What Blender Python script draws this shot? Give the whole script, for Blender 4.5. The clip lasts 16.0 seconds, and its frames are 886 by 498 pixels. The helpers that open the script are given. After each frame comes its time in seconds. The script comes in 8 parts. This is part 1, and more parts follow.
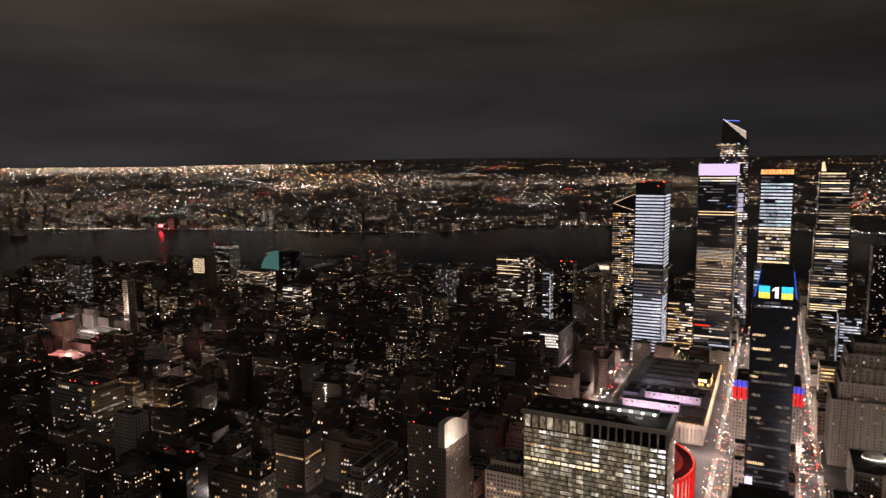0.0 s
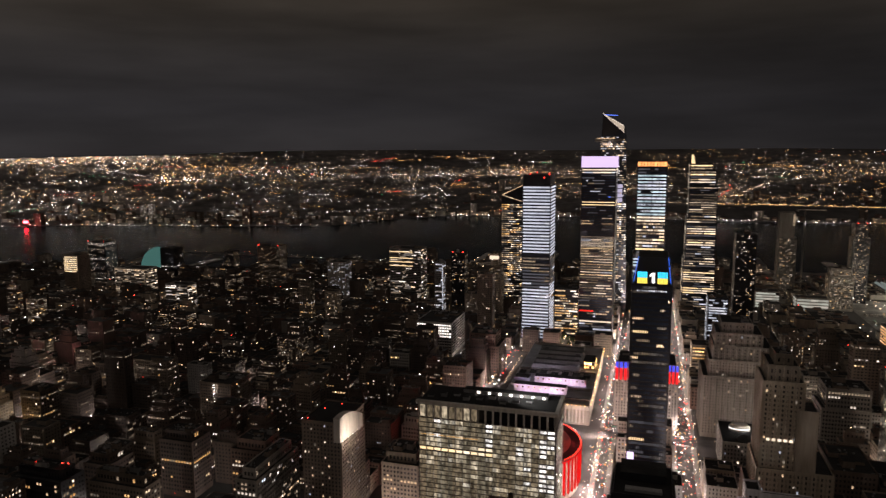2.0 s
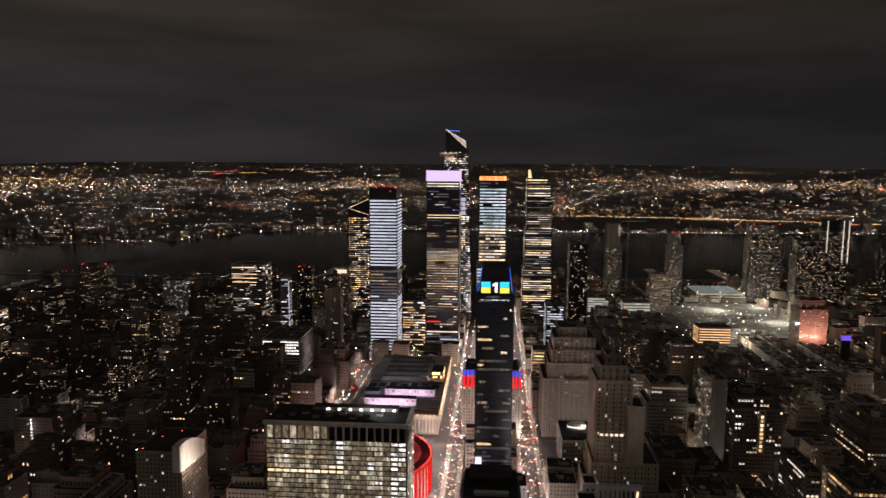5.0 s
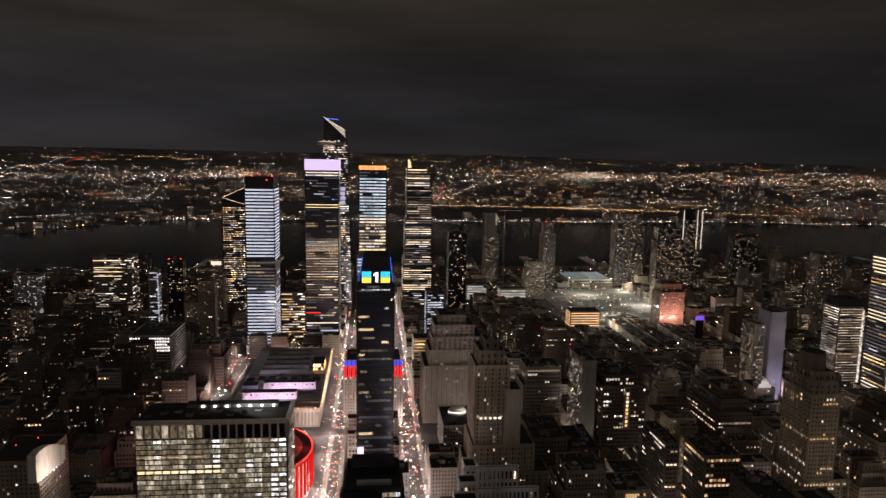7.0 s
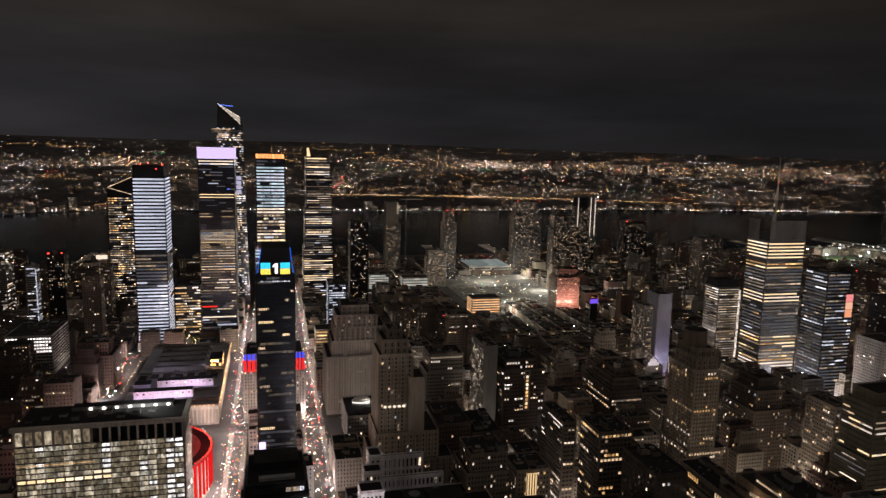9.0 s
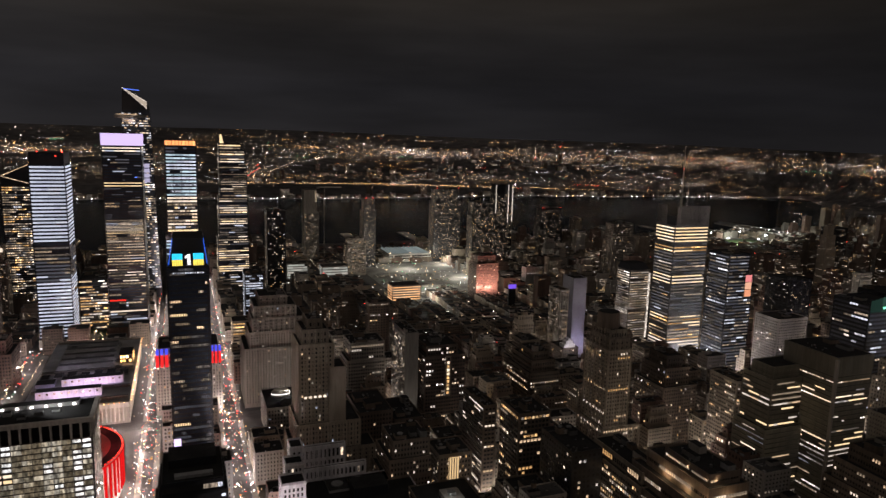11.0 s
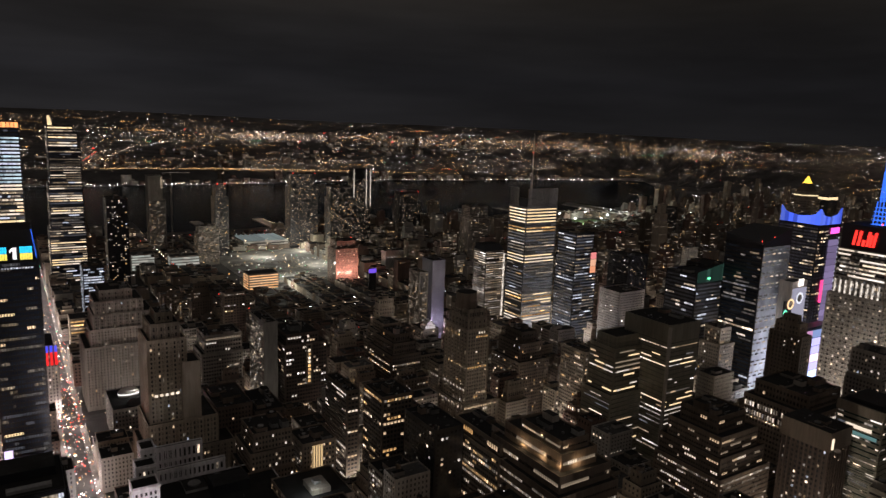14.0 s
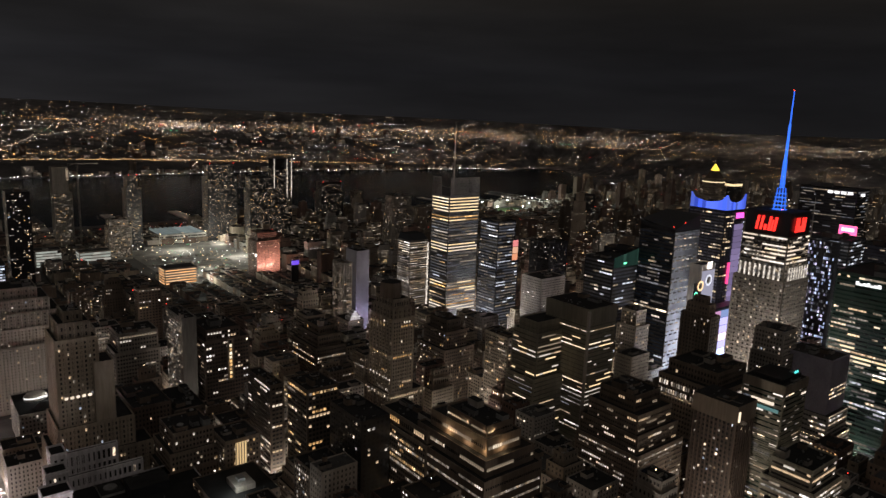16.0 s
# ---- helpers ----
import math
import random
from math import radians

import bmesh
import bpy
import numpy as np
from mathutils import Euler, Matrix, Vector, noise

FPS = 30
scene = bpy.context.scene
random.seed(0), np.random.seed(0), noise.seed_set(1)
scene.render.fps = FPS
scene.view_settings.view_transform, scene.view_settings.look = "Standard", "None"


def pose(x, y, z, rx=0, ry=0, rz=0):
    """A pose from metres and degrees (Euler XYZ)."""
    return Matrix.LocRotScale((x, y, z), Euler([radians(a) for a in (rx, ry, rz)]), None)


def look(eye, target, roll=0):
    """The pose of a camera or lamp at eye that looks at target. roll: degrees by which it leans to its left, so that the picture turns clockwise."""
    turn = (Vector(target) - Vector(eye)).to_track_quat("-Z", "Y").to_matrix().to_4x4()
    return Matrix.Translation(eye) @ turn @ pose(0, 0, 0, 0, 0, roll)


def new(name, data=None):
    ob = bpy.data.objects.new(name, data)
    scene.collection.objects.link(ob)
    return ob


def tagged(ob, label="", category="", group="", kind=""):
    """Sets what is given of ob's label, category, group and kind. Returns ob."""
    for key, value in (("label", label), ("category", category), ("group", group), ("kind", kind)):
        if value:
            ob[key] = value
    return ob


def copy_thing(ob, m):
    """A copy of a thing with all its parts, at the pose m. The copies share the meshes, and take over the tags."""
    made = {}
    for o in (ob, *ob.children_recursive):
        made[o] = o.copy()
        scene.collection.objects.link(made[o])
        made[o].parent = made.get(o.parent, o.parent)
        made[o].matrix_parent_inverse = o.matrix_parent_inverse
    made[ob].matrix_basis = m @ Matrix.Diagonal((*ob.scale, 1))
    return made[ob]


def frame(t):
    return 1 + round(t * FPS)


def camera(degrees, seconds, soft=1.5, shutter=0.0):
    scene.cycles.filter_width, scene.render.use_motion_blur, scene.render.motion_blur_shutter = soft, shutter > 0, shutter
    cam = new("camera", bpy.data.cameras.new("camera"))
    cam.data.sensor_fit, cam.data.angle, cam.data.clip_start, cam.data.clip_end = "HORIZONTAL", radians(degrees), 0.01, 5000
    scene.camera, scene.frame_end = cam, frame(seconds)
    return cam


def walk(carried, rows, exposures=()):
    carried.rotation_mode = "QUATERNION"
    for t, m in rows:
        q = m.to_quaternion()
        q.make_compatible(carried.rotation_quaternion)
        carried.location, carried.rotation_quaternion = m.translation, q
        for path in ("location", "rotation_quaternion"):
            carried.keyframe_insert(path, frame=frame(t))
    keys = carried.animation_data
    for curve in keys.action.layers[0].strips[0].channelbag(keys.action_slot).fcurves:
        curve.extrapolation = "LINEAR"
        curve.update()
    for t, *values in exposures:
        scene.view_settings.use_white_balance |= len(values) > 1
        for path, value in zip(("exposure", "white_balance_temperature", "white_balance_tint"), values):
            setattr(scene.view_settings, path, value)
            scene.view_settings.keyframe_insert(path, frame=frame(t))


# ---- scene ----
# ---- camera and its way ----
cam = camera(65.1, 16.0, soft=1.38, shutter=0.5)
ROWS = [
    (0.0, 3.63, 5.89, 319.92, 25.61, -7.40, -0.51),
    (0.5, 3.67, 5.98, 319.89, 23.39, -7.80, -0.43),
    (1.0, 3.69, 6.02, 319.88, 21.01, -8.03, -0.37),
    (1.5, 3.71, 6.02, 319.88, 18.72, -8.11, -0.32),
    (2.0, 3.72, 5.99, 319.88, 16.68, -8.11, -0.30),
    (2.5, 3.72, 5.95, 319.90, 14.78, -8.00, -0.32),
    (3.0, 3.71, 5.88, 319.92, 12.92, -7.74, -0.24),
    (3.5, 3.71, 5.81, 319.95, 10.63, -7.14, -0.08),
    (4.0, 3.71, 5.73, 319.97, 8.62, -6.88, 0.05),
    (6.5, 3.74, 5.37, 320.09, -3.59, -7.52, 0.85),
    (7.0, 3.76, 5.33, 320.11, -5.91, -7.76, 1.05),
    (7.5, 3.80, 5.30, 320.12, -8.17, -7.98, 1.23),
    (8.0, 3.84, 5.28, 320.12, -10.29, -8.16, 1.32),
    (8.5, 3.89, 5.27, 320.12, -12.25, -8.33, 1.36),
    (9.0, 3.95, 5.28, 320.12, -14.09, -8.50, 1.34),
    (11.5, 4.43, 5.40, 320.04, -22.52, -9.53, 1.69),
    (12.0, 4.56, 5.42, 320.03, -24.39, -9.67, 1.78),
    (12.5, 4.70, 5.43, 320.01, -26.45, -9.80, 1.88),
    (13.0, 4.84, 5.42, 320.00, -28.54, -9.93, 1.93),
    (13.5, 5.00, 5.39, 320.00, -30.62, -10.09, 2.02),
    (14.0, 5.16, 5.32, 320.00, -32.52, -10.27, 2.08),
    (14.5, 5.33, 5.22, 320.01, -34.30, -10.47, 2.15),
    (15.0, 5.51, 5.07, 320.04, -35.94, -10.65, 2.21),
    (15.5, 5.69, 4.87, 320.08, -37.38, -10.79, 2.18),
    (16.0, 5.87, 4.60, 320.14, -38.87, -10.90, 2.22),
]
walk(cam, [(t, pose(x, y, z, 90 + pitch, 0, yaw) @ pose(0, 0, 0, 0, 0, roll)) for t, x, y, z, yaw, pitch, roll in ROWS],
     exposures=[(0.0, 0.88, 6850, 19), (4.0, 0.82, 6800, 19), (9.0, 0.78, 6600, 18), (12.0, 0.75, 6500, 18), (16.0, 0.72, 6450, 15)])

# ---- night sky: low cloud lit from below by the city ----
world = bpy.data.worlds.new("night_sky")
scene.world = world
world.use_nodes = True
wt = world.node_tree
wt.nodes.clear()
w_out = wt.nodes.new("ShaderNodeOutputWorld")
w_bg = wt.nodes.new("ShaderNodeBackground")
w_co = wt.nodes.new("ShaderNodeTexCoord")
w_sep = wt.nodes.new("ShaderNodeSeparateXYZ")
w_ramp = wt.nodes.new("ShaderNodeValToRGB")
w_map = wt.nodes.new("ShaderNodeMapping")
w_noise = wt.nodes.new("ShaderNodeTexNoise")
w_nr = wt.nodes.new("ShaderNodeMapRange")
w_mul = wt.nodes.new("ShaderNodeMixRGB")
w_side = wt.nodes.new("ShaderNodeMapRange")
w_mul2 = wt.nodes.new("ShaderNodeMixRGB")
wt.links.new(w_co.outputs["Generated"], w_sep.inputs[0])
wt.links.new(w_sep.outputs["Z"], w_ramp.inputs["Fac"])
stops = w_ramp.color_ramp.elements
stops[0].position, stops[0].color = 0.0, (0.0130, 0.0128, 0.0132, 1)
stops[1].position, stops[1].color = 1.0, (0.055, 0.050, 0.045, 1)
for pos, colour in ((0.06, (0.0120, 0.0120, 0.0128, 1)), (0.13, (0.0125, 0.0120, 0.0116, 1)), (0.21, (0.0190, 0.0165, 0.0130, 1)), (0.5, (0.036, 0.0325, 0.028, 1))):
    stop = stops.new(pos)
    stop.color = colour
w_map.inputs["Scale"].default_value = (2.2, 2.2, 15.0)
wt.links.new(w_co.outputs["Generated"], w_map.inputs["Vector"])
wt.links.new(w_map.outputs[0], w_noise.inputs["Vector"])
w_noise.inputs["Scale"].default_value = 1.3
w_noise.inputs["Detail"].default_value = 4.0
w_nr.inputs["From Min"].default_value, w_nr.inputs["From Max"].default_value = 0.3, 0.7
w_nr.inputs["To Min"].default_value, w_nr.inputs["To Max"].default_value = 0.72, 1.3
wt.links.new(w_noise.outputs["Fac"], w_nr.inputs["Value"])
w_mul.blend_type = w_mul2.blend_type = "MULTIPLY"
w_mul.inputs[0].default_value = w_mul2.inputs[0].default_value = 1.0
wt.links.new(w_ramp.outputs["Color"], w_mul.inputs[1])
wt.links.new(w_nr.outputs[0], w_mul.inputs[2])
w_side.inputs["From Min"].default_value, w_side.inputs["From Max"].default_value = -0.7, 0.8
w_side.inputs["To Min"].default_value, w_side.inputs["To Max"].default_value = 1.12, 0.46
wt.links.new(w_sep.outputs["X"], w_side.inputs["Value"])
wt.links.new(w_mul.outputs[0], w_mul2.inputs[1])
wt.links.new(w_side.outputs[0], w_mul2.inputs[2])
w_east, w_mul3 = wt.nodes.new("ShaderNodeMapRange"), wt.nodes.new("ShaderNodeMixRGB")     # the glow over the city centre in the east
w_east.interpolation_type = "SMOOTHSTEP"
w_east.inputs["From Min"].default_value, w_east.inputs["From Max"].default_value = 0.25, 1.0
w_east.inputs["To Min"].default_value, w_east.inputs["To Max"].default_value = 1.0, 3.1
w_dir = wt.nodes.new("ShaderNodeVectorMath")
w_dir.operation = "DOT_PRODUCT"
w_dir.inputs[1].default_value = (0.55, -0.83, 0.0)
wt.links.new(w_co.outputs["Generated"], w_dir.inputs[0])
wt.links.new(w_dir.outputs["Value"], w_east.inputs["Value"])
w_mul3.blend_type = "MULTIPLY"
w_mul3.inputs[0].default_value = 1.0
wt.links.new(w_mul2.outputs[0], w_mul3.inputs[1])
wt.links.new(w_east.outputs[0], w_mul3.inputs[2])
wt.links.new(w_mul3.outputs[0], w_bg.inputs["Color"])
w_bg.inputs["Strength"].default_value = 1.0
wt.links.new(w_bg.outputs[0], w_out.inputs["Surface"])


def lamp_point(name, at, watts, colour, radius=1.2):
    data = bpy.data.lights.new(name, "POINT")
    data.energy, data.color, data.shadow_soft_size = watts, colour, radius
    ob = new(name, data)
    ob.location = at
    return ob


def lamp_area(name, at, target, sx, sy, watts, colour):
    data = bpy.data.lights.new(name, "AREA")
    data.shape, data.size, data.size_y, data.energy, data.color = "RECTANGLE", sx, sy, watts, colour
    ob = new(name, data)
    ob.matrix_world = look(at, target)
    return ob


WARM = (1.0, 0.87, 0.80)
for street, y0, y1, step, watts in ((48, 380, 1560, 42, 7000), (-35, 400, 1330, 46, 9500), (-194, 420, 1060, 48, 11000)):
    for k in range(int((y1 - y0) / step)):
        lamp_point("street_lamp_light", (street + (6 if k % 3 == 0 else -7), y0 + k * step, 9.5), watts, WARM)
for avenue, x0, x1, watts in ((500, -120, 240, 9000), (780, -190, 50, 7000), (1060, -260, 260, 8000)):
    for k in range(int((x1 - x0) / 60)):
        lamp_point("avenue_lamp_light", (x0 + k * 60, avenue + (8 if k % 2 else -8), 9.5), watts, WARM)
for n in range(35, 44):
    for k in range(5):
        lamp_point("street_lamp_light", (47 + (n - 34) * 80.5, 300 + k * 105 + (n % 3) * 20, 12), 12000 if n < 41 else 46000, (1.0, 0.92, 0.80))
for n in range(36, 48, 2):
    for avenue in (500, 780):
        lamp_point("avenue_lamp_light", (87 + (n - 34) * 80.5, avenue, 12), 14000 if n < 40 else 22000, (1.0, 0.92, 0.80))
for n in range(37, 45):
    lamp_point("street_lamp_light", (47 + (n - 34) * 80.5, 232, 12), 28000, (1.0, 0.90, 0.74))
for n, y in ((30, 420), (29, 520), (28, 610), (26, 540), (24, 700), (31, 640), (27, 820), (22, 900), (29, 430), (28, 470), (31, 480), (27, 560), (26, 640), (25, 600), (28, 720)):
    lamp_point("street_lamp_light", (47 + (n - 34) * 80.5, y, 10), 8500, (1.0, 0.95, 0.88))
for y in (575, 640, 705, 770):
    lamp_point("plaza_light", (-45, y, 10), 13000, (1.0, 0.76, 0.66), 1.5)
# red and pink shop signs and white flood lamps among the low western blocks
for x, y, watts, colour in ((-870, 603, 15000, (1.0, 0.34, 0.32)), (-742, 589, 2500, (1.0, 0.42, 0.36)), (-776, 790, 5000, (1.0, 0.38, 0.40)), (-1336, 887, 30000, (0.92, 0.95, 1.0)), (-1115, 833, 26000, (0.95, 0.96, 1.0)), (-706, 676, 12000, (1.0, 0.86, 0.7)), (-640, 560, 4000, (1.0, 0.66, 0.24)), (-545, 596, 9000, WARM), (-980, 700, 14000, (1.0, 0.9, 0.84))):
    lamp_point("block_light", (x, y, 26), watts, colour, 2.0)
# the open yards and bus ramps, lit by tall masts
for x, y in ((440, 1245), (500, 1330), (590, 1440), (500, 1560), (610, 1600), (230, 1430), (330, 1490)):
    lamp_point("yard_mast_light", (x, y, 24), 56000, (0.98, 1.0, 0.82), 2.0)
# bright signs of the square light the walls round them
for x, y, z, watts, colour in ((722, 458, 30, 60000, (1.0, 0.72, 0.92)), (735, 470, 70, 30000, (0.85, 0.80, 1.0)), (706, 398, 16, 60000, (0.82, 0.88, 1.0)), (790, 440, 40, 40000, (0.95, 0.8, 1.0)), (820, 405, 60, 30000, (0.8, 0.86, 1.0)), (652, 335, 14, 60000, (1.0, 0.94, 0.84)), (700, 292, 14, 50000, (0.92, 0.94, 1.0)), (566, 700, 14, 90000, (0.86, 0.91, 1.0)), (615, 695, 14, 100000, (0.9, 0.93, 1.0)), (650, 655, 14, 60000, (0.86, 0.9, 1.0)), (790, 360, 16, 60000, (0.8, 0.84, 1.0))):
    lamp_point("sign_light", (x, y, z), watts, colour, 6.0)


lamp_area("square_glow", (648, 296, 70), (690, 330, 120), 40, 60, 34000, (1.0, 0.92, 0.78))
lamp_area("square_glow", (694, 276, 60), (704, 310, 110), 30, 60, 22000, (1.0, 0.92, 0.80))
lamp_area("billboard_wash", (697, 372, 52), (697, 430, 78), 36, 90, 55000, (0.80, 0.87, 1.0))


# ---- materials ----
def shader(name):
    m = bpy.data.materials.new(name)
    m.use_nodes = True
    return m, m.node_tree, m.node_tree.nodes["Principled BSDF"]


def surface(name, colour, rough=0.85, vary=0.35, grain=0.6, blotch=0.04, bump=0.3, metal=0.0, per_object=0.35, streak=False):
    """A stained surface: fine grain, large blotches, and a shade of its own on each object."""
    m, nt, bsdf = shader(name)
    n, l = nt.nodes, nt.links
    co = n.new("ShaderNodeTexCoord")
    fine, big, info = n.new("ShaderNodeTexNoise"), n.new("ShaderNodeTexNoise"), n.new("ShaderNodeObjectInfo")
    fine.inputs["Scale"].default_value, fine.inputs["Detail"].default_value = grain, 3.0
    big.inputs["Scale"].default_value, big.inputs["Detail"].default_value = blotch, 4.0
    source = co.outputs["Object"]
    if streak:
        mp = n.new("ShaderNodeMapping")
        mp.inputs["Scale"].default_value = (1.0, 1.0, 0.12)
        l.new(source, mp.inputs["Vector"])
        source = mp.outputs[0]
    l.new(source, fine.inputs["Vector"])
    l.new(source, big.inputs["Vector"])
    a, b, c = n.new("ShaderNodeMapRange"), n.new("ShaderNodeMapRange"), n.new("ShaderNodeMapRange")
    for node, lo, hi, tmin, tmax in ((a, 0.3, 0.7, 1 - vary * 0.5, 1 + vary * 0.5), (b, 0.3, 0.7, 1 - vary, 1 + vary), (c, 0.0, 1.0, 1 - per_object, 1 + per_object)):
        node.inputs["From Min"].default_value, node.inputs["From Max"].default_value = lo, hi
        node.inputs["To Min"].default_value, node.inputs["To Max"].default_value = tmin, tmax
    l.new(fine.outputs["Fac"], a.inputs["Value"])
    l.new(big.outputs["Fac"], b.inputs["Value"])
    l.new(info.outputs["Random"], c.inputs["Value"])
    m1, m2 = n.new("ShaderNodeMath"), n.new("ShaderNodeMath")
    m1.operation = m2.operation = "MULTIPLY"
    l.new(a.outputs[0], m1.inputs[0])
    l.new(b.outputs[0], m1.inputs[1])
    l.new(m1.outputs[0], m2.inputs[0])
    l.new(c.outputs[0], m2.inputs[1])
    mix = n.new("ShaderNodeMixRGB")
    mix.blend_type = "MULTIPLY"
    mix.inputs[0].default_value = 1.0
    mix.inputs[1].default_value = (*colour, 1)
    l.new(m2.outputs[0], mix.inputs[2])
    l.new(mix.outputs[0], bsdf.inputs["Base Color"])
    bsdf.inputs["Roughness"].default_value, bsdf.inputs["Metallic"].default_value = rough, metal
    if bump:
        bp = n.new("ShaderNodeBump")
        bp.inputs["Strength"].default_value, bp.inputs["Distance"].default_value = bump, 0.2
        l.new(fine.outputs["Fac"], bp.inputs["Height"])
        l.new(bp.outputs[0], bsdf.inputs["Normal"])
    return m


def glass(name, colour, rough=0.12, spec=0.6):
    m, nt, bsdf = shader(name)
    n, l = nt.nodes, nt.links
    geo, mr, mix = n.new("ShaderNodeNewGeometry"), n.new("ShaderNodeMapRange"), n.new("ShaderNodeMixRGB")
    mr.inputs["To Min"].default_value, mr.inputs["To Max"].default_value = 0.5, 1.6
    l.new(geo.outputs["Random Per Island"], mr.inputs["Value"])
    mix.blend_type, mix.inputs[0].default_value, mix.inputs[1].default_value = "MULTIPLY", 1.0, (*colour, 1)
    l.new(mr.outputs[0], mix.inputs[2])
    l.new(mix.outputs[0], bsdf.inputs["Base Color"])
    bsdf.inputs["Roughness"].default_value, bsdf.inputs["Specular IOR Level"].default_value = rough, spec
    return m


def glow(name, colour, strength, low=0.25, per="island", second=None, sampled=False, curve=2.6):
    """Something that gives off light, each piece a little brighter or darker than the next."""
    m = bpy.data.materials.new(name)
    m.use_nodes = True
    nt = m.node_tree
    nt.nodes.clear()
    n, l = nt.nodes, nt.links
    out, em = n.new("ShaderNodeOutputMaterial"), n.new("ShaderNodeEmission")
    em.inputs["Color"].default_value = (*colour, 1)
    rnd = n.new("ShaderNodeNewGeometry") if per == "island" else n.new("ShaderNodeObjectInfo")
    value = rnd.outputs["Random Per Island"] if per == "island" else rnd.outputs["Random"]
    pw, mr = n.new("ShaderNodeMath"), n.new("ShaderNodeMapRange")
    pw.operation, pw.inputs[1].default_value = "POWER", curve
    mr.inputs["To Min"].default_value, mr.inputs["To Max"].default_value = strength * low, strength
    l.new(value, pw.inputs[0])
    l.new(pw.outputs[0], mr.inputs["Value"])
    if "window" in name or "office" in name or "slant" in name:
        co, mp, nz, sp, mu0 = (n.new("ShaderNode" + k) for k in ("TexCoord", "Mapping", "TexNoise", "MapRange", "Math"))
        mp.inputs["Scale"].default_value = (1.0, 1.0, 0.45)
        nz.inputs["Scale"].default_value, nz.inputs["Detail"].default_value = 0.55, 3.0
        sp.inputs["From Min"].default_value, sp.inputs["From Max"].default_value = 0.36, 0.66
        sp.inputs["To Min"].default_value, sp.inputs["To Max"].default_value = 0.22, 1.55
        mu0.operation = "MULTIPLY"
        l.new(co.outputs["Object"], mp.inputs["Vector"])
        l.new(mp.outputs[0], nz.inputs["Vector"])
        l.new(nz.outputs["Fac"], sp.inputs["Value"])
        l.new(sp.outputs[0], mu0.inputs[0])
        l.new(mr.outputs[0], mu0.inputs[1])
        l.new(mu0.outputs[0], em.inputs["Strength"])
    else:
        l.new(mr.outputs[0], em.inputs["Strength"])
    if second:
        mix, fr, mu = n.new("ShaderNodeMixRGB"), n.new("ShaderNodeMath"), n.new("ShaderNodeMath")
        mu.operation, mu.inputs[1].default_value, fr.operation = "MULTIPLY", 17.3, "FRACT"
        l.new(value, mu.inputs[0])
        l.new(mu.outputs[0], fr.inputs[0])
        l.new(fr.outputs[0], mix.inputs[0])
        mix.inputs[1].default_value, mix.inputs[2].default_value = (*colour, 1), (*second, 1)
        l.new(mix.outputs[0], em.inputs["Color"])
    l.new(em.outputs[0], out.inputs["Surface"])
    if not sampled:
        m.cycles.emission_sampling = "NONE"
    return m


M_TAN = surface("tan_brick", (0.31, 0.262, 0.205), streak=True)
M_BROWN = surface("brown_brick", (0.185, 0.145, 0.112), streak=True)
M_GREY = surface("grey_limestone", (0.33, 0.30, 0.265), streak=True)
M_PALE = surface("pale_stone", (0.46, 0.42, 0.37), streak=True)
M_OLIVE = surface("olive_grey_precast", (0.43, 0.40, 0.325), streak=True, per_object=0.15)
M_GREENM = surface("dark_green_spandrel", (0.030, 0.058, 0.050), rough=0.3, vary=0.25, per_object=0.1, bump=0.1)
M_SMOKE = surface("smoky_olive_panel", (0.29, 0.27, 0.21), rough=0.6, streak=True, per_object=0.1)
G_SMOKE = surface("smoky_unlit_glass", (0.19, 0.18, 0.145), rough=0.25, vary=0.25, grain=0.15, per_object=0.1, bump=0.0)
M_RED = surface("red_brick", (0.19, 0.125, 0.100), streak=True)
M_TERRA = surface("white_glazed_terracotta", (0.70, 0.68, 0.70), rough=0.45, streak=True, per_object=0.1)
M_CONC = surface("cast_concrete", (0.36, 0.345, 0.32), streak=True)
M_UMBER = surface("umber_brick", (0.105, 0.078, 0.064), streak=True)
M_DARK = surface("dark_metal_cladding", (0.018, 0.019, 0.023), rough=0.35, vary=0.25, per_object=0.2, bump=0.1)
M_BLUEWALL = surface("blue_grey_panel", (0.33, 0.32, 0.40), rough=0.45, vary=0.2, per_object=0.15, bump=0.1)
M_ROOF = surface("tar_roof", (0.013, 0.0128, 0.0125), rough=0.95, vary=0.6, grain=0.35, blotch=0.06, per_object=0.6)
M_ROOFL = surface("pale_roof_membrane", (0.05, 0.0495, 0.048), rough=0.8, vary=0.4, blotch=0.05, per_object=0.4)
M_MECH = surface("galvanised_plant", (0.22, 0.22, 0.215), rough=0.55, vary=0.35, per_object=0.4)
M_TANK = surface("weathered_tank_wood", (0.115, 0.080, 0.055), rough=0.9, streak=True)
M_ASPH = surface("asphalt", (0.062, 0.060, 0.058), rough=0.8, vary=0.45, grain=0.25, blotch=0.03, per_object=0.1)
M_LAND = surface("built_up_ground", (0.085, 0.080, 0.078), rough=0.95, vary=0.6, grain=0.02, blotch=0.003, per_object=0.0)
M_PAVE = surface("concrete_pavement", (0.21, 0.20, 0.185), rough=0.9, vary=0.4, grain=0.3, per_object=0.15)
M_LINE = surface("road_paint", (0.62, 0.60, 0.55), rough=0.7, vary=0.4, per_object=0.2)
M_GRASS = surface("playing_field_turf", (0.07, 0.12, 0.035), rough=0.95, vary=0.4, grain=0.2, per_object=0.1)
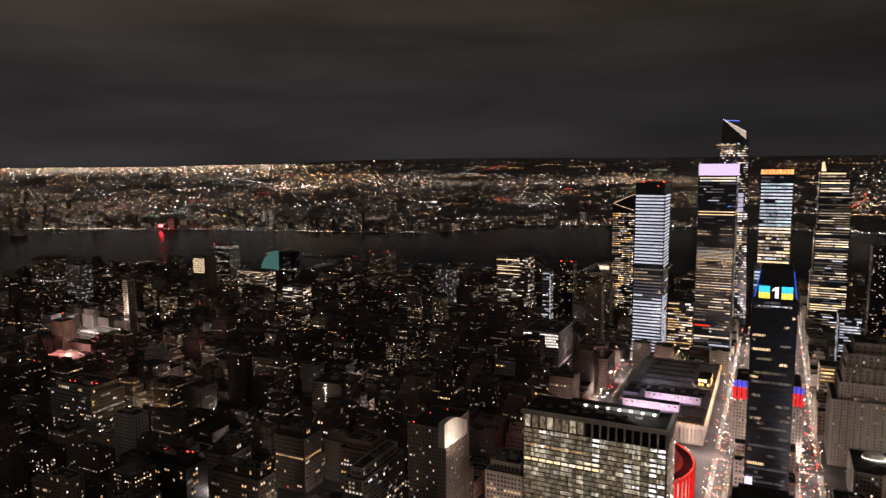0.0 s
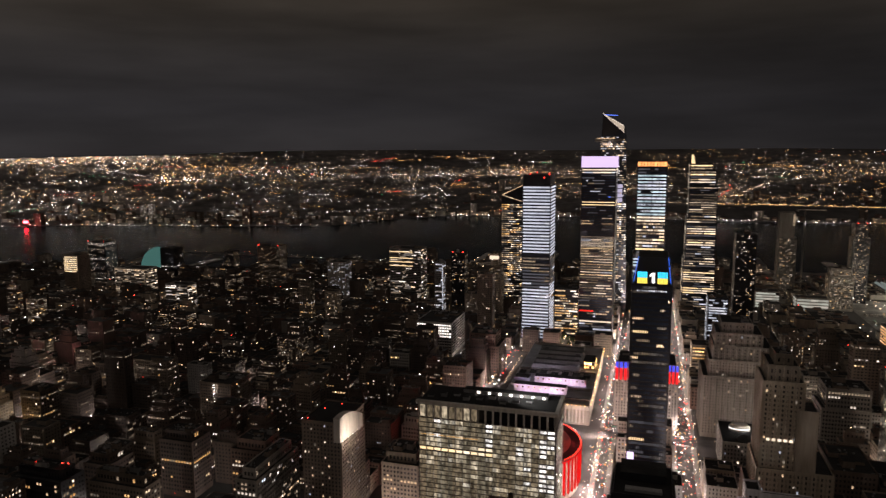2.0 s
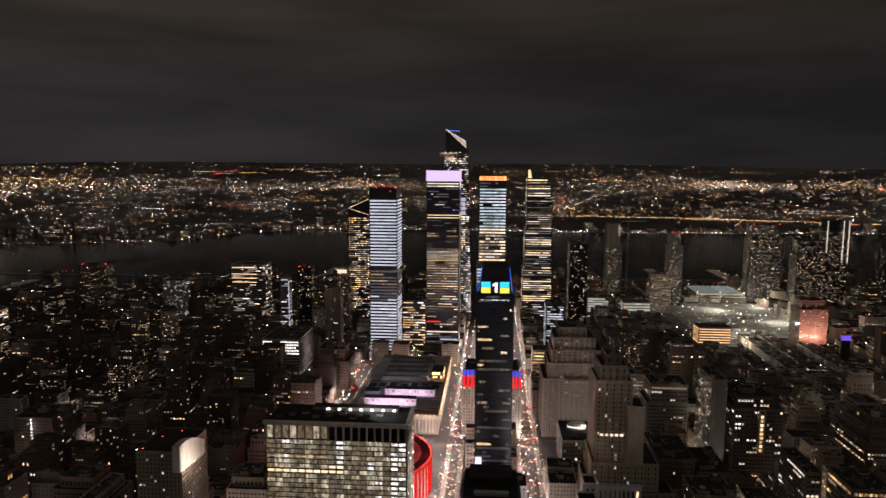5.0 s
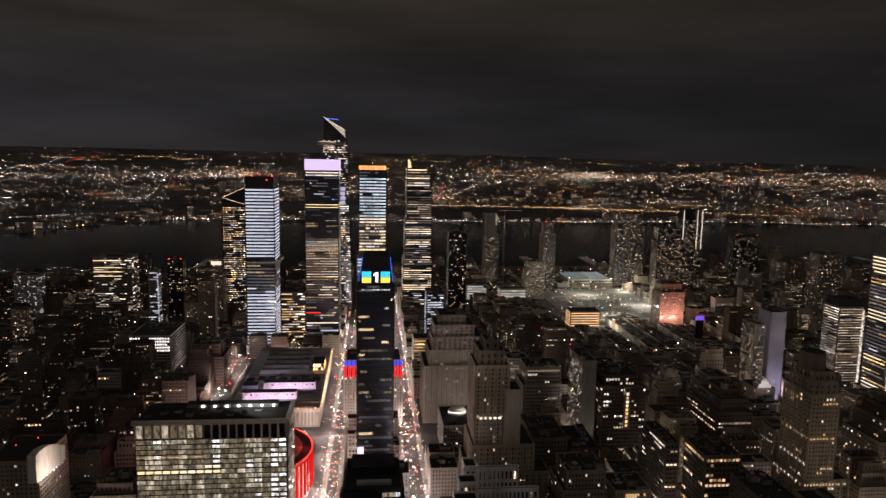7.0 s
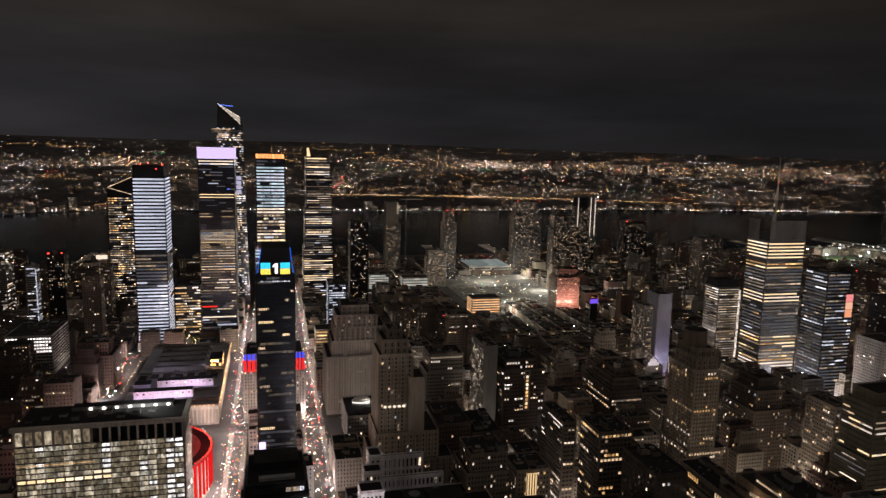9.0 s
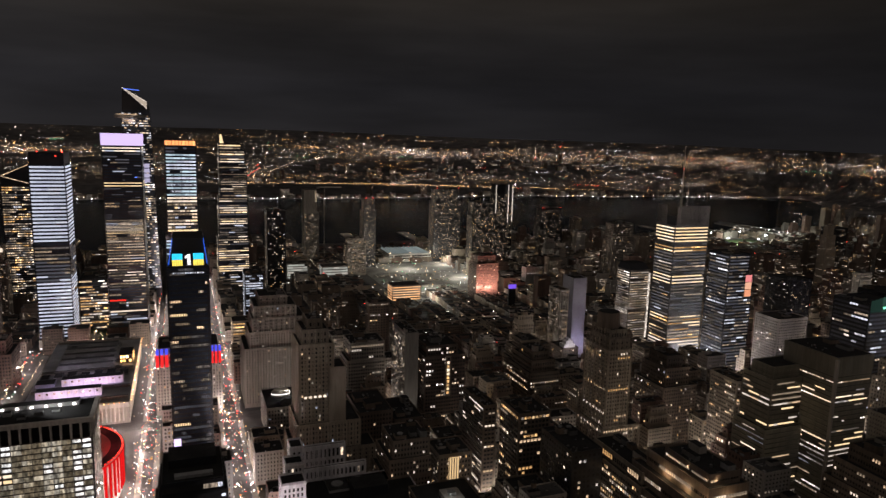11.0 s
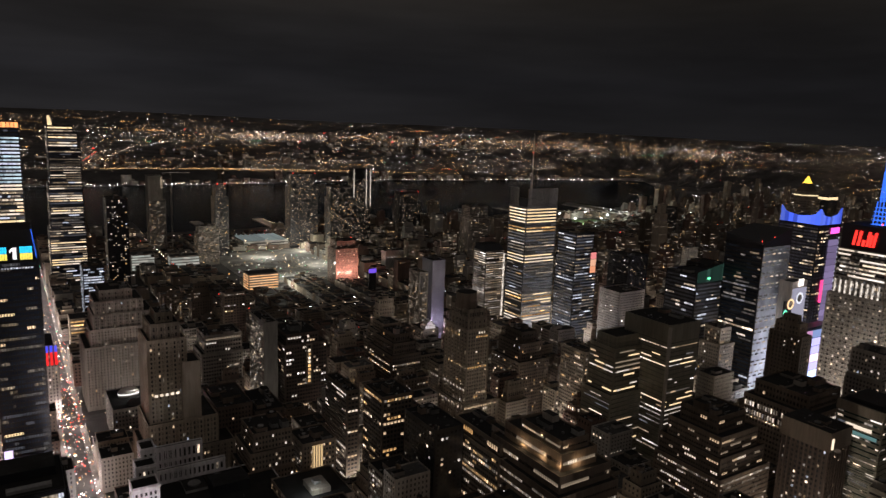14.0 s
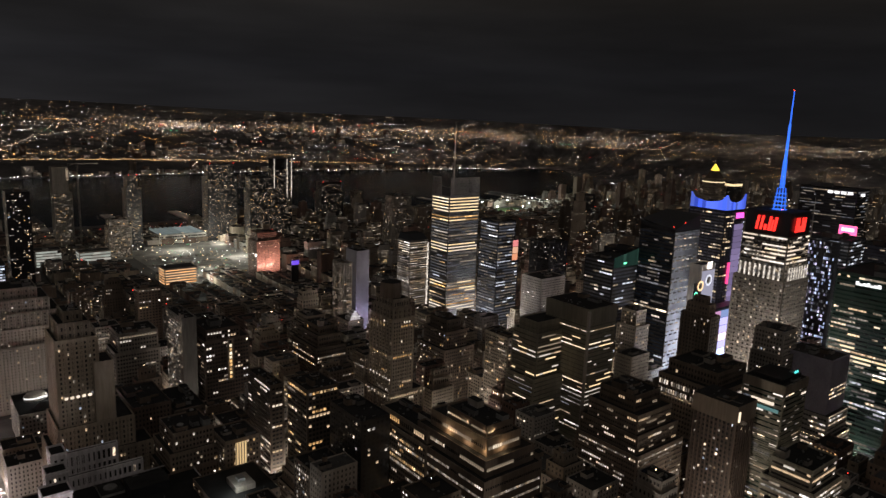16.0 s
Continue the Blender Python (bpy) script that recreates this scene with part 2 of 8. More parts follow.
M_LEAF = surface("leaves", (0.055, 0.075, 0.025), rough=0.8, vary=0.5, grain=0.8, per_object=0.3)
M_BARK = surface("bark", (0.09, 0.065, 0.045), rough=0.95)
M_CAR = surface("car_paint", (0.12, 0.12, 0.125), rough=0.3, vary=0.05, per_object=0.95, bump=0.0)
M_CAB = surface("taxi_yellow_paint", (0.62, 0.38, 0.03), rough=0.35, vary=0.05, per_object=0.1, bump=0.0)

G_DARK = glass("unlit_window", (0.042, 0.041, 0.042), 0.14)
G_BLUE = glass("blue_curtain_glass", (0.040, 0.055, 0.085), 0.12, 0.8)
G_GREEN = glass("green_curtain_glass", (0.018, 0.040, 0.034), 0.08, 0.8)
G_PALE = surface("pale_unlit_glass", (0.17, 0.18, 0.21), rough=0.25, vary=0.3, grain=0.15, per_object=0.15, bump=0.0)
G_MIRROR = surface("reflective_cladding_glass", (0.11, 0.12, 0.14), rough=0.16, vary=0.2, grain=0.1, metal=0.6, per_object=0.1, bump=0.05)

M_SHEEN = surface("pale_tinted_glass", (0.21, 0.21, 0.215), rough=0.3, vary=0.3, grain=0.1, per_object=0.1, bump=0.0)
M_GLEAM = surface("reflection_pale_glass", (0.34, 0.37, 0.43), rough=0.3, vary=0.4, grain=0.1, blotch=0.06, per_object=0.1, bump=0.0)
L_WARM = glow("lit_window_warm", (1.0, 0.70, 0.40), 1.55, 0.10, second=(1.0, 0.86, 0.66))
L_AMBER = glow("lit_window_amber", (1.0, 0.56, 0.20), 1.35, 0.12, second=(1.0, 0.72, 0.38))
L_WHITE = glow("lit_window_white", (1.0, 0.90, 0.74), 1.5, 0.12, second=(1.0, 0.96, 0.90))
L_HAZE = glow("floor_light_seen_at_a_slant", (1.0, 0.84, 0.66), 0.15, 0.3, second=(0.8, 0.88, 1.0))
L_FULL = glow("fully_lit_floor", (1.0, 0.74, 0.38), 0.90, 0.7, second=(1.0, 0.86, 0.62))
L_COOL = glow("lit_window_cool", (0.72, 0.84, 1.0), 1.0, 0.12, second=(0.92, 0.97, 1.0))
L_GRID = glow("bright_grid_light", (1.0, 0.96, 0.88), 1.5, 0.5)
L_SOFT = glow("dim_lit_window", (1.0, 0.78, 0.52), 0.54, 0.15, second=(1.0, 0.90, 0.76))
L_OFFICE = glow("pale_office_light", (0.80, 0.88, 1.0), 0.78, 0.4, second=(0.95, 0.97, 1.0))
L_LINE = glow("even_cool_floor", (0.74, 0.83, 1.0), 0.58, 0.4, second=(0.92, 0.96, 1.0), curve=1.0)
L_LINEW = glow("even_warm_floor", (1.0, 0.84, 0.62), 0.80, 0.45, second=(1.0, 0.93, 0.82), curve=1.2)
L_TEAL = glow("even_teal_floor", (0.62, 0.86, 0.96), 0.66, 0.2, second=(0.86, 0.96, 1.0), curve=1.2)
L_VEIL = glow("dim_inner_glow", (0.74, 0.80, 0.96), 0.075, 0.3, second=(0.96, 0.88, 0.78), curve=1.2)
CELL_DIM = glow("dim_office_cell", (1.0, 0.80, 0.50), 0.125, 0.5, second=(0.96, 0.88, 0.62), curve=1.3)
CELL_MID = glow("lit_office_cell", (1.0, 0.86, 0.58), 0.36, 0.5, second=(0.98, 0.96, 0.80), curve=1.3)
CELL_BRIGHT = glow("bright_office_cell", (1.0, 0.98, 0.90), 0.95, 0.5, second=(0.96, 1.0, 0.96), curve=1.2)
L_HALL = glow("pale_hall_light", (0.90, 1.0, 0.86), 0.26, 0.6, second=(1.0, 0.96, 0.82), curve=1.2)
L_DECK = glow("orange_deck_light", (1.0, 0.50, 0.20), 0.85, 0.6, second=(1.0, 0.66, 0.38), curve=1.2)
L_FAR = glow("far_flat_window", (1.0, 0.76, 0.50), 0.36, 0.12, second=(1.0, 0.88, 0.70), curve=2.0)
L_BLUE = glow("blue_accent_light", (0.10, 0.22, 1.0), 1.3, 0.4)
L_RED = glow("red_accent_light", (1.0, 0.035, 0.02), 1.3, 0.4)
P_WARM = glow("street_light_warm", (1.0, 0.66, 0.34), 9.0, 0.12, second=(1.0, 0.84, 0.62))
P_WHITE = glow("street_light_white", (1.0, 0.93, 0.84), 11.0, 0.12, second=(0.90, 0.95, 1.0))
P_AMBER = glow("street_light_amber", (1.0, 0.48, 0.12), 8.0, 0.15, second=(1.0, 0.62, 0.25))
P_RED = glow("red_light_point", (1.0, 0.05, 0.03), 6.0, 0.3)
P_GREEN = glow("green_light_point", (0.15, 1.0, 0.45), 3.0, 0.3)
D_WARM = glow("far_lamp_warm", (1.0, 0.62, 0.30), 9.5, 0.05, second=(1.0, 0.82, 0.60), curve=5.0)
D_WHITE = glow("far_lamp_white", (1.0, 0.92, 0.82), 12.0, 0.05, second=(0.90, 0.95, 1.0), curve=5.0)
D_DIM = glow("far_lamp_dim", (1.0, 0.66, 0.36), 2.6, 0.12, second=(1.0, 0.88, 0.72), curve=2.0)
R_AMBER = glow("road_lamp_amber", (1.0, 0.50, 0.16), 6.0, 0.4, second=(1.0, 0.66, 0.30))
D_AMBER = glow("far_lamp_amber", (1.0, 0.46, 0.12), 8.0, 0.07, second=(1.0, 0.60, 0.24), curve=4.5)
HEAD = glow("car_head_lamp", (1.0, 0.94, 0.84), 9.0, 0.4, per="object")
TAIL = glow("car_tail_lamp", (1.0, 0.05, 0.02), 5.0, 0.4, per="object")
SHORE_W = glow("shore_lamp_white", (1.0, 0.94, 0.86), 26.0, 0.2, sampled=True)
SHORE_A = glow("shore_lamp_amber", (1.0, 0.55, 0.20), 28.0, 0.2, sampled=True)


# ---- builders ----
class Mesh:
    """Collects boxes, quads and rings of one mesh, with a slot for each material."""

    def __init__(self):
        self.verts, self.faces, self.slots, self.mats, self.count = [], [], [], [], 0

    def slot(self, material):
        if material not in self.mats:
            self.mats.append(material)
        return self.mats.index(material)

    def add(self, verts, faces, material):
        s = self.slot(material)
        self.verts.extend(verts)
        self.faces.extend([tuple(i + self.count for i in f) for f in faces])
        self.slots.extend([s] * len(faces))
        self.count += len(verts)
        return self

    def box(self, x0, x1, y0, y1, z0, z1, material, top=None):
        v = [(x0, y0, z0), (x1, y0, z0), (x1, y1, z0), (x0, y1, z0), (x0, y0, z1), (x1, y0, z1), (x1, y1, z1), (x0, y1, z1)]
        self.add(v, [(0, 3, 2, 1), (0, 1, 5, 4), (1, 2, 6, 5), (2, 3, 7, 6), (3, 0, 4, 7)], material)
        self.add(v[4:], [(0, 1, 2, 3)], top or material)
        return self

    def block(self, x0, x1, y0, y1, z0, z1, material, roof, high=1.1, thick=0.45):
        """Walls with a parapet round a sunken flat roof, all in one piece."""
        t = thick
        rings = [(x0, x1, y0, y1, z0), (x0, x1, y0, y1, z1 + high), (x0 + t, x1 - t, y0 + t, y1 - t, z1 + high), (x0 + t, x1 - t, y0 + t, y1 - t, z1)]
        v = [p for a, b, c, d, z in rings for p in ((a, c, z), (b, c, z), (b, d, z), (a, d, z))]
        s, r = self.slot(material), self.slot(roof)
        self.verts.extend(v)
        for k in range(3):
            for i in range(4):
                j = (i + 1) % 4
                self.faces.append(tuple(self.count + q for q in (4 * k + i, 4 * k + j, 4 * k + 4 + j, 4 * k + 4 + i)))
                self.slots.append(s)
        self.faces.append(tuple(self.count + 12 + q for q in range(4)))
        self.slots.append(r)
        self.count += 16
        return self

    def frustum(self, low, high, z0, z1, material, top=None):
        """low, high: (x0, x1, y0, y1) of the foot and of the head."""
        v = [(p[i], p[j], z) for p, z in ((low, z0), (high, z1)) for i, j in ((0, 2), (1, 2), (1, 3), (0, 3))]
        self.add(v, [(0, 3, 2, 1), (0, 1, 5, 4), (1, 2, 6, 5), (2, 3, 7, 6), (3, 0, 4, 7)], material)
        self.add(v[4:], [(0, 1, 2, 3)], top or material)
        return self

    def prism(self, points, z0, z1, material, top=None):
        n = len(points)
        v = [(x, y, z0) for x, y in points] + [(x, y, z1) for x, y in points]
        self.add(v, [(i, (i + 1) % n, n + (i + 1) % n, n + i) for i in range(n)], material)
        self.add(v[n:], [tuple(range(n))], top or material)
        return self

    def drum(self, x, y, r, z0, z1, material, sides=24, r1=None, top=None, stretch=1.0):
        r1 = r if r1 is None else r1
        a = [2 * math.pi * (i + 0.5) / sides for i in range(sides)]
        v = [(x + r * math.cos(t), y + r * stretch * math.sin(t), z0) for t in a] + [(x + r1 * math.cos(t), y + r1 * stretch * math.sin(t), z1) for t in a]
        self.add(v, [(i, (i + 1) % sides, sides + (i + 1) % sides, sides + i) for i in range(sides)], material)
        if r1 > 0.01:
            self.add(v[sides:], [tuple(range(sides))], top or material)
        return self

    def panes(self, centres, u, half_w, half_h, normal, off, material):
        """Upright panes round the centres (n x 3), along u, set off the wall by a little."""
        if len(centres) == 0:
            return self
        c = np.asarray(centres, float) + np.array((normal[0], normal[1], 0.0)) * off
        du, dz = np.array((u[0], u[1], 0.0)) * half_w, np.array((0.0, 0.0, half_h))
        v = np.stack([c - du - dz, c + du - dz, c + du + dz, c - du + dz], 1).reshape(-1, 3)
        return self.add([tuple(p) for p in v.tolist()], [(4 * i, 4 * i + 1, 4 * i + 2, 4 * i + 3) for i in range(len(c))], material)

    def points(self, centres, sizes, material, wide=1.0):
        """Small eight-sided lamps, or rows of lamps seen as one where wide is over 1."""
        v, f = [], []
        for i, ((x, y, z), s) in enumerate(zip(centres, sizes)):
            v += [(x - s * wide, y, z), (x, y - s, z), (x + s * wide, y, z), (x, y + s, z), (x, y, z + s), (x, y, z - s)]
            b = 6 * i
            f += [(b + p, b + (p + 1) % 4, b + 4) for p in range(4)] + [(b + (p + 1) % 4, b + p, b + 5) for p in range(4)]
        return self.add(v, f, material)

    def data(self, name):
        me = bpy.data.meshes.new(name)
        me.from_pydata(self.verts, [], self.faces)
        for m in self.mats:
            me.materials.append(m)
        me.polygons.foreach_set("material_index", self.slots)
        me.update()
        return me


def part(name, mesh, parent=None, label="", kind=""):
    ob = new(name, mesh.data(name) if isinstance(mesh, Mesh) else mesh)
    ob.parent = parent
    return tagged(ob, label, kind=kind)


def thing(name, label, category, at=(0, 0, 0), group="", kind=""):
    ob = new(name)
    ob.location = at
    return tagged(ob, label, category, group, kind)


def unit_pane(material):
    return Mesh().add([(-0.5, 0.0, -0.5), (0.5, 0.0, -0.5), (0.5, 0.0, 0.5), (-0.5, 0.0, 0.5), (-0.5, 0.14, -0.5), (0.5, 0.14, -0.5), (0.5, 0.14, 0.5), (-0.5, 0.14, 0.5)],
                      [(0, 1, 2, 3), (1, 5, 6, 2), (4, 0, 3, 7), (3, 2, 6, 7), (0, 4, 5, 1)], material).data("window")


SINGLE = {m: unit_pane(m) for m in (L_LINE, L_LINEW, L_WARM, L_AMBER, L_WHITE, L_COOL, L_SOFT, L_HAZE, L_FULL, L_OFFICE, L_BLUE, L_RED)}
OFFICE = ((L_WHITE, 4), (L_WARM, 3), (L_SOFT, 4), (L_COOL, 1))
HOME = ((L_WARM, 5), (L_AMBER, 2), (L_WHITE, 2), (L_SOFT, 4), (L_COOL, 0.6))
FAINT = ((L_FAR, 8), (L_WARM, 1.2), (L_AMBER, 1.2), (L_WHITE, 0.3))
GOLD = ((L_WARM, 5), (L_AMBER, 5), (L_SOFT, 2))
ICE = ((L_OFFICE, 7), (L_COOL, 2), (L_WHITE, 1))


# how the lit floors of the tall towers are spread, from the foot (0) to the head (1)
def zone_white(f):
    if 0.36 < f < 0.57:
        return 0.85, 0.4, ((L_SOFT, 2), (L_HAZE, 4), (L_VEIL, 3), (L_LINE, 1))
    return 1.0, 0.97, ((L_LINE, 1),)


def zone_violet(f):
    if f > 0.97 or 0.59 < f < 0.615 or 0.42 < f < 0.44 or 0.135 < f < 0.155:
        return 1.0, 1.0, ((L_LINEW, 2), (L_LINE, 1))
    if 0.79 < f < 0.815:
        return 1.0, 1.0, ((L_FULL, 1),)
    if f > 0.815:
        return 0.30, 0.0, ((L_VEIL, 5), (L_BLUE, 1.0), (L_SOFT, 3), (L_LINE, 1))
    if f > 0.615:
        return 0.22, 0.05, ((L_VEIL, 5), (L_SOFT, 3), (L_WARM, 1), (L_BLUE, 0.3))
    if f > 0.40:
        return 0.88, 0.3, ((L_SOFT, 5), (L_LINEW, 3), (L_WARM, 3), (L_FULL, 1))
    if f > 0.27:
        return 0.55, 0.12, ((L_SOFT, 5), (L_HAZE, 4), (L_LINEW, 2))
    if f > 0.155:
        return 0.28, 0.0, ((L_VEIL, 4), (L_SOFT, 3), (L_BLUE, 0.8), (L_RED, 0.3), (L_LINE, 1))
    return 0.6, 0.25, ((L_LINE, 2), (L_SOFT, 4), (L_HAZE, 4), (L_VEIL, 4))


def zone_orange(f):
    if f > 0.93:
        return 0.3, 0.0, ((L_VEIL, 4), (L_SOFT, 1))
    if 0.425 < f < 0.455:
        return 1.0, 1.0, ((L_LINEW, 1),)
    if f > 0.455:
        return 0.95, 0.8, ((L_TEAL, 6), (L_LINE, 2), (L_COOL, 1))
    return 0.85, 0.5, ((L_LINEW, 3), (L_SOFT, 4), (L_LINE, 3), (L_FULL, 1))


def zone_terrace(f):
    if f > 0.90:
        return 0.85, 0.5, ((L_SOFT, 5), (L_LINEW, 3), (L_HAZE, 2))
    if f > 0.80:
        return 0.5, 0.1, ((L_VEIL, 6), (L_SOFT, 3))
    if f > 0.60:
        return 0.85, 0.5, ((L_FULL, 4), (L_LINEW, 4), (L_WARM, 3), (L_SOFT, 3), (L_RED, 0.25))
    if f > 0.52:
        return 0.3, 0.1, ((L_VEIL, 4), (L_SOFT, 3))
    if f > 0.36:
        return 0.9, 0.5, ((L_LINEW, 5), (L_FULL, 3), (L_SOFT, 4))
    return 0.6, 0.25, ((L_SOFT, 5), (L_HAZE, 4), (L_LINEW, 2), (L_LINE, 1))


def zone_rods(f):
    if f > 0.90:
        return 1.0, 0.95, ((L_FULL, 6), (L_LINEW, 2))
    if f > 0.87:
        return 0.35, 0.1, ((L_HAZE, 2), (L_AMBER, 1))
    if f > 0.835:
        return 0.9, 0.7, ((L_FULL, 3), (L_AMBER, 3))
    if f > 0.70:
        return 0.9, 0.15, ((L_SOFT, 4), (L_HAZE, 7), (L_FULL, 1.5), (L_VEIL, 3))
    if f > 0.645:
        return 1.0, 1.0, ((L_LINEW, 3), (L_FULL, 2))
    if f > 0.55:
        return 0.9, 0.1, ((L_SOFT, 2.5), (L_HAZE, 7), (L_VEIL, 3), (L_AMBER, 0.7))
    if f > 0.43:
        return 0.8, 0.2, ((L_VEIL, 8), (L_HAZE, 3), (L_LINE, 0.5))
    if f > 0.28:
        return 0.85, 0.35, ((L_AMBER, 4), (L_FULL, 3), (L_SOFT, 4))
    if f > 0.24:
        return 1.0, 0.9, ((L_LINEW, 1),)
    if 0.10 < f < 0.135:
        return 1.0, 1.0, ((L_AMBER, 1),)
    return 0.6, 0.5, ((L_LINE, 3), (L_HAZE, 5), (L_SOFT, 2))


def zone_slab(f):
    if f < 0.45:
        return 0.26, 0.05, ((L_VEIL, 8), (L_HAZE, 2), (L_SOFT, 1), (L_FULL, 0.6))
    return 0.13, 0.06, ((L_SOFT, 6), (L_WARM, 2), (L_HAZE, 4), (L_FULL, 0.5))



def zone_green(f):
    if f > 0.9:
        return 0.02, 0.0, ((L_SOFT, 1),)
    if f > 0.5:
        return 0.42, 0.16, ((L_FULL, 5), (L_WARM, 3), (L_SOFT, 4), (L_WHITE, 1))
    return 0.16, 0.06, ((L_SOFT, 5), (L_WARM, 2), (L_HAZE, 3), (L_OFFICE, 1))


RIBBON = ((L_WHITE, 4), (L_FULL, 3), (L_WARM, 3), (L_SOFT, 2))


def pick(mix, rng):
    return rng.choices([m for m, _ in mix], [w for _, w in mix])[0]


SIDES = {"E": ((1, 0), (0, -1)), "W": ((1, 0), (0, 1)), "S": ((0, 1), (-1, 0)), "N": ((0, 1), (1, 0))}


def side_of(x0, x1, y0, y1, s):
    """The middle of a side's foot and its width."""
    return {"E": ((x0 + x1) / 2, y0, x1 - x0), "W": ((x0 + x1) / 2, y1, x1 - x0), "S": (x0, (y0 + y1) / 2, y1 - y0), "N": (x1, (y0 + y1) / 2, y1 - y0)}[s]


def windows(box, z0, z1, rng, sides="ENS", floor=3.6, bay=3.2, fw=0.5, fh=0.5, lit=0.2, run=1, mix=OFFICE, floor_lit=0.0, margin=1.2, dark=True, unlit=None, zone=None):
    """Rows of panes on the sides of a block: a list of (floor, side, material, centres, half width, half height)."""
    found, unlit = [], unlit or G_DARK
    floors = max(1, int((z1 - z0 - 1.0) / floor))
    fl = (z1 - z0 - 1.0) / floors
    zones = [zone((k + 0.5) / floors) if zone else (lit, floor_lit, mix) for k in range(floors)]
    full = [(pick(zn[2], rng) if rng.random() < zn[1] else None) for zn in zones]      # floors lit from end to end, on every side
    for s in sides:
        (ux, uy), _ = SIDES[s]
        mx, my, width = side_of(*box, s)
        n = max(1, int((width - 2 * margin) / bay))
        step = (width - 2 * margin) / n
        us = (np.arange(n) + 0.5) * step - (width - 2 * margin) / 2
        for k in range(floors):
            z = z0 + 0.6 + (k + 0.5) * fl
            p, tone = (0.98 if zone else 0.9, full[k]) if full[k] is not None and (zone or rng.random() < 0.85) else (zones[k][0], None)
            rows, i = {}, 0
            while i < n:
                length = min(n - i, 1 if run <= 1 else rng.randint(1, run))
                m = (tone if tone is not None and rng.random() < 0.8 else pick(zones[k][2], rng)) if rng.random() < p else unlit
                if fw > 0.8:            # ribbon glazing: one pane over the whole run
                    u = (us[i] + us[i + length - 1]) / 2
                    rows.setdefault((m, length), []).append((mx + ux * u, my + uy * u, z))
                else:
                    rows.setdefault((m, 1), []).extend((mx + ux * us[j], my + uy * us[j], z) for j in range(i, i + length))
                i += length
            for (m, length), centres in rows.items():
                if m is not unlit or dark:
                    found.append((k, s, m, centres, step * (length - 1 + fw) / 2, fl * fh / 2))
    return found


def lay(mesh, found, off=0.06):
    for _, s, m, centres, hw, hh in found:
        mesh.panes(centres, SIDES[s][0], hw, hh, SIDES[s][1], off, m)
    return mesh


def lay_single(parent, found, rest, limit=200, off=0.1):
    """Lit panes as parts of their own, up to a limit; the others go into one mesh."""
    left = int(limit * 0.235)
    for k, s, m, centres, hw, hh in found:
        if m not in SINGLE or left <= 0:
            rest.panes(centres, SIDES[s][0], hw, hh, SIDES[s][1], 0.06, m)
            continue
        n = SIDES[s][1]
        turn = {"E": 0, "W": 180, "S": -90, "N": 90}[s]
        for c in centres:
            left -= 1
            ob = new("window", SINGLE[m])
            ob.parent = parent
            ob.matrix_basis = pose(c[0] + n[0] * off, c[1] + n[1] * off, c[2], 0, 0, turn) @ Matrix.Diagonal((2 * hw, 1, 2 * hh, 1))


def ribs(mesh, box, z0, z1, material, sides="ENS", floor=0.0, bay=0.0, deep=0.35, wide=0.6, tall=1.0):
    """Proud floor bands and upright piers on a block."""
    for s in sides:
        (ux, uy), (nx, ny) = SIDES[s]
        mx, my, width = side_of(*box, s)

        def slab(a, b, za, zb):
            xa, xb = mx + ux * a + (nx * deep if nx else 0), mx + ux * b
            ya, yb = my + uy * a + (ny * deep if ny else 0), my + uy * b
            if ux:
                ya, yb = my, my + ny * deep
            else:
                xa, xb = mx, mx + nx * deep
            mesh.box(min(xa, xb), max(xa, xb), min(ya, yb), max(ya, yb), za, zb, material)
        if floor:
            floors = max(1, int((z1 - z0 - 1.0) / floor))
            fl = (z1 - z0 - 1.0) / floors
            for k in range(floors + 1):
                z = z0 + 0.6 + k * fl
                slab(-width / 2, width / 2, z - tall / 2, min(z1, z + tall / 2))
        if bay:
            n = max(1, int(width / bay))
            for k in range(n + 1):
                u = -width / 2 + k * width / n
                slab(u - wide / 2, u + wide / 2, z0, z1)


def plant(root, box, z, rng, n=4):
    """Bulkheads, fans and ducts on a roof."""
    x0, x1, y0, y1 = box
    for _ in range(n):
        mesh = Mesh()
        w, d, h = rng.uniform(0.10, 0.32) * (x1 - x0), rng.uniform(0.10, 0.32) * (y1 - y0), rng.uniform(1.5, 5.5)
        x, y = rng.uniform(x0 + 1, x1 - w - 1), rng.uniform(y0 + 1, y1 - d - 1)
        mesh.box(x, x + w, y, y + d, z, z + h, rng.choice((M_MECH, M_BROWN, M_GREY)), M_ROOF)
        house = part("roof_plant", mesh, root)
        if rng.random() < 0.5:
            part("fan", Mesh().drum(x + w / 2, y + d / 2, min(w, d) * 0.3, z + h, z + h + 0.8, M_MECH, 10), house, "round grey fan housing")


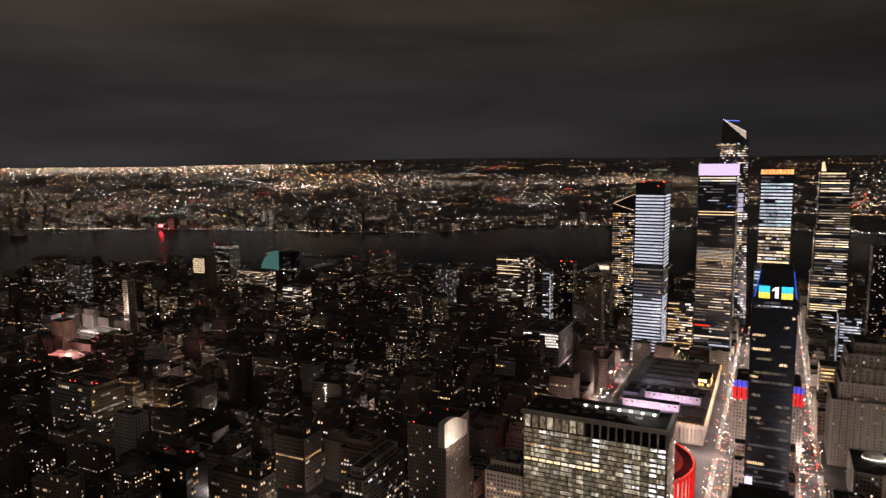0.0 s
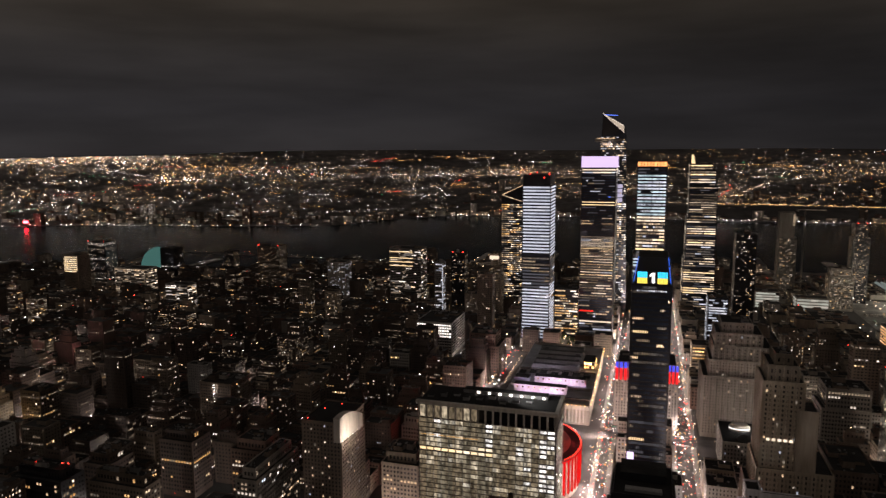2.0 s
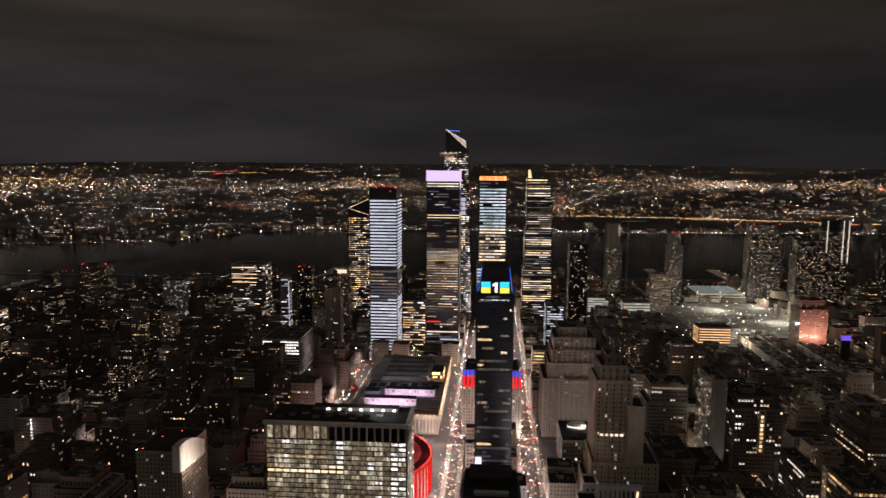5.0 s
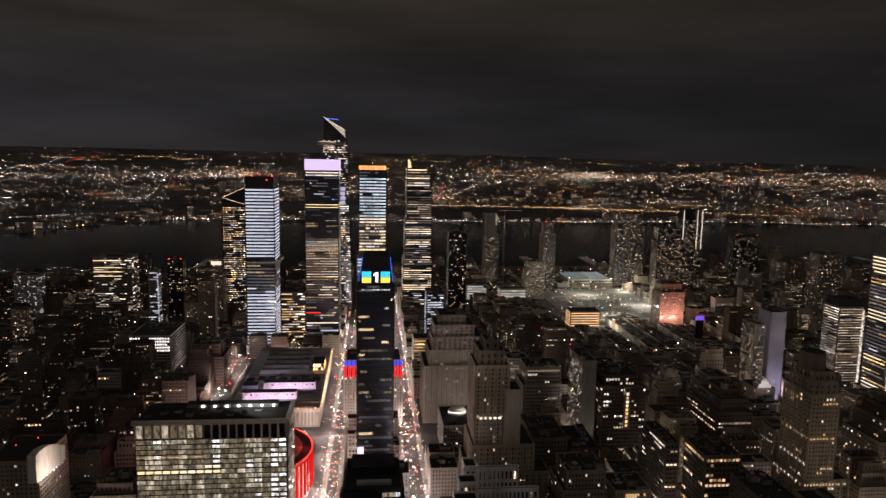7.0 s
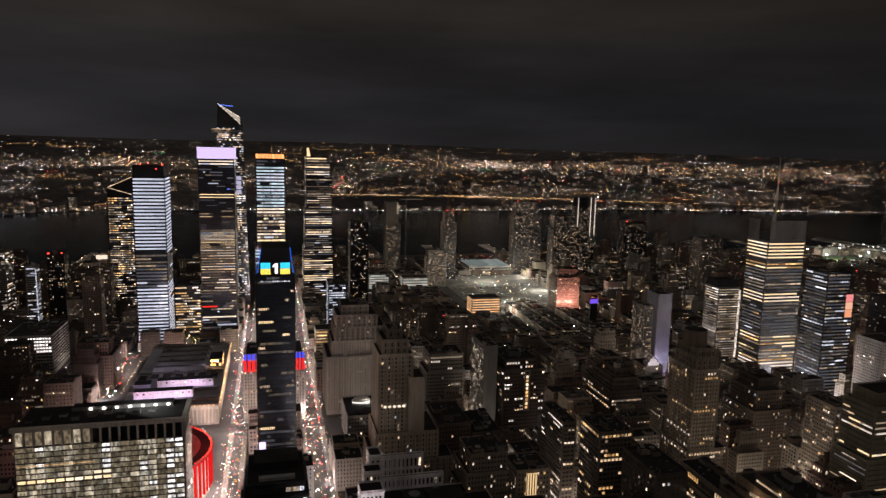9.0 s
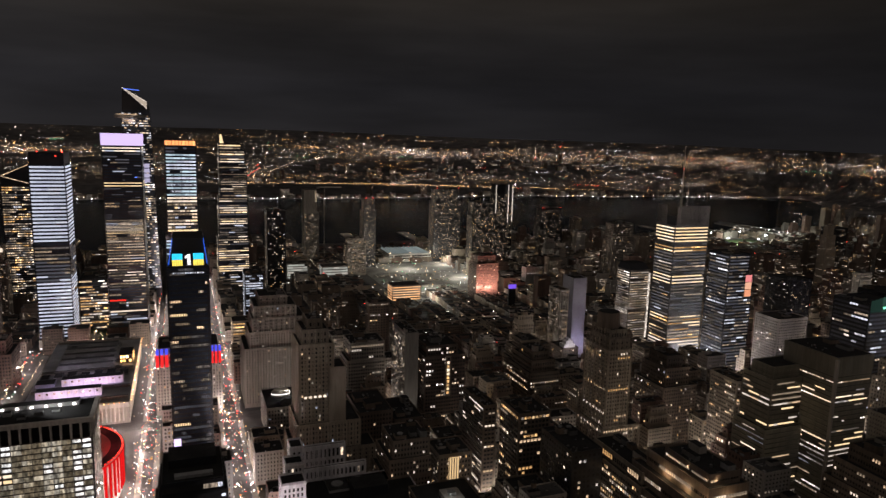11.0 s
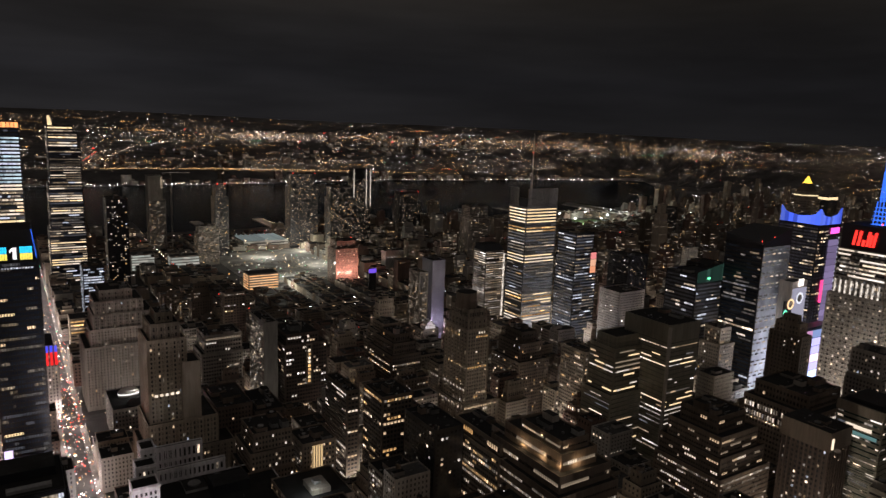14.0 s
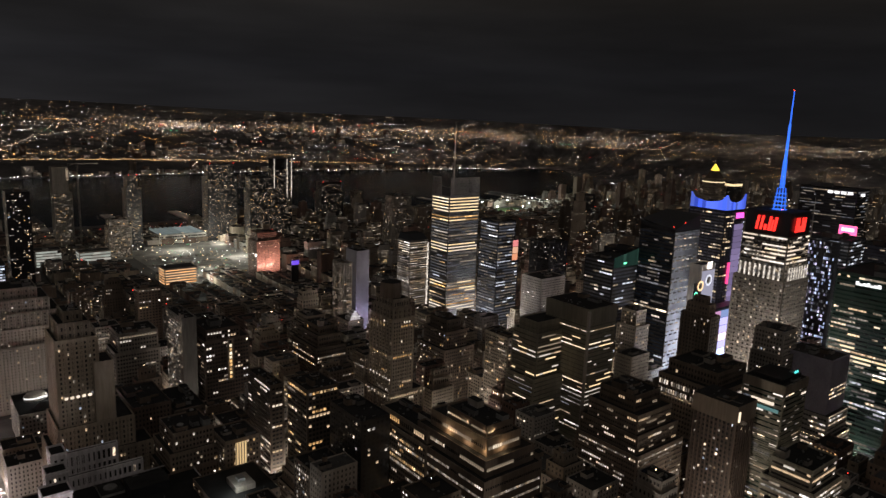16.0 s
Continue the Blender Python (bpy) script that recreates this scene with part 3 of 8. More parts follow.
def clutter(mesh, box, z, rng, n):
    """Vents, pipes, hatches and a thin mast on a roof."""
    x0, x1, y0, y1 = box
    for _ in range(n):
        x, y, k = rng.uniform(x0 + 0.8, x1 - 2.6), rng.uniform(y0 + 0.8, y1 - 2.6), rng.random()
        if k < 0.45:
            mesh.box(x, x + rng.uniform(0.6, 1.8), y, y + rng.uniform(0.6, 1.8), z, z + rng.uniform(0.5, 1.8), M_MECH)
        elif k < 0.7:
            mesh.drum(x, y, rng.uniform(0.25, 0.5), z, z + rng.uniform(0.8, 2.2), M_MECH, 6)
        elif k < 0.9:
            mesh.box(x, min(x1 - 0.6, x + rng.uniform(2, 7)), y, y + 0.35, z + 0.3, z + 0.65, M_MECH)
        else:
            mesh.box(x, x + 0.14, y, y + 0.14, z, z + rng.uniform(3, 7), M_DARK)
    return mesh


TAKEN = []          # ground plans of the buildings placed one by one


def reserve(x0, x1, y0, y1):
    TAKEN.append((x0, x1, y0, y1))


def building(name, label, category, x0, x1, y0, y1, h, wall, seed, tiers=(), sides="ENSW", split="joined", limit=200, piers=0.0, bands=0.0, deep=0.3, band_tall=1.0, roof=M_ROOF, roof_plant=4, parapet=1.1, group="", crown=None, z0=0.0, kind_of_window=None, **win):
    """One building of stacked blocks. tiers: (height where the block ends, how far it is drawn in on x0, x1, y0, y1)."""
    rng = random.Random(seed)
    root = thing(name, label, category, (0, 0, 0), group)
    reserve(x0, x1, y0, y1)
    tiers = tiers or ((h, 0, 0, 0, 0),)
    rest, low = Mesh(), z0
    for top, a, b, c, d in tiers:
        box = (x0 + a, x1 - b, y0 + c, y1 - d)
        part("wall", Mesh().block(*box, low, top, wall, roof, parapet), root)
        if piers or bands:
            relief = Mesh()
            ribs(relief, box, low, top, wall, sides, bands, piers, deep, 0.7, band_tall)
            part("facade_ribs", relief, root, kind="stuff")
        found = windows(box, low + (4 if low < 1 else 0), top - 0.6, rng, sides, **win)
        if split == "single":
            lay_single(root, found, rest, limit)
        elif split == "floor":
            for k in sorted({f[0] for f in found}):
                part("window_band", lay(Mesh(), [f for f in found if f[0] == k]), root, kind="stuff")
        else:
            lay(rest, found)
        low = top
    if rest.count:
        part("glazing", rest, root, kind="stuff")
    if roof_plant:
        plant(root, box, low, rng, roof_plant)
        if math.hypot(x0, y0) < 720:
            part("roof_clutter", clutter(Mesh(), box, low, rng, 12), root, "small grey vents and pipes", kind="stuff")
    return root

# ---- ground, river and far shore ----
STREET = lambda n: 47 + (n - 34) * 80.5
AVENUES = (-40, 236, 500, 780, 1060, 1335, 1610, 1880)
NEAR_X, NEAR_Y = (-5000, -3000, -2200, -1700, -1400, -1050, -700, -300, 0, 1200, 2500, 2900, 3400, 5000), (100, 800, 1270, 1500, 1600, 1660, 1880, 1990, 2010, 2000, 2080, 2400, 3060, 4600)
FAR_X, FAR_Y = (-5000, -3323, -2398, -1750, -1321, -1150, -957, -500, 600, 1780, 3357, 5000), (1150, 2090, 2440, 2560, 2700, 3050, 3250, 3330, 3300, 3370, 3180, 2950)


HILL_TURN = (-180, -90, -70, -58, -44, -26, 0, 28, 40, 46, 50, 54, 60, 90, 180)
HILL_EDGE = (4200, 4200, 4150, 4000, 3600, 3600, 3620, 3900, 4350, 4680, 4650, 4200, 3800, 4200, 4200)


CREST_TURN = (-65, -48, -32, -12, 10, 30, 45, 60, 76)
CREST_RISE = (2, 14, 52, 66, 66, 56, 34, 24, 14)


def near_shore(x):
    return float(np.interp(x, NEAR_X, NEAR_Y))


def far_shore(x):
    return float(np.interp(x, FAR_X, FAR_Y))


def land_height(x, y):
    """Flat on this side, a bed under the river, and on the other side low ground that climbs to the far hills."""
    r = math.hypot(x, y)
    if y < near_shore(x):
        base = 0.0
    elif y < far_shore(x):
        return -9.0
    else:
        base = 2.0
        back = y - far_shore(x)
        if x > -950:
            base += 48 * min(1, max(0, (back - 110) / 120)) * min(1, max(0.0, (x + 950) / 300))
    edge = float(np.interp(math.degrees(math.atan2(x, y)), HILL_TURN, HILL_EDGE))
    hill = max(0.0, (r - edge) / (4900 - edge))
    crest = 262 - 14 * math.sin(1.7 * math.atan2(x, y) + 0.8) + 5 * math.sin(11 * math.atan2(x, y))
    crest += float(np.interp(math.degrees(math.atan2(x, y)), CREST_TURN, CREST_RISE))
    return base * (1 - hill) + crest * hill


ground = Mesh()
rings = [0, 400, 900, 1300, 1600] + list(range(1700, 3800, 40)) + list(range(3800, 4901, 110))
turns = 240
gv = [(r * math.sin(2 * math.pi * k / turns), r * math.cos(2 * math.pi * k / turns)) for r in rings for k in range(turns)]
ground.add([(x, y, land_height(x, y)) for x, y in gv],
           [(i * turns + k, i * turns + (k + 1) % turns, (i + 1) * turns + (k + 1) % turns, (i + 1) * turns + k) for i in range(len(rings) - 1) for k in range(turns)], M_LAND)
part_ground = part("ground", ground)
tagged(part_ground, "dark built-up ground on both sides of a wide river", "ground", kind="structure")

m_water, wnt, wb = shader("river_water")
wb.inputs["Base Color"].default_value = (0.008, 0.009, 0.010, 1)
wb.inputs["Roughness"].default_value = 0.9
wb.inputs["Specular IOR Level"].default_value = 0.0
w_gl, w_mixs = wnt.nodes.new("ShaderNodeBsdfGlossy"), wnt.nodes.new("ShaderNodeMixShader")
w_gl.inputs["Color"].default_value, w_gl.inputs["Roughness"].default_value = (0.78, 0.88, 1.0, 1), 0.18
w_mixs.inputs[0].default_value = 0.19
wnt.links.new(wb.outputs[0], w_mixs.inputs[1])
wnt.links.new(w_gl.outputs[0], w_mixs.inputs[2])
wnt.links.new(w_mixs.outputs[0], wnt.nodes["Material Output"].inputs["Surface"])
wn, wbump, wco, wmp = wnt.nodes.new("ShaderNodeTexNoise"), wnt.nodes.new("ShaderNodeBump"), wnt.nodes.new("ShaderNodeTexCoord"), wnt.nodes.new("ShaderNodeMapping")
wn.inputs["Scale"].default_value, wn.inputs["Detail"].default_value = 0.10, 4.0
wbump.inputs["Strength"].default_value, wbump.inputs["Distance"].default_value = 0.10, 0.6
wnt.links.new(wco.outputs["Object"], wn.inputs["Vector"])
wnt.links.new(wn.outputs["Fac"], wbump.inputs["Height"])
wnt.links.new(wbump.outputs[0], w_gl.inputs["Normal"])
river = Mesh()
xs = list(range(-4600, 3501, 100))
river.add([(x, near_shore(x) - 60, -1.0) for x in xs] + [(x, far_shore(x) + 60, -1.0) for x in xs],
          [(i, i + 1, len(xs) + i + 1, len(xs) + i) for i in range(len(xs) - 1)], m_water)
river_ob = part("water", river)
tagged(river_ob, "wide dark river with rippled reflections of shore lights", "river", kind="structure")

# streets and avenues as slabs a little above the ground, with pavements beside the bright ones
for n in range(14, 60):
    x = STREET(n)
    wide = 15 if n in (14, 23, 34, 42, 57) else 9
    road = Mesh()
    y1 = near_shore(x) - 90
    road.box(x - wide / 2, x + wide / 2, 200, y1, -0.5, 0.05, M_ASPH)
    ob = part("road", road)
    tagged(ob, "asphalt cross street running down to the river", "street", kind="structure")
for y in AVENUES[1:]:
    road = Mesh()
    for k in range(14, 60):
        a, b = STREET(k) + 8.5, STREET(k + 1) - 8.5
        road.box(a, b, y - 10, y + 10, -0.5, 0.055, M_ASPH)
    ob = part("road", road)
    tagged(ob, "broad asphalt avenue between rows of buildings", "avenue", kind="structure")
for x, wide in ((STREET(34), 15), (STREET(33), 9)):
    for side in (-1, 1):
        pave = Mesh()
        for a, b in zip(AVENUES[1:6], AVENUES[2:7]):
            pave.box(x + side * (wide / 2 + 0.2), x + side * (wide / 2 + 5.2), a + 13, b - 13, -0.4, 0.18, M_PAVE)
        ob = part("pavement", pave)
        tagged(ob, "pale concrete pavement along a bright street", "pavement", kind="structure")
    marks = Mesh()
    for k in range(60):
        marks.box(x - 0.15, x + 0.15, 380 + k * 15, 385 + k * 15, 0.03, 0.062, M_LINE)
    for y in AVENUES[2:5]:
        for side in (-1, 1):
            for k in range(int(wide / 1.4)):
                marks.box(x - wide / 2 + 0.4 + k * 1.4, x - wide / 2 + 1.1 + k * 1.4, y + side * 12 - 1.6, y + side * 12 + 1.6, 0.03, 0.065, M_LINE)
    ob = part("road_marking", marks)
    tagged(ob, "worn white lane lines and crossings", "road marking", kind="structure")

# ---- the towers in the middle of the view ----
# dark slab tower with a lit sign at the head
p1 = building("office_tower", "black steel and glass slab tower with blue and yellow lit head", "skyscraper", -9.5, 24.5, 632, 690, 202, M_DARK, 1,
              sides="ENS", split="floor", piers=1.9, bands=3.95, deep=0.25, band_tall=1.2, floor=3.95, bay=1.9, fw=0.86, fh=0.62, unlit=G_BLUE, zone=zone_slab, lit=0.08, run=7, mix=((L_SOFT, 7), (L_WARM, 1.5), (L_FULL, 0.7), (L_OFFICE, 1)), floor_lit=0.05, roof_plant=0, parapet=0.4)
part("tower_head", Mesh().box(-8, 23, 634, 688, 202.2, 204, M_DARK), p1, "dark roof kerb")
part("tower_head", Mesh().frustum((-7, 22, 635, 687), (-4.5, 20.5, 641, 684), 204, 225, M_DARK, M_ROOF), p1, "dark sloping plant screen")
part("sign_panel", Mesh().box(-5.2, 20.6, 632.4, 634.6, 202.6, 213.4, M_DARK), p1, "dark backing of the lit sign")
M_SKYBLUE = glow("sign_sky_blue", (0.02, 0.62, 1.0), 1.15, 0.6)
M_SUNYEL = glow("sign_yellow", (1.0, 0.80, 0.12), 1.05, 0.6)
M_SIGNW = glow("sign_white", (1.0, 1.0, 1.0), 1.0, 0.9)
M_EDGE = glow("edge_blue", (0.04, 0.18, 1.0), 0.95, 0.7)
for k in range(15):
    if k in (5, 6, 7, 8, 9):
        continue
    x = -5.1 + k * 1.71
    part("sign_strip", Mesh().box(x, x + 1.5, 632.0, 632.4, 208.0, 213.2, M_SKYBLUE), p1, "sky blue lit strip")
    part("sign_strip", Mesh().box(x, x + 1.5, 632.0, 632.4, 202.8, 207.8, M_SUNYEL), p1, "yellow lit strip")
part("sign_panel", Mesh().box(3.6, 11.9, 631.8, 632.3, 202.8, 213.2, M_DARK), p1, "dark middle panel")
digit = Mesh().box(7.2, 9.7, 631.4, 631.8, 203.4, 212.6, M_SIGNW)
digit.add([(7.2, 631.5, 212.6), (7.2, 631.5, 210.2), (5.2, 631.5, 208.8), (5.2, 631.5, 210.8)], [(0, 1, 2, 3)], M_SIGNW)
part("sign_digit", digit, p1, "white lit figure one")
for xa, xb in ((-8.2, -4.7), (23.2, 20.7)):
    edge = Mesh()
    edge.add([(xa - 0.2, 632, 204), (xa + 0.2, 632, 204), (xb + 0.2, 640.5, 225.5), (xb - 0.2, 640.5, 225.5), (xa - 0.2, 632.8, 203.6), (xa + 0.2, 632.8, 203.6), (xb + 0.2, 641.3, 225.1), (xb - 0.2, 641.3, 225.1)],
             [(0, 1, 2, 3), (4, 5, 6, 7), (0, 4, 7, 3), (1, 5, 6, 2)], M_EDGE)
    part("edge_light", edge, p1, "blue edge light")
part("window_band", lay(Mesh(), windows((-7, 22, 631.9, 682), 194, 199, random.Random(3), "E", floor=4, bay=3, fw=0.9, fh=0.5, lit=1.0, mix=((L_OFFICE, 1),))), p1, kind="stuff")
part("advertising_screen", Mesh().box(-9, -3, 630.6, 631.4, 18, 46, glow("screen_violet", (0.75, 0.58, 1.0), 1.2, 0.8)), p1, "violet-white lit screen low on the wall")
part("advertising_screen", Mesh().box(20, 24, 630.6, 631.4, 20, 36, glow("screen_white", (0.85, 0.8, 1.0), 0.9, 0.8)), p1, "pale lit screen low on the wall")

# low dark block before it
blk = building("office_block", "dark glazed block with a flat black roof and pale bands", "office building", -14, 25, 456, 504, 92, M_DARK, 2, sides="ENS", split="floor",
               bands=4.0, band_tall=1.4, deep=0.3, floor=4.0, bay=3.0, fw=0.9, fh=0.5, lit=0.3, run=5, mix=((L_OFFICE, 3), (L_SOFT, 3), (L_WARM, 1)), roof_plant=0,
               tiers=((84, -2, -2, -2, 0), (92, 0, 0, 0, 0)))
part("roof_plant", Mesh().box(-6, 18, 462, 467, 92, 94.0, M_MECH), blk, "long grey duct housing")
part("roof_plant", Mesh().box(-10, 21, 478, 500, 92, 98, M_DARK, M_ROOF), blk, "black penthouse")

# broad lit slab with a colonnade under its roof
p2 = thing("office_slab", "broad refaced office slab with lit floors and an open top colonnade", "office building")
reserve(-174, -54, 510, 562)
X0, X1, Y0, Y1 = -170, -59, 514, 556
body = Mesh()
body.box(X0, X1, Y0, Y1, 0, 107, M_DARK, M_ROOF)
body.box(X0 + 3, X1 - 3, Y0 + 6, Y1, 107, 118, M_DARK, M_ROOF)
for k in range(26):
    z = 8 + k * 3.95
    body.box(X0 - 0.3, X1 + 0.3, Y0 - 0.35, Y0, z - 0.3, z + 0.3, M_UMBER)
    body.box(X1, X1 + 0.35, Y0, Y1, z - 0.55, z + 0.55, M_MECH)
part("wall", body, p2)
part("roof_beam", Mesh().box(X0 - 1.5, X1 + 1.5, Y0 - 1, Y0 + 2, 118, 121, M_PALE), p2, "pale concrete roof beam")
part("roof_beam", Mesh().box(X1 - 1.5, X1 + 1.5, Y0 + 2, Y1, 118, 121, M_PALE), p2, "pale concrete roof beam")
part("roof_slab", Mesh().box(X0, X1 - 1.5, Y0 + 2, Y1, 118, 119.5, M_ROOF), p2, "dark roof deck")
for k in range(19):
    x = X0 + k * (X1 - X0 - 1.4) / 18
    part("pier", Mesh().box(x, x + 1.4, Y0 - 0.6, Y0 + 0.8, 107, 118, M_PALE), p2)
for k in range(8):
    x = X0 + 1.8 + k * (X1 - X0 - 1.4) / 18
    part("loggia_light", Mesh().panes([(x + 2.2, Y0 + 1.0, 112.5)], (1, 0), 2.6, 5.2, (0, -1), 0.05, CELL_DIM if k % 3 else CELL_MID), p2, "lit back wall of the colonnade")
for k in range(7):
    y = Y0 + 5 + k * 6
    part("pier", Mesh().box(X1 - 0.8, X1 + 0.6, y, y + 1.4, 107, 118, M_PALE), p2)
rng = random.Random(22)
bay_w = (X1 - X0 - 1.4) / 18
for k in range(25):
    z = 8 + (k + 0.5) * 3.95
    band = Mesh()
    for j in range(18):
        if k == 18:
            m = L_FULL if j < 10 else rng.choice((CELL_MID, CELL_DIM))
        elif k == 19 and j in (8, 9):
            m = L_FULL
        elif k < 12:
            m = rng.choice((CELL_DIM, CELL_DIM, CELL_DIM, CELL_DIM, CELL_DIM, CELL_MID))
        elif j >= 16:
            m = rng.choice((CELL_BRIGHT, CELL_MID, CELL_DIM)) if k % 3 else CELL_BRIGHT
        elif j in (13, 14):
            m = rng.choice((CELL_BRIGHT, CELL_MID, CELL_MID, CELL_DIM))
        elif j in (1, 2, 5, 9) and k > 16:
            m = rng.choice((CELL_BRIGHT, CELL_MID, CELL_MID, CELL_DIM))
        else:
            m = rng.choice((CELL_DIM, CELL_DIM, CELL_DIM, CELL_DIM, CELL_DIM, CELL_DIM, CELL_MID))
        x = X0 + 0.7 + (j + 0.5) * bay_w
        if m in (CELL_BRIGHT, L_FULL):
            band.panes([(x, Y0, z)], (1, 0), bay_w / 2 - 0.5, 1.15, (0, -1), 0.08, m)
        else:
            band.panes([(x - bay_w / 4, Y0, z), (x + bay_w / 4, Y0, z)], (1, 0), bay_w / 4 - 0.06, 1.55, (0, -1), 0.08, m)
    for j in range(8):
        m = rng.choice((L_SOFT, CELL_MID, CELL_DIM, G_DARK, G_DARK))
        band.panes([(X1, Y0 + 4 + j * 5.2, z)], (0, 1), 2.0, 1.2, (1, 0), 0.4, m)
    part("window_band", band, p2, kind="stuff")
for j in range(19):
    x = X0 + j * bay_w
    part("mullion", Mesh().box(x + 0.55, x + 0.85, Y0 - 0.42, Y0 - 0.1, 6, 107, M_MECH), p2, "grey upright mullion")
lit_strip = Mesh().box(X0 + 2, X0 + 50, Y0 - 0.6, Y0 - 0.46, 92.8, 93.3, L_AMBER)
part("light_strip", lit_strip, p2, "warm strip light along one floor")
for k in range(7):
    x = -128 + k * 9
    part("roof_lamp", Mesh().box(x, x + 1.8, 543, 544, 120.4, 121.6, P_WHITE), p2, "white roof flood lamp")
part("roof_plant", Mesh().box(-140, -70, 544.4, 553, 119.5, 122.4, M_MECH, M_ROOF), p2, "grey plant house")
for k in range(9):
    part("roof_plant", Mesh().box(-166 + k * 10, -161 + k * 10, 526 + (k % 3) * 4, 530 + (k % 3) * 4, 119.5, 121.2 + (k % 2), M_MECH, M_ROOF), p2, "roof cooling unit")
lamp_area("roof_flood", (-88, 532, 131), (-78, 548, 119), 24, 8, 3600, (0.95, 1.0, 0.96))

# round arena glowing red
arena = thing("arena", "round arena with a dark roof and a red-lit drum", "arena")
reserve(-180, -50, 566, 770)
AX, AY, AR = -115, 644, 64
# the drum's red light is put into fins and tube as their own glow
M_REDGLOW = glow("red_glowing_line", (1.0, 0.020, 0.018), 0.95, 0.25)
part("wall", Mesh().drum(AX, AY, AR - 2.5, 0, 40, M_CONC, 64, top=M_ROOF), arena)
# the roof slope is coloured brick red for the rim's red light
part("roof", Mesh().drum(AX, AY, AR - 6, 40.2, 42.4, M_RED, 64, r1=AR - 22, top=M_ROOF), arena, "dark saucer roof with red edge light")
for k in range(128):
    a = 2 * math.pi * k / 128
    c, q = math.cos(a), math.sin(a)
    wide, m = (0.34, M_REDGLOW) if k % 2 == 0 else (0.8, M_CONC)
    out = AR if k % 2 == 0 else AR - 0.9
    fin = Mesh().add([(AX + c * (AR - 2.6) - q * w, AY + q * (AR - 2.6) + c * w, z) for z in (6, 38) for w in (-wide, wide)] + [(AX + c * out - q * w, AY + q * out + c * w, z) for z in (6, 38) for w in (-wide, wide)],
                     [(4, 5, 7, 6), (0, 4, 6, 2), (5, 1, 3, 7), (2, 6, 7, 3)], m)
    part("fin", fin, arena, "upright fin glowing red by itself" if k % 2 == 0 else "")
ring_l = Mesh()
for k in range(96):
    a = 2 * math.pi * k / 96
    ring_l.points([(AX + math.cos(a) * (AR - 0.8), AY + math.sin(a) * (AR - 0.8), 41.2)], [0.75], P_RED)
part("rim_lights", ring_l, arena, "string of red rim lamps", kind="stuff")
part("rim", Mesh().drum(AX, AY, AR, 38, 40.8, M_CONC, 64, top=M_ROOF), arena, "dark concrete rim")
part("rim_tube", Mesh().drum(AX, AY, AR + 0.5, 38.4, 40.0, M_REDGLOW, 96), arena, "red glowing tube along the rim")
for k in range(8):
    lamp_point("arena_roof_light", (AX + math.cos(k * 0.785) * 57, AY + math.sin(k * 0.785) * 57, 46), 2600, (1.0, 0.06, 0.06), 0.6)
lamp_area("arena_flood", (AX + 55, AY - 75, 30), (AX + 30, AY - 30, 30), 14, 6, 5000, (1.0, 0.08, 0.05))

# long low hall with skylights beyond
hall = thing("station_hall", "long low stone hall with pale lit skylight wells", "station building")
reserve(-192, -48, 795, 1048)
HX0, HX1, HY0, HY1 = -160, -56, 796, 1042
part("wall", Mesh().box(HX0, HX1, HY0, HY1, 0, 25, M_GREY, M_MECH), hall)
colon = Mesh()
for k in range(23):
    colon.drum(HX0 + 5 + k * 4.2, HY0 - 1.2, 0.9, 3, 19, M_PALE, 8)
colon.box(HX0, HX1, HY0 - 2.6, HY0, 19, 24, M_PALE)
part("colonnade", colon, hall, "tall stone colonnade")
for y, x0, x1 in ((822, -150, -86), (858, -130, -66)):
    part("light_well", Mesh().box(x0, x1, y, y + 12, 25, 34, M_PALE, M_ROOF), hall, "pale lit court wall")
    wall_l = Mesh()
    wall_l.panes([(x, y, 31.0) for x in np.arange(x0 + 4, x1 - 3, 7)], (1, 0), 1.1, 1.0, (0, -1), 0.08, L_WARM)
    part("glazing", wall_l, hall, kind="stuff")
    lamp_area("court_light", ((x0 + x1) / 2, y - 11, 27.0), ((x0 + x1) / 2, y, 30.0), x1 - x0 - 6, 2.0, 4600, (0.78, 0.60, 1.0))
for k in range(5):
    y = 915 + k * 22
    part("skylight", Mesh().frustum((HX0 + 14, HX1 - 22, y, y + 16), (HX0 + 18, HX1 - 26, y + 4, y + 12), 25, 31, M_MECH, M_ROOFL), hall, "long grey vaulted skylight")
for k in range(7):
    part("roof_ridge", Mesh().box(HX0 + 4 + k * 14, HX0 + 13 + k * 14, 884, 900, 25, 27.5 + (k % 3), M_MECH, M_ROOF), hall, "low dark roof house")
for y in (806, 842, 902, 908, 1034):
    part("roof_ridge", Mesh().box(HX0 + 2, HX1 - 2, y, y + 2, 25, 28, M_GREY, M_ROOF), hall, "stone roof ridge")
part("roof_sign", Mesh().box(-157, -138, 862, 878, 25, 29, M_BLUEWALL, M_ROOF), hall, "blue-grey roof house")
gold_w = lay(Mesh(), windows((-76, -60, 930, 962), 25, 36, random.Random(4), "EN", floor=3.5, bay=3, fw=0.7, fh=0.6, lit=0.9, mix=((P_AMBER, 1),)))
part("lit_penthouse", Mesh().box(-76, -60, 930, 962, 25, 36, M_TAN, M_ROOF), hall, "gold-lit roof pavilion")
part("glazing", gold_w, hall, kind="stuff")
hall_lamps = Mesh()
hall_lamps.points([(-54.5, 800 + k * 8, 24.5) for k in range(31)] + [(x, 792.8, 24.5) for x in np.arange(-96, -58, 5)], [0.7] * 39, P_AMBER)
part("cornice_lamps", hall_lamps, hall, "warm cornice lamps", kind="stuff")
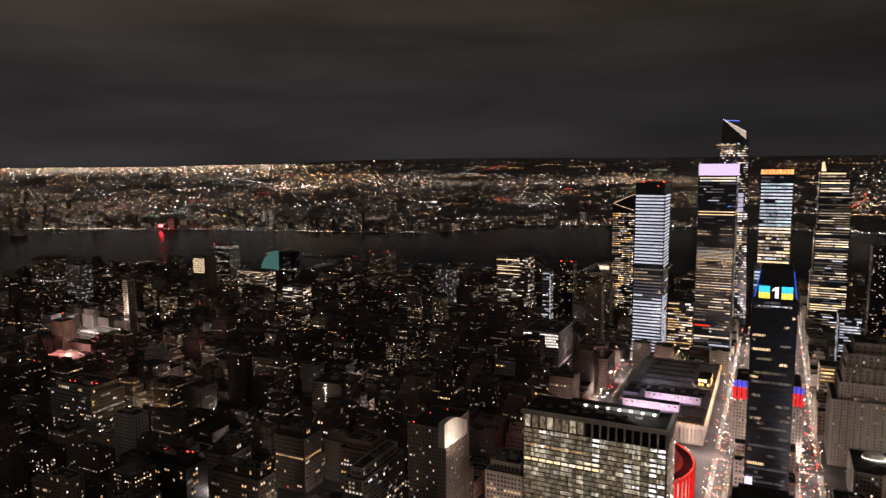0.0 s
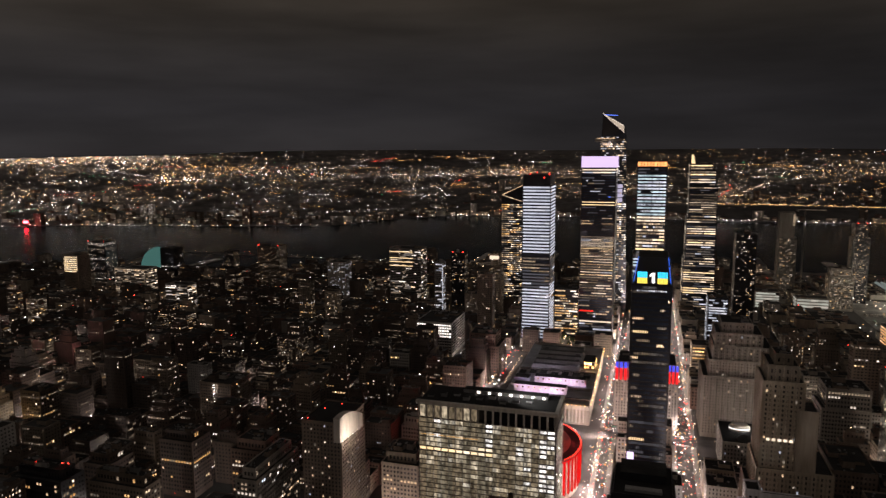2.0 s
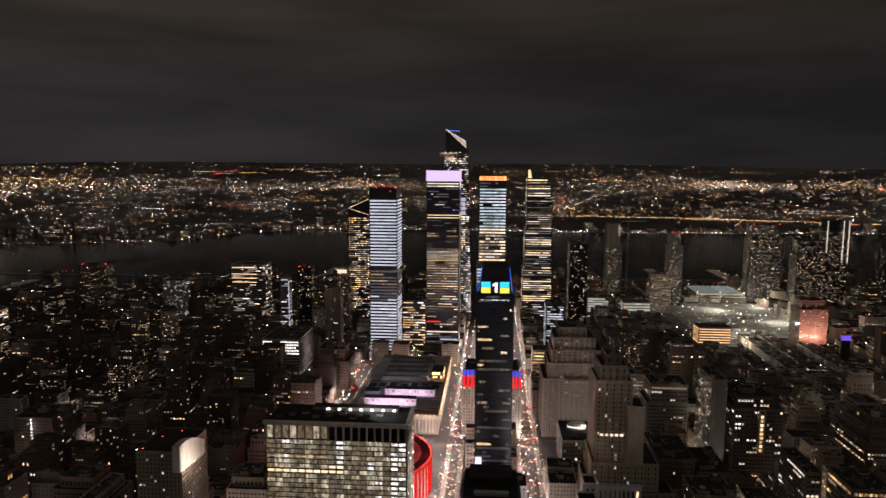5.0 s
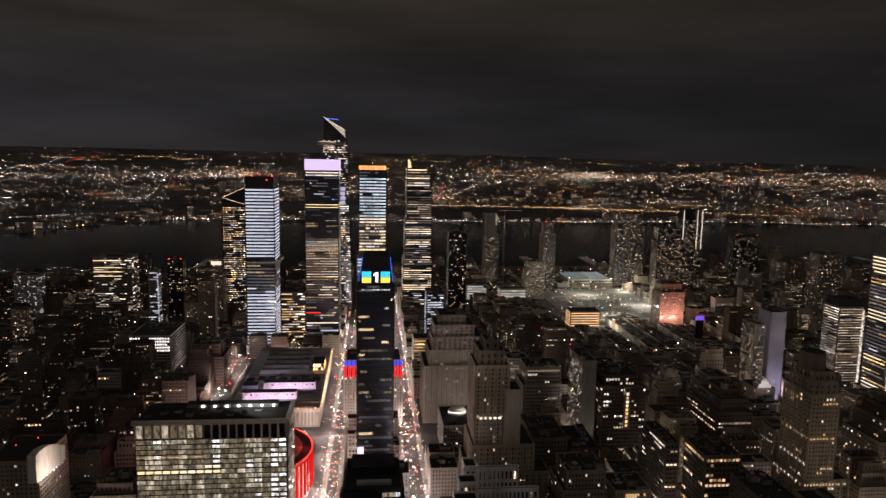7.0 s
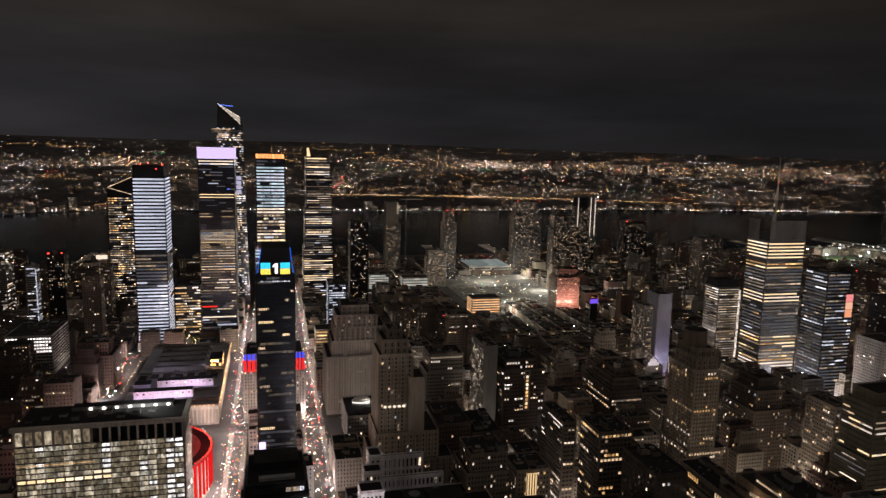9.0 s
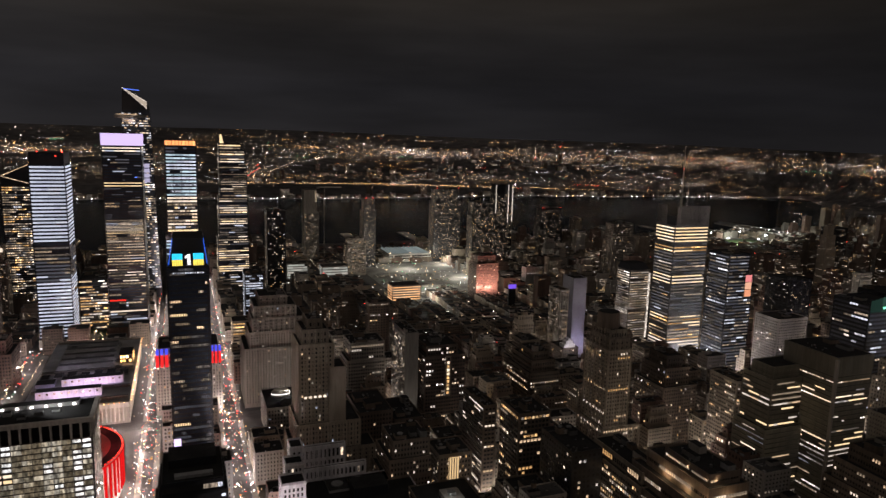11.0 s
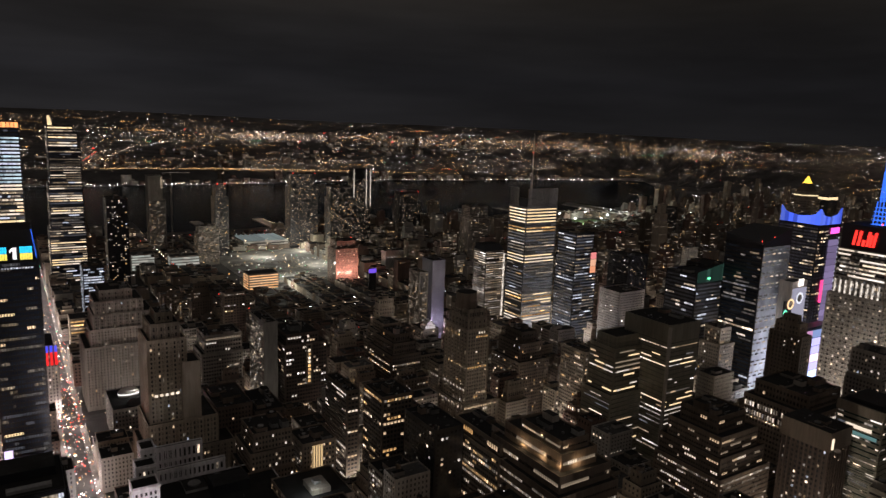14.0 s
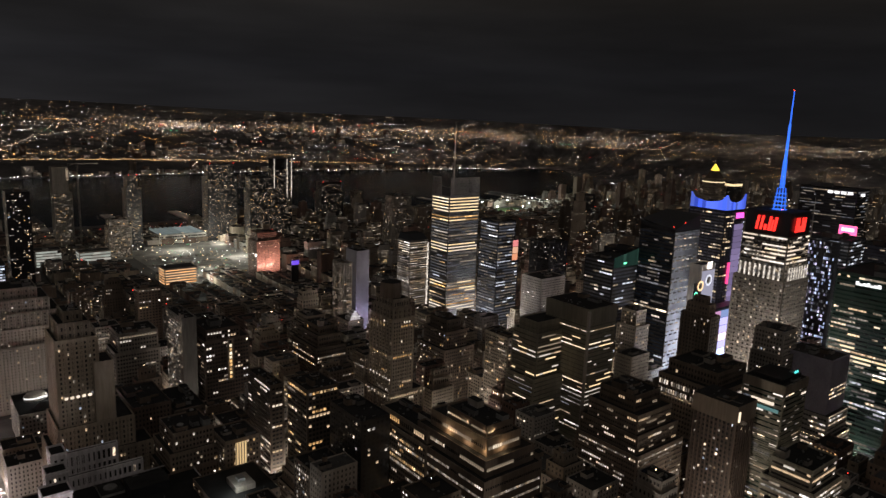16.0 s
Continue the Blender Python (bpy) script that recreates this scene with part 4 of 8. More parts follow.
lamp_area("cornice_flood", (-50, 920, 10), (-56, 920, 20), 200, 3, 15000, (1.0, 0.55, 0.34))

for k in range(16):
    y = 866 + (k % 8) * 21 + (k // 8) * 7
    x = HX0 + 8 + (k * 37) % 84
    part("roof_plant", Mesh().box(x, x + 5 + k % 4, y, y + 4 + k % 3, 25, 27.2 + (k % 5) * 0.7, M_MECH, M_ROOFL), hall, "grey roof unit")
for x, y in ((-140, 846), (-100, 884), (-130, 910), (-84, 925)):
    lamp_point("roof_light", (x, y, 37), 1500, (0.84, 0.74, 1.0), 0.8)
gl = Mesh().points([(-196 + 1.5 * math.sin(k), 890 + k * 7, 7) for k in range(20)] + [(-178 + math.sin(k * 2), 900 + k * 8, 7) for k in range(17)], [0.6] * 37, P_WARM)
tagged(part("garland_lamps", gl), "string of warm lamps round a street plaza", "string lights", kind="stuff")

# masonry hotel block behind the slab tower with red, white and blue crown lights
fp = building("office_building", "stone setback block with red and blue lit shoulders", "office building", -29, 41.5, 806, 860, 76, M_GREY, 5, sides="ENS", split="single", limit=120, floor=3.6, bay=3.0, fw=0.42, fh=0.5, lit=0.22, mix=HOME, roof_plant=3, piers=6.0,
              tiers=((58, 0, 0, 0, 0), (76, 3, 3, 3, 3)))
# glowing panels put the red and blue floodlight on the stone shoulders
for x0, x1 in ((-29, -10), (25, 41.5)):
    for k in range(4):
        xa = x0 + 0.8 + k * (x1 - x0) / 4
        part("crown_panel", Mesh().box(xa, xa + (x1 - x0) / 4 - 1.6, 805.4, 805.9, 56, 70, glow("red_panel_glow", (1.0, 0.03, 0.03), 0.8, 0.7)), fp, "red panel glowing in place of floodlight")
        part("crown_panel", Mesh().box(xa, xa + (x1 - x0) / 4 - 1.6, 805.4, 805.9, 70.2, 77, glow("blue_panel_glow", (0.08, 0.10, 0.95), 0.8, 0.7)), fp, "blue panel glowing in place of floodlight")

# white-lit glass tower
tw = building("glass_tower", "tall glass tower with every floor lit cool white", "skyscraper", -192, -147, 1102, 1158, 264, G_MIRROR, 6, sides="ENS", split="floor", bands=5.1, band_tall=1.7, deep=0.3, unlit=G_BLUE, zone=zone_white, floor=5.1, bay=7.0, fw=0.97, fh=0.64, lit=0.98, run=6, mix=((L_OFFICE, 14), (L_SOFT, 1)), roof_plant=0, parapet=0.5)
part("tower_head", Mesh().box(-191, -148, 1103, 1157, 264.5, 281, M_DARK, M_ROOF), tw, "dark crown of the tower")
part("warning_light", Mesh().points([(-180, 1102, 282), (-158, 1102, 276), (-150, 1105, 282), (-170, 1110, 284)], [1.2] * 4, P_RED), tw, "red warning lamps")
part("podium", Mesh().box(-193, -146, 1100, 1160, 0, 14, M_PALE, M_ROOF), tw, "pale glazed foot")
# tower with a violet-white lit top
ow = building("glass_tower", "tall glass tower with a pale violet lit top", "skyscraper", -102, -49, 1122, 1180, 291, M_DARK, 7, sides="ENS", split="floor", bands=4.2, band_tall=1.5, deep=0.3, unlit=G_BLUE, zone=zone_violet, floor=4.2, bay=3.1, fw=0.9, fh=0.6, lit=0.62, run=7, floor_lit=0.35, mix=((L_WARM, 3), (L_WHITE, 5), (L_SOFT, 9), (L_OFFICE, 5), (L_HAZE, 4), (L_FULL, 1.5), (L_BLUE, 0.3)), roof_plant=0, parapet=0.4)
M_VIOLET = glow("violet_white_screen", (0.74, 0.60, 1.0), 0.66, 0.95)
part("tower_head", Mesh().box(-101, -50, 1123, 1179, 291.4, 308, M_DARK, M_ROOF), ow, "screen-clad crown")
part("lit_screen", Mesh().box(-102.4, -48.6, 1121.4, 1122.4, 291.8, 309, M_VIOLET), ow, "pale violet lit screen")
part("lit_screen", Mesh().box(-49.4, -48.4, 1122.6, 1180, 291.8, 309, M_VIOLET), ow, "pale violet lit screen")
# slant-topped tower with a triangular deck
ed = thing("glass_tower", "tallest tower with a slanted peak and a jutting triangular deck", "skyscraper")
reserve(-96, -40, 1395, 1450)
eb = Mesh()
eb.frustum((-102, -36, 1400, 1452), (-92, -46, 1402, 1446), 0, 348, G_MIRROR, M_ROOF)
eb.add([(-92, 1402, 348), (-46, 1402, 348), (-46, 1446, 348), (-92, 1446, 348), (-90, 1402, 388), (-50, 1402, 364), (-50, 1440, 364), (-90, 1440, 388)],
       [(0, 1, 5, 4), (1, 2, 6, 5), (2, 3, 7, 6), (3, 0, 4, 7), (4, 5, 6, 7)], M_DARK)
part("wall", eb, ed)
rngE = random.Random(9)
for k in range(76):
    z = 20 + k * 4.3
    f = z / 348
    x0, x1 = -102 + 10 * f, -36 - 10 * f
    rows = Mesh()
    y = 1400 + 2 * f
    for j in range(13):
        if rngE.random() < (0.75 if k % 7 in (0, 1) else 0.42):
            rows.panes([(x0 + (j + 0.5) * (x1 - x0) / 13, y, z)], (1, 0), 1.8, 1.1, (0, -1), 0.15, pick(((L_WARM, 3), (L_SOFT, 4), (L_WHITE, 2), (L_OFFICE, 3)), rngE))
    if rows.count:
        part("window_band", rows, ed, kind="stuff")
deck = Mesh()
deck.add([(-104, 1396, 334), (-70, 1382, 338), (-50, 1400, 336), (-92, 1404, 336), (-104, 1396, 340), (-70, 1382, 340), (-50, 1400, 340), (-92, 1404, 340)],
         [(0, 1, 5, 4), (1, 2, 6, 5), (2, 3, 7, 6), (3, 0, 4, 7), (4, 5, 6, 7), (0, 3, 2, 1)], M_MECH)
part("deck", deck, ed, "triangular viewing deck")
part("deck_light", Mesh().box(-100, -66, 1390.6, 1391.2, 340, 341.4, L_WARM), ed, "dim deck light")
line = Mesh()
for (xa, za), (xb, zb), m in (((-90, 388), (-50, 364), L_WHITE), ((-88, 386), (-62, 384), L_BLUE), ((-50, 364), (-50, 350), L_WHITE), ((-90, 388), (-50, 352), L_SOFT)):
    line.add([(xa, 1401.3, za - 0.8), (xb, 1401.3, zb - 0.8), (xb, 1401.3, zb + 0.8), (xa, 1401.3, za + 0.8), (xa, 1401.9, za - 0.8), (xb, 1401.9, zb - 0.8), (xb, 1401.9, zb + 0.8), (xa, 1401.9, za + 0.8)],
             [(0, 1, 2, 3), (3, 2, 6, 7), (0, 4, 5, 1)], m)
part("edge_light", line, ed, "pale edge lights of the peak")
part("peak_glass", Mesh().add([(-88, 1401.4, 387), (-50, 1401.4, 363), (-50, 1401.4, 351)], [(0, 1, 2)], glow("lit_peak_sliver", (1.0, 0.86, 0.66), 0.30, 0.9)), ed, "pale lit glass sliver of the peak")
for z in (218, 227, 236, 245):
    part("screen_panel", Mesh().box(-61, -49.5, 1399.2, 1400.0, z, z + 7.5, glow("pale_violet_screen", (0.72, 0.70, 0.95), 0.42, 0.8)), ed, "pale violet lit panel")
lamp_area("deck_wash", (-82, 1372, 330), (-82, 1392, 338), 20, 4, 2400, (1.0, 0.72, 0.5))
# neighbour with a slanted lit roof edge
th = building("glass_tower", "glass tower with a slanted roof edge picked out in light", "skyscraper", -278, -232, 1348, 1396, 216, M_DARK, 10, sides="ENS", split="floor", bands=4.1, deep=0.25, unlit=G_PALE, floor=4.1, bay=3.0, fw=0.8, fh=0.5, lit=0.75, run=5, mix=GOLD + ((L_SOFT, 9), (L_OFFICE, 1), (L_HAZE, 5)), roof_plant=0)
hd = Mesh()
hd.add([(-278, 1349, 216), (-232, 1349, 216), (-232, 1395, 216), (-278, 1395, 216), (-276, 1349, 232), (-234, 1349, 252), (-234, 1390, 252), (-276, 1390, 232)], [(0, 1, 5, 4), (1, 2, 6, 5), (2, 3, 7, 6), (3, 0, 4, 7), (4, 5, 6, 7)], M_DARK)
part("tower_head", hd, th, "dark slanted head")
ln = Mesh()
for (xa, za), (xb, zb) in (((-277, 232), (-234, 252)), ((-277, 232), (-234, 219))):
    ln.add([(xa, 1348.4, za - 0.7), (xb, 1348.4, zb - 0.7), (xb, 1348.4, zb + 0.7), (xa, 1348.4, za + 0.7), (xa, 1348.8, za - 0.7), (xb, 1348.8, zb - 0.7), (xb, 1348.8, zb + 0.7), (xa, 1348.8, za + 0.7)], [(0, 1, 2, 3), (3, 2, 6, 7), (0, 4, 5, 1)], L_WARM)
part("edge_light", ln, th, "warm roof edge light")
# orange-topped tower
ot = building("glass_tower", "stepped glass tower with an orange lit crown", "skyscraper", -22, 32, 1381, 1436, 286, M_DARK, 11, sides="ENS", split="floor", bands=6.0, band_tall=2.2, deep=0.3, unlit=G_BLUE, piers=13.4, zone=zone_orange, floor=6.0, bay=3.0, fw=0.90, fh=0.55, lit=0.8, run=6, floor_lit=0.3, mix=((L_OFFICE, 10), (L_COOL, 2), (L_WHITE, 1.5), (L_SOFT, 4), (L_HAZE, 2)), roof_plant=0,
              tiers=((120, -4, -8, 0, 0), (286, 0, 0, 0, 0)))
for k in range(9):
    part("crown_panel", Mesh().box(-21.5 + k * 5.9, -16.3 + k * 5.9, 1380.6, 1381.6, 287.5, 296, glow("orange_crown", (1.0, 0.36, 0.12), 1.15, 0.7, per="object")), ot, "orange lit crown panel")
part("tower_head", Mesh().box(-21, 31, 1383, 1434, 286.4, 297, M_DARK, M_ROOF), ot, "dark crown")
# terraced tower with a bright fin
sp = building("glass_tower", "terraced glass tower with golden floors and a bright fin", "skyscraper", 73, 124, 1398, 1450, 292, M_DARK, 12, sides="ENS", split="floor", bands=4.2, band_tall=1.4, deep=0.3, unlit=G_BLUE, zone=zone_terrace, floor=4.2, bay=3.4, fw=0.84, fh=0.5, lit=0.6, run=7, floor_lit=0.4, mix=((L_WARM, 6), (L_WHITE, 4), (L_SOFT, 7), (L_HAZE, 3), (L_FULL, 4)), roof_plant=3,
              tiers=((110, -6, -2, 0, 0), (190, -3, 0, 0, 0), (250, 0, 0, 0, 0), (280, 0, 4, 2, 0), (292, 0, 10, 4, 0)))
part("fin", Mesh().frustum((75, 82, 1399, 1404), (75, 78.5, 1399, 1402), 292.5, 309, L_FULL), sp, "bright lit fin at the peak")
# towers further off along the street
building("apartment_tower", "slim dark tower with red warning lamps on top", "apartment tower", 149, 183, 1300, 1336, 172, M_DARK, 13, sides="ENS", split="single", limit=110, floor=3.3, bay=3.4, fw=0.5, fh=0.5, lit=0.2, mix=HOME)
thin = building("apartment_tower", "slim pale concrete tower beside a tall crane mast", "apartment tower", 281, 318, 1694, 1724, 122, M_CONC, 14, sides="ENS", split="single", limit=100, floor=3.3, bay=3.4, fw=0.5, fh=0.5, lit=0.3, mix=FAINT, roof_plant=0)
part("shaft_wall", Mesh().block(281, 312, 1694, 1724, 122, 178, M_PALE, M_ROOF), thin, "blank pale concrete shaft")
part("lit_edge", Mesh().box(308, 312.4, 1693.2, 1693.8, 150, 176, L_SOFT), thin, "pale lit edge of bare floors")
crane = thing("tower_crane", "slender tower crane standing beside a slim tower", "crane")
mast = Mesh()
for k in range(44):
    z = k * 4.2
    for dx, dy in ((0, 0), (2.2, 0), (0, 2.2), (2.2, 2.2)):
        mast.box(329 + dx, 329.35 + dx, 1690 + dy, 1690.35 + dy, z, z + 4.2, M_PALE)
    mast.box(329, 331.5, 1690, 1690.3, z, z + 0.3, M_PALE)
part("mast", mast, crane)
part("jib", Mesh().box(318, 372, 1690.5, 1692, 185, 187, M_PALE), crane)
part("counterweight", Mesh().box(312, 318, 1690, 1692.5, 182, 187, M_CONC), crane)
ny = building("hotel", "tall stepped stone hotel with wings and a water tank house", "hotel", 66, 158, 800, 862, 128, M_GREY, 15, sides="ENS", split="single", limit=260, floor=3.2, bay=3.0, fw=0.36, fh=0.48, lit=0.10, mix=HOME, piers=6.0, deep=0.5,
              tiers=((70, 0, 0, 0, 0), (88, 6, 6, 4, 4), (104, 10, 22, 6, 6), (118, 12, 32, 8, 8), (129, 18, 42, 12, 12)))
ne = building("office_tower", "narrow setback masonry tower with ribbed walls", "office tower", 82, 150, 536, 590, 168, M_TAN, 16, sides="ENS", split="single", limit=200, floor=3.5, bay=2.6, fw=0.42, fh=0.55, lit=0.07, mix=OFFICE, piers=5.2, deep=0.5,
              tiers=((62, 0, 0, 0, 0), (84, 4, 12, 4, 4), (150, 6, 34, 8, 8), (162, 9, 38, 10, 12), (169, 14, 42, 16, 16)))
wt_ = building("office_block", "pale stone block with stepped corner pylons round a black roof", "office building", 84, 168, 448, 512, 50, M_TERRA, 17, sides="ENS", split="single", limit=120, floor=3.7, bay=2.8, fw=0.5, fh=0.6, lit=0.08, mix=OFFICE, piers=5.6, deep=0.6, roof_plant=3)
part("roof_house", Mesh().box(118, 144, 476, 494, 50, 58, M_DARK, M_ROOF), wt_, "black roof house")
for x0, x1, y0, y1, h in ((75, 85, 506, 522, 82), (69.5, 83, 492, 505.6, 76), (64.5, 82, 476, 491.6, 69)):
    part("pylon", Mesh().block(x0, x1, y0, y1, 0, h, M_TERRA, M_ROOF, 1.4, 0.7), wt_, "pale stone corner pylon")
    part("cornice", Mesh().box(x0 - 0.5, x1 + 0.5, y0 - 0.5, y0 + 0.3, h - 1.0, h + 0.2, M_TERRA), wt_, "stone cornice")
    part("glazing", lay(Mesh(), windows((x0, x1, y0, y1), 20, h - 2, random.Random(int(h)), "ES", floor=3.9, bay=2.6, fw=0.46, fh=0.62, lit=0.05, mix=OFFICE)), wt_, kind="stuff")
for x0, x1, y, z0, z1 in ((85, 122, 525, 50, 72), (83, 136, 512.2, 50, 60)):
    part("parapet_wall", Mesh().block(x0, x1, y, y + 4, z0, z1, M_TERRA, M_ROOF, 0.8, 0.6), wt_, "pale arcaded parapet wall")
    part("glazing", lay(Mesh(), windows((x0, x1, y, y + 4), z0 + 1, z1 - 1, random.Random(int(z1)), "E", floor=8.0, bay=3.2, fw=0.5, fh=0.7, lit=0.08, mix=OFFICE)), wt_, kind="stuff")
    for k in range(int((x1 - x0) / 3.2) + 1):
        part("pier", Mesh().box(x0 + k * 3.2, x0 + k * 3.2 + 0.7, y - 0.5, y, z0, z1, M_TERRA), wt_)
part("lit_row", lay(Mesh(), windows((90, 112, 543.4, 560), 104, 109, random.Random(15), "E", floor=4, bay=3.6, fw=0.6, fh=0.5, lit=1.0, mix=((L_LINEW, 1),))), ne, "row of white lit windows", kind="stuff")
part("tower_wing", Mesh().block(112, 126, 542, 566, 60, 130, M_TAN, M_ROOF), ne, "lower brick wing of the tower")
wl = building("loft_block", "brick block with a white floodlit roof house", "loft building", 158, 204, 424, 470, 56, M_BROWN, 171, sides="ENS", split="single", limit=50, floor=3.7, bay=2.7, fw=0.5, fh=0.5, lit=0.12, mix=OFFICE, roof_plant=0)
part("roof_house", Mesh().box(176, 190, 434, 452, 56.2, 60.5, M_PALE, M_PALE), wl, "white floodlit roof house")
part("roof_unit", Mesh().box(180, 185, 440, 446, 60.5, 63, M_MECH), wl, "grey roof unit")
lamp_point("shop_light", (54, 470, 13), 52000, (1.0, 0.93, 0.95), 3.0)
lamp_point("shop_light", (56, 425, 15), 60000, (1.0, 0.93, 0.95), 3.0)
lamp_point("terminal_glow", (530, 836, 20), 14000, (0.80, 0.76, 1.0), 2.0)
lamp_point("roof_house_lamp", (174, 430, 64), 2600, (0.92, 1.0, 0.94), 0.6)
gb = building("loft_block", "loft block with a golden lit entrance bay", "loft building", 186, 214, 480, 510, 72, M_BROWN, 172, sides="ENS", split="single", limit=70, floor=3.7, bay=2.5, fw=0.5, fh=0.5, lit=0.2, mix=GOLD, roof_plant=3)
part("lit_bay", Mesh().box(194, 203, 479.0, 479.6, 46, 70, glow("golden_bay", (1.0, 0.70, 0.34), 0.55, 0.8)), gb, "golden lit bay")
for k in range(5):
    part("bay_pier", Mesh().box(194 + k * 2.1, 194.6 + k * 2.1, 478.5, 479, 46, 70, M_TAN), gb)
rd = building("office_block", "low block with a white lit drum on its roof", "building", 80, 122, 706, 764, 34, M_GREY, 120, sides="ENS", split="joined", floor=3.6, bay=3, fw=0.45, fh=0.5, lit=0.2, mix=OFFICE, roof_plant=0)
part("roof_drum", Mesh().drum(99, 742, 10, 34.2, 39, M_PALE, 24, stretch=0.6).drum(99, 742, 8.6, 39, 41, M_PALE, 24, r1=8, stretch=0.6), rd, "white lit roof drum")
part("roof_drum_light", Mesh().drum(99, 742, 10.2, 36.2, 37.6, glow("drum_light", (1.0, 0.98, 0.9), 0.8, 0.9), 24, stretch=0.6), rd, "white light ring")
part("roof_dome", Mesh().drum(103, 718, 9, 34.2, 37, M_ROOFL, 20, r1=7).drum(103, 718, 7, 37, 40, M_ROOFL, 20, r1=2.5), rd, "grey metal dome")
lamp_point("roof_drum_lamp", (112, 730, 42), 3500, (0.95, 1.0, 0.95), 0.8)

# the right-hand towers
nyt = building("glass_tower", "tall tower veiled in pale rods with golden floors and a mast", "skyscraper", 588, 641, 717, 755, 214, M_SHEEN, 18, sides="ENS", split="floor", bands=4.1, band_tall=1.2, deep=0.5, unlit=M_SHEEN, zone=zone_rods, floor=4.1, bay=3.4, fw=0.95, fh=0.4, lit=0.8, run=8, floor_lit=0.5, mix=((L_WARM, 5), (L_FULL, 4), (L_AMBER, 2), (L_SOFT, 9), (L_HAZE, 3), (L_OFFICE, 3)), roof_plant=2)
# a dark box, a little proud, stands for the recess's shade
part("corner_notch", Mesh().box(587.6, 590.6, 717.4, 733, 214.6, 226, M_DARK, M_ROOF), nyt, "dark box in place of a shaded recess")
screens = Mesh()
for s, box in (("E", (588, 641, 717, 755)), ("S", (588, 641, 717, 755))):
    mx, my, width = side_of(*box, s)
    (ux, uy), (nx, ny_) = SIDES[s]
    for k in range(74):
        z = 214.6 + k * 0.33
        if ux:
            screens.box(mx - width / 2 + 1, mx + width / 2 - 1, my - 0.7, my - 0.55, z, z + 0.24, M_CONC)
        else:
            screens.box(mx - 0.7, mx - 0.55, my - width / 2 + 17, my + width / 2 - 2, z, z + 0.24, M_CONC)
part("rod_screen", screens, nyt, "grey screen of fine rods above the roof", kind="stuff")
part("mast", Mesh().drum(614, 741, 1.6, 214, 262, M_PALE, 8, r1=1.0).drum(614, 741, 1.0, 262, 312, M_PALE, 8, r1=0.25), nyt, "thin pale mast")
part("warning_light", Mesh().points([(614, 741, 285), (614, 741, 262)], [1.0, 1.0], P_RED), nyt, "red mast lamps")
building("glass_tower", "faceted blue-grey glass office tower with scattered lit floors", "skyscraper", 643, 682, 678, 716, 181, G_MIRROR, 19, sides="ENS", split="floor", bands=4.1, band_tall=1.1, deep=0.3, unlit=M_SHEEN, floor=4.1, bay=2.6, fw=0.90, fh=0.45, lit=0.92, run=6, mix=((L_VEIL, 9), (L_HAZE, 6), (L_SOFT, 2.5), (L_OFFICE, 2.5)), tiers=((150, 0, -2, 0, 0), (181, 2, 4, 2, 0)))
osn = thing("advertising_screen", "orange and pink lit screen on a glass tower's edge", "screen")
for k, c in enumerate(((1.0, 0.42, 0.22), (1.0, 0.55, 0.34), (1.0, 0.32, 0.30))):
    part("screen_panel", Mesh().box(671, 680.5, 676.2, 676.9, 127 + k * 9.5, 135.8 + k * 9.5, glow("orange_pink_screen", c, 0.55, 0.9)), osn, "orange-pink lit panel")
part("frame", Mesh().box(670.6, 680.9, 676.95, 677.6, 126, 156.4, M_DARK), osn)
ts = building("glass_tower", "dark glass tower with a slanted crown and one side paled for reflected light", "skyscraper", 672, 720, 429, 474, 204, M_DARK, 20, sides="ENS", split="floor", bands=4.1, band_tall=1.2, deep=0.25, unlit=G_BLUE, floor=4.1, bay=2.6, fw=0.88, fh=0.5, lit=0.2, run=6, floor_lit=0.05, mix=((L_WARM, 2), (L_SOFT, 7), (L_OFFICE, 1), (L_HAZE, 6)), roof_plant=0)
hd = Mesh()
hd.add([(672, 429, 204), (720, 429, 204), (720, 474, 204), (672, 474, 204), (672, 429, 207), (720, 429, 222), (720, 474, 222), (672, 474, 214)], [(0, 1, 5, 4), (1, 2, 6, 5), (2, 3, 7, 6), (3, 0, 4, 7), (4, 5, 6, 7)], M_DARK)
part("tower_head", hd, ts, "dark slanted crown")
# the pale colour of this side carries the reflected billboard light
part("glass_skin", Mesh().box(672.6, 720, 428.3, 428.8, 6, 204, M_GLEAM), ts, "pale glass skin, billboard reflection put into its colour")
for k in range(48):
    if k % 3:
        part("window_band", Mesh().panes([(673.5 + j * 3.2, 428.3, 10 + k * 4.05) for j in range(15) if (j * 7 + k * 5) % 3], (1, 0), 1.45, 0.8, (0, -1), 0.08, L_HAZE if k % 2 else L_SOFT), ts, kind="stuff")
part("warning_light", Mesh().points([(672, 431, 210), (690, 429, 214)], [0.8] * 2, P_RED), ts, "red warning lamps")
gr = building("office_building", "green glass office block with a slanted lit roof screen", "office building", 629, 676, 474, 515, 168, M_DARK, 21, sides="ENS", split="floor", bands=4.1, band_tall=1.3, deep=0.3, unlit=G_PALE, floor=4.1, bay=2.8, fw=0.88, fh=0.5, lit=0.2, run=6, mix=((L_SOFT, 6), (L_OFFICE, 3)), roof_plant=2)
for k in range(9):
    part("screen_panel", Mesh().box(629.5 + k * 5.2, 634.3 + k * 5.2, 473.3, 473.7, 160, 172 + k * 0.9, glow("green_lit_glass", (0.16, 0.40, 0.30), 0.10, 0.4, per="object")), gr, "dim green lit glass panel")
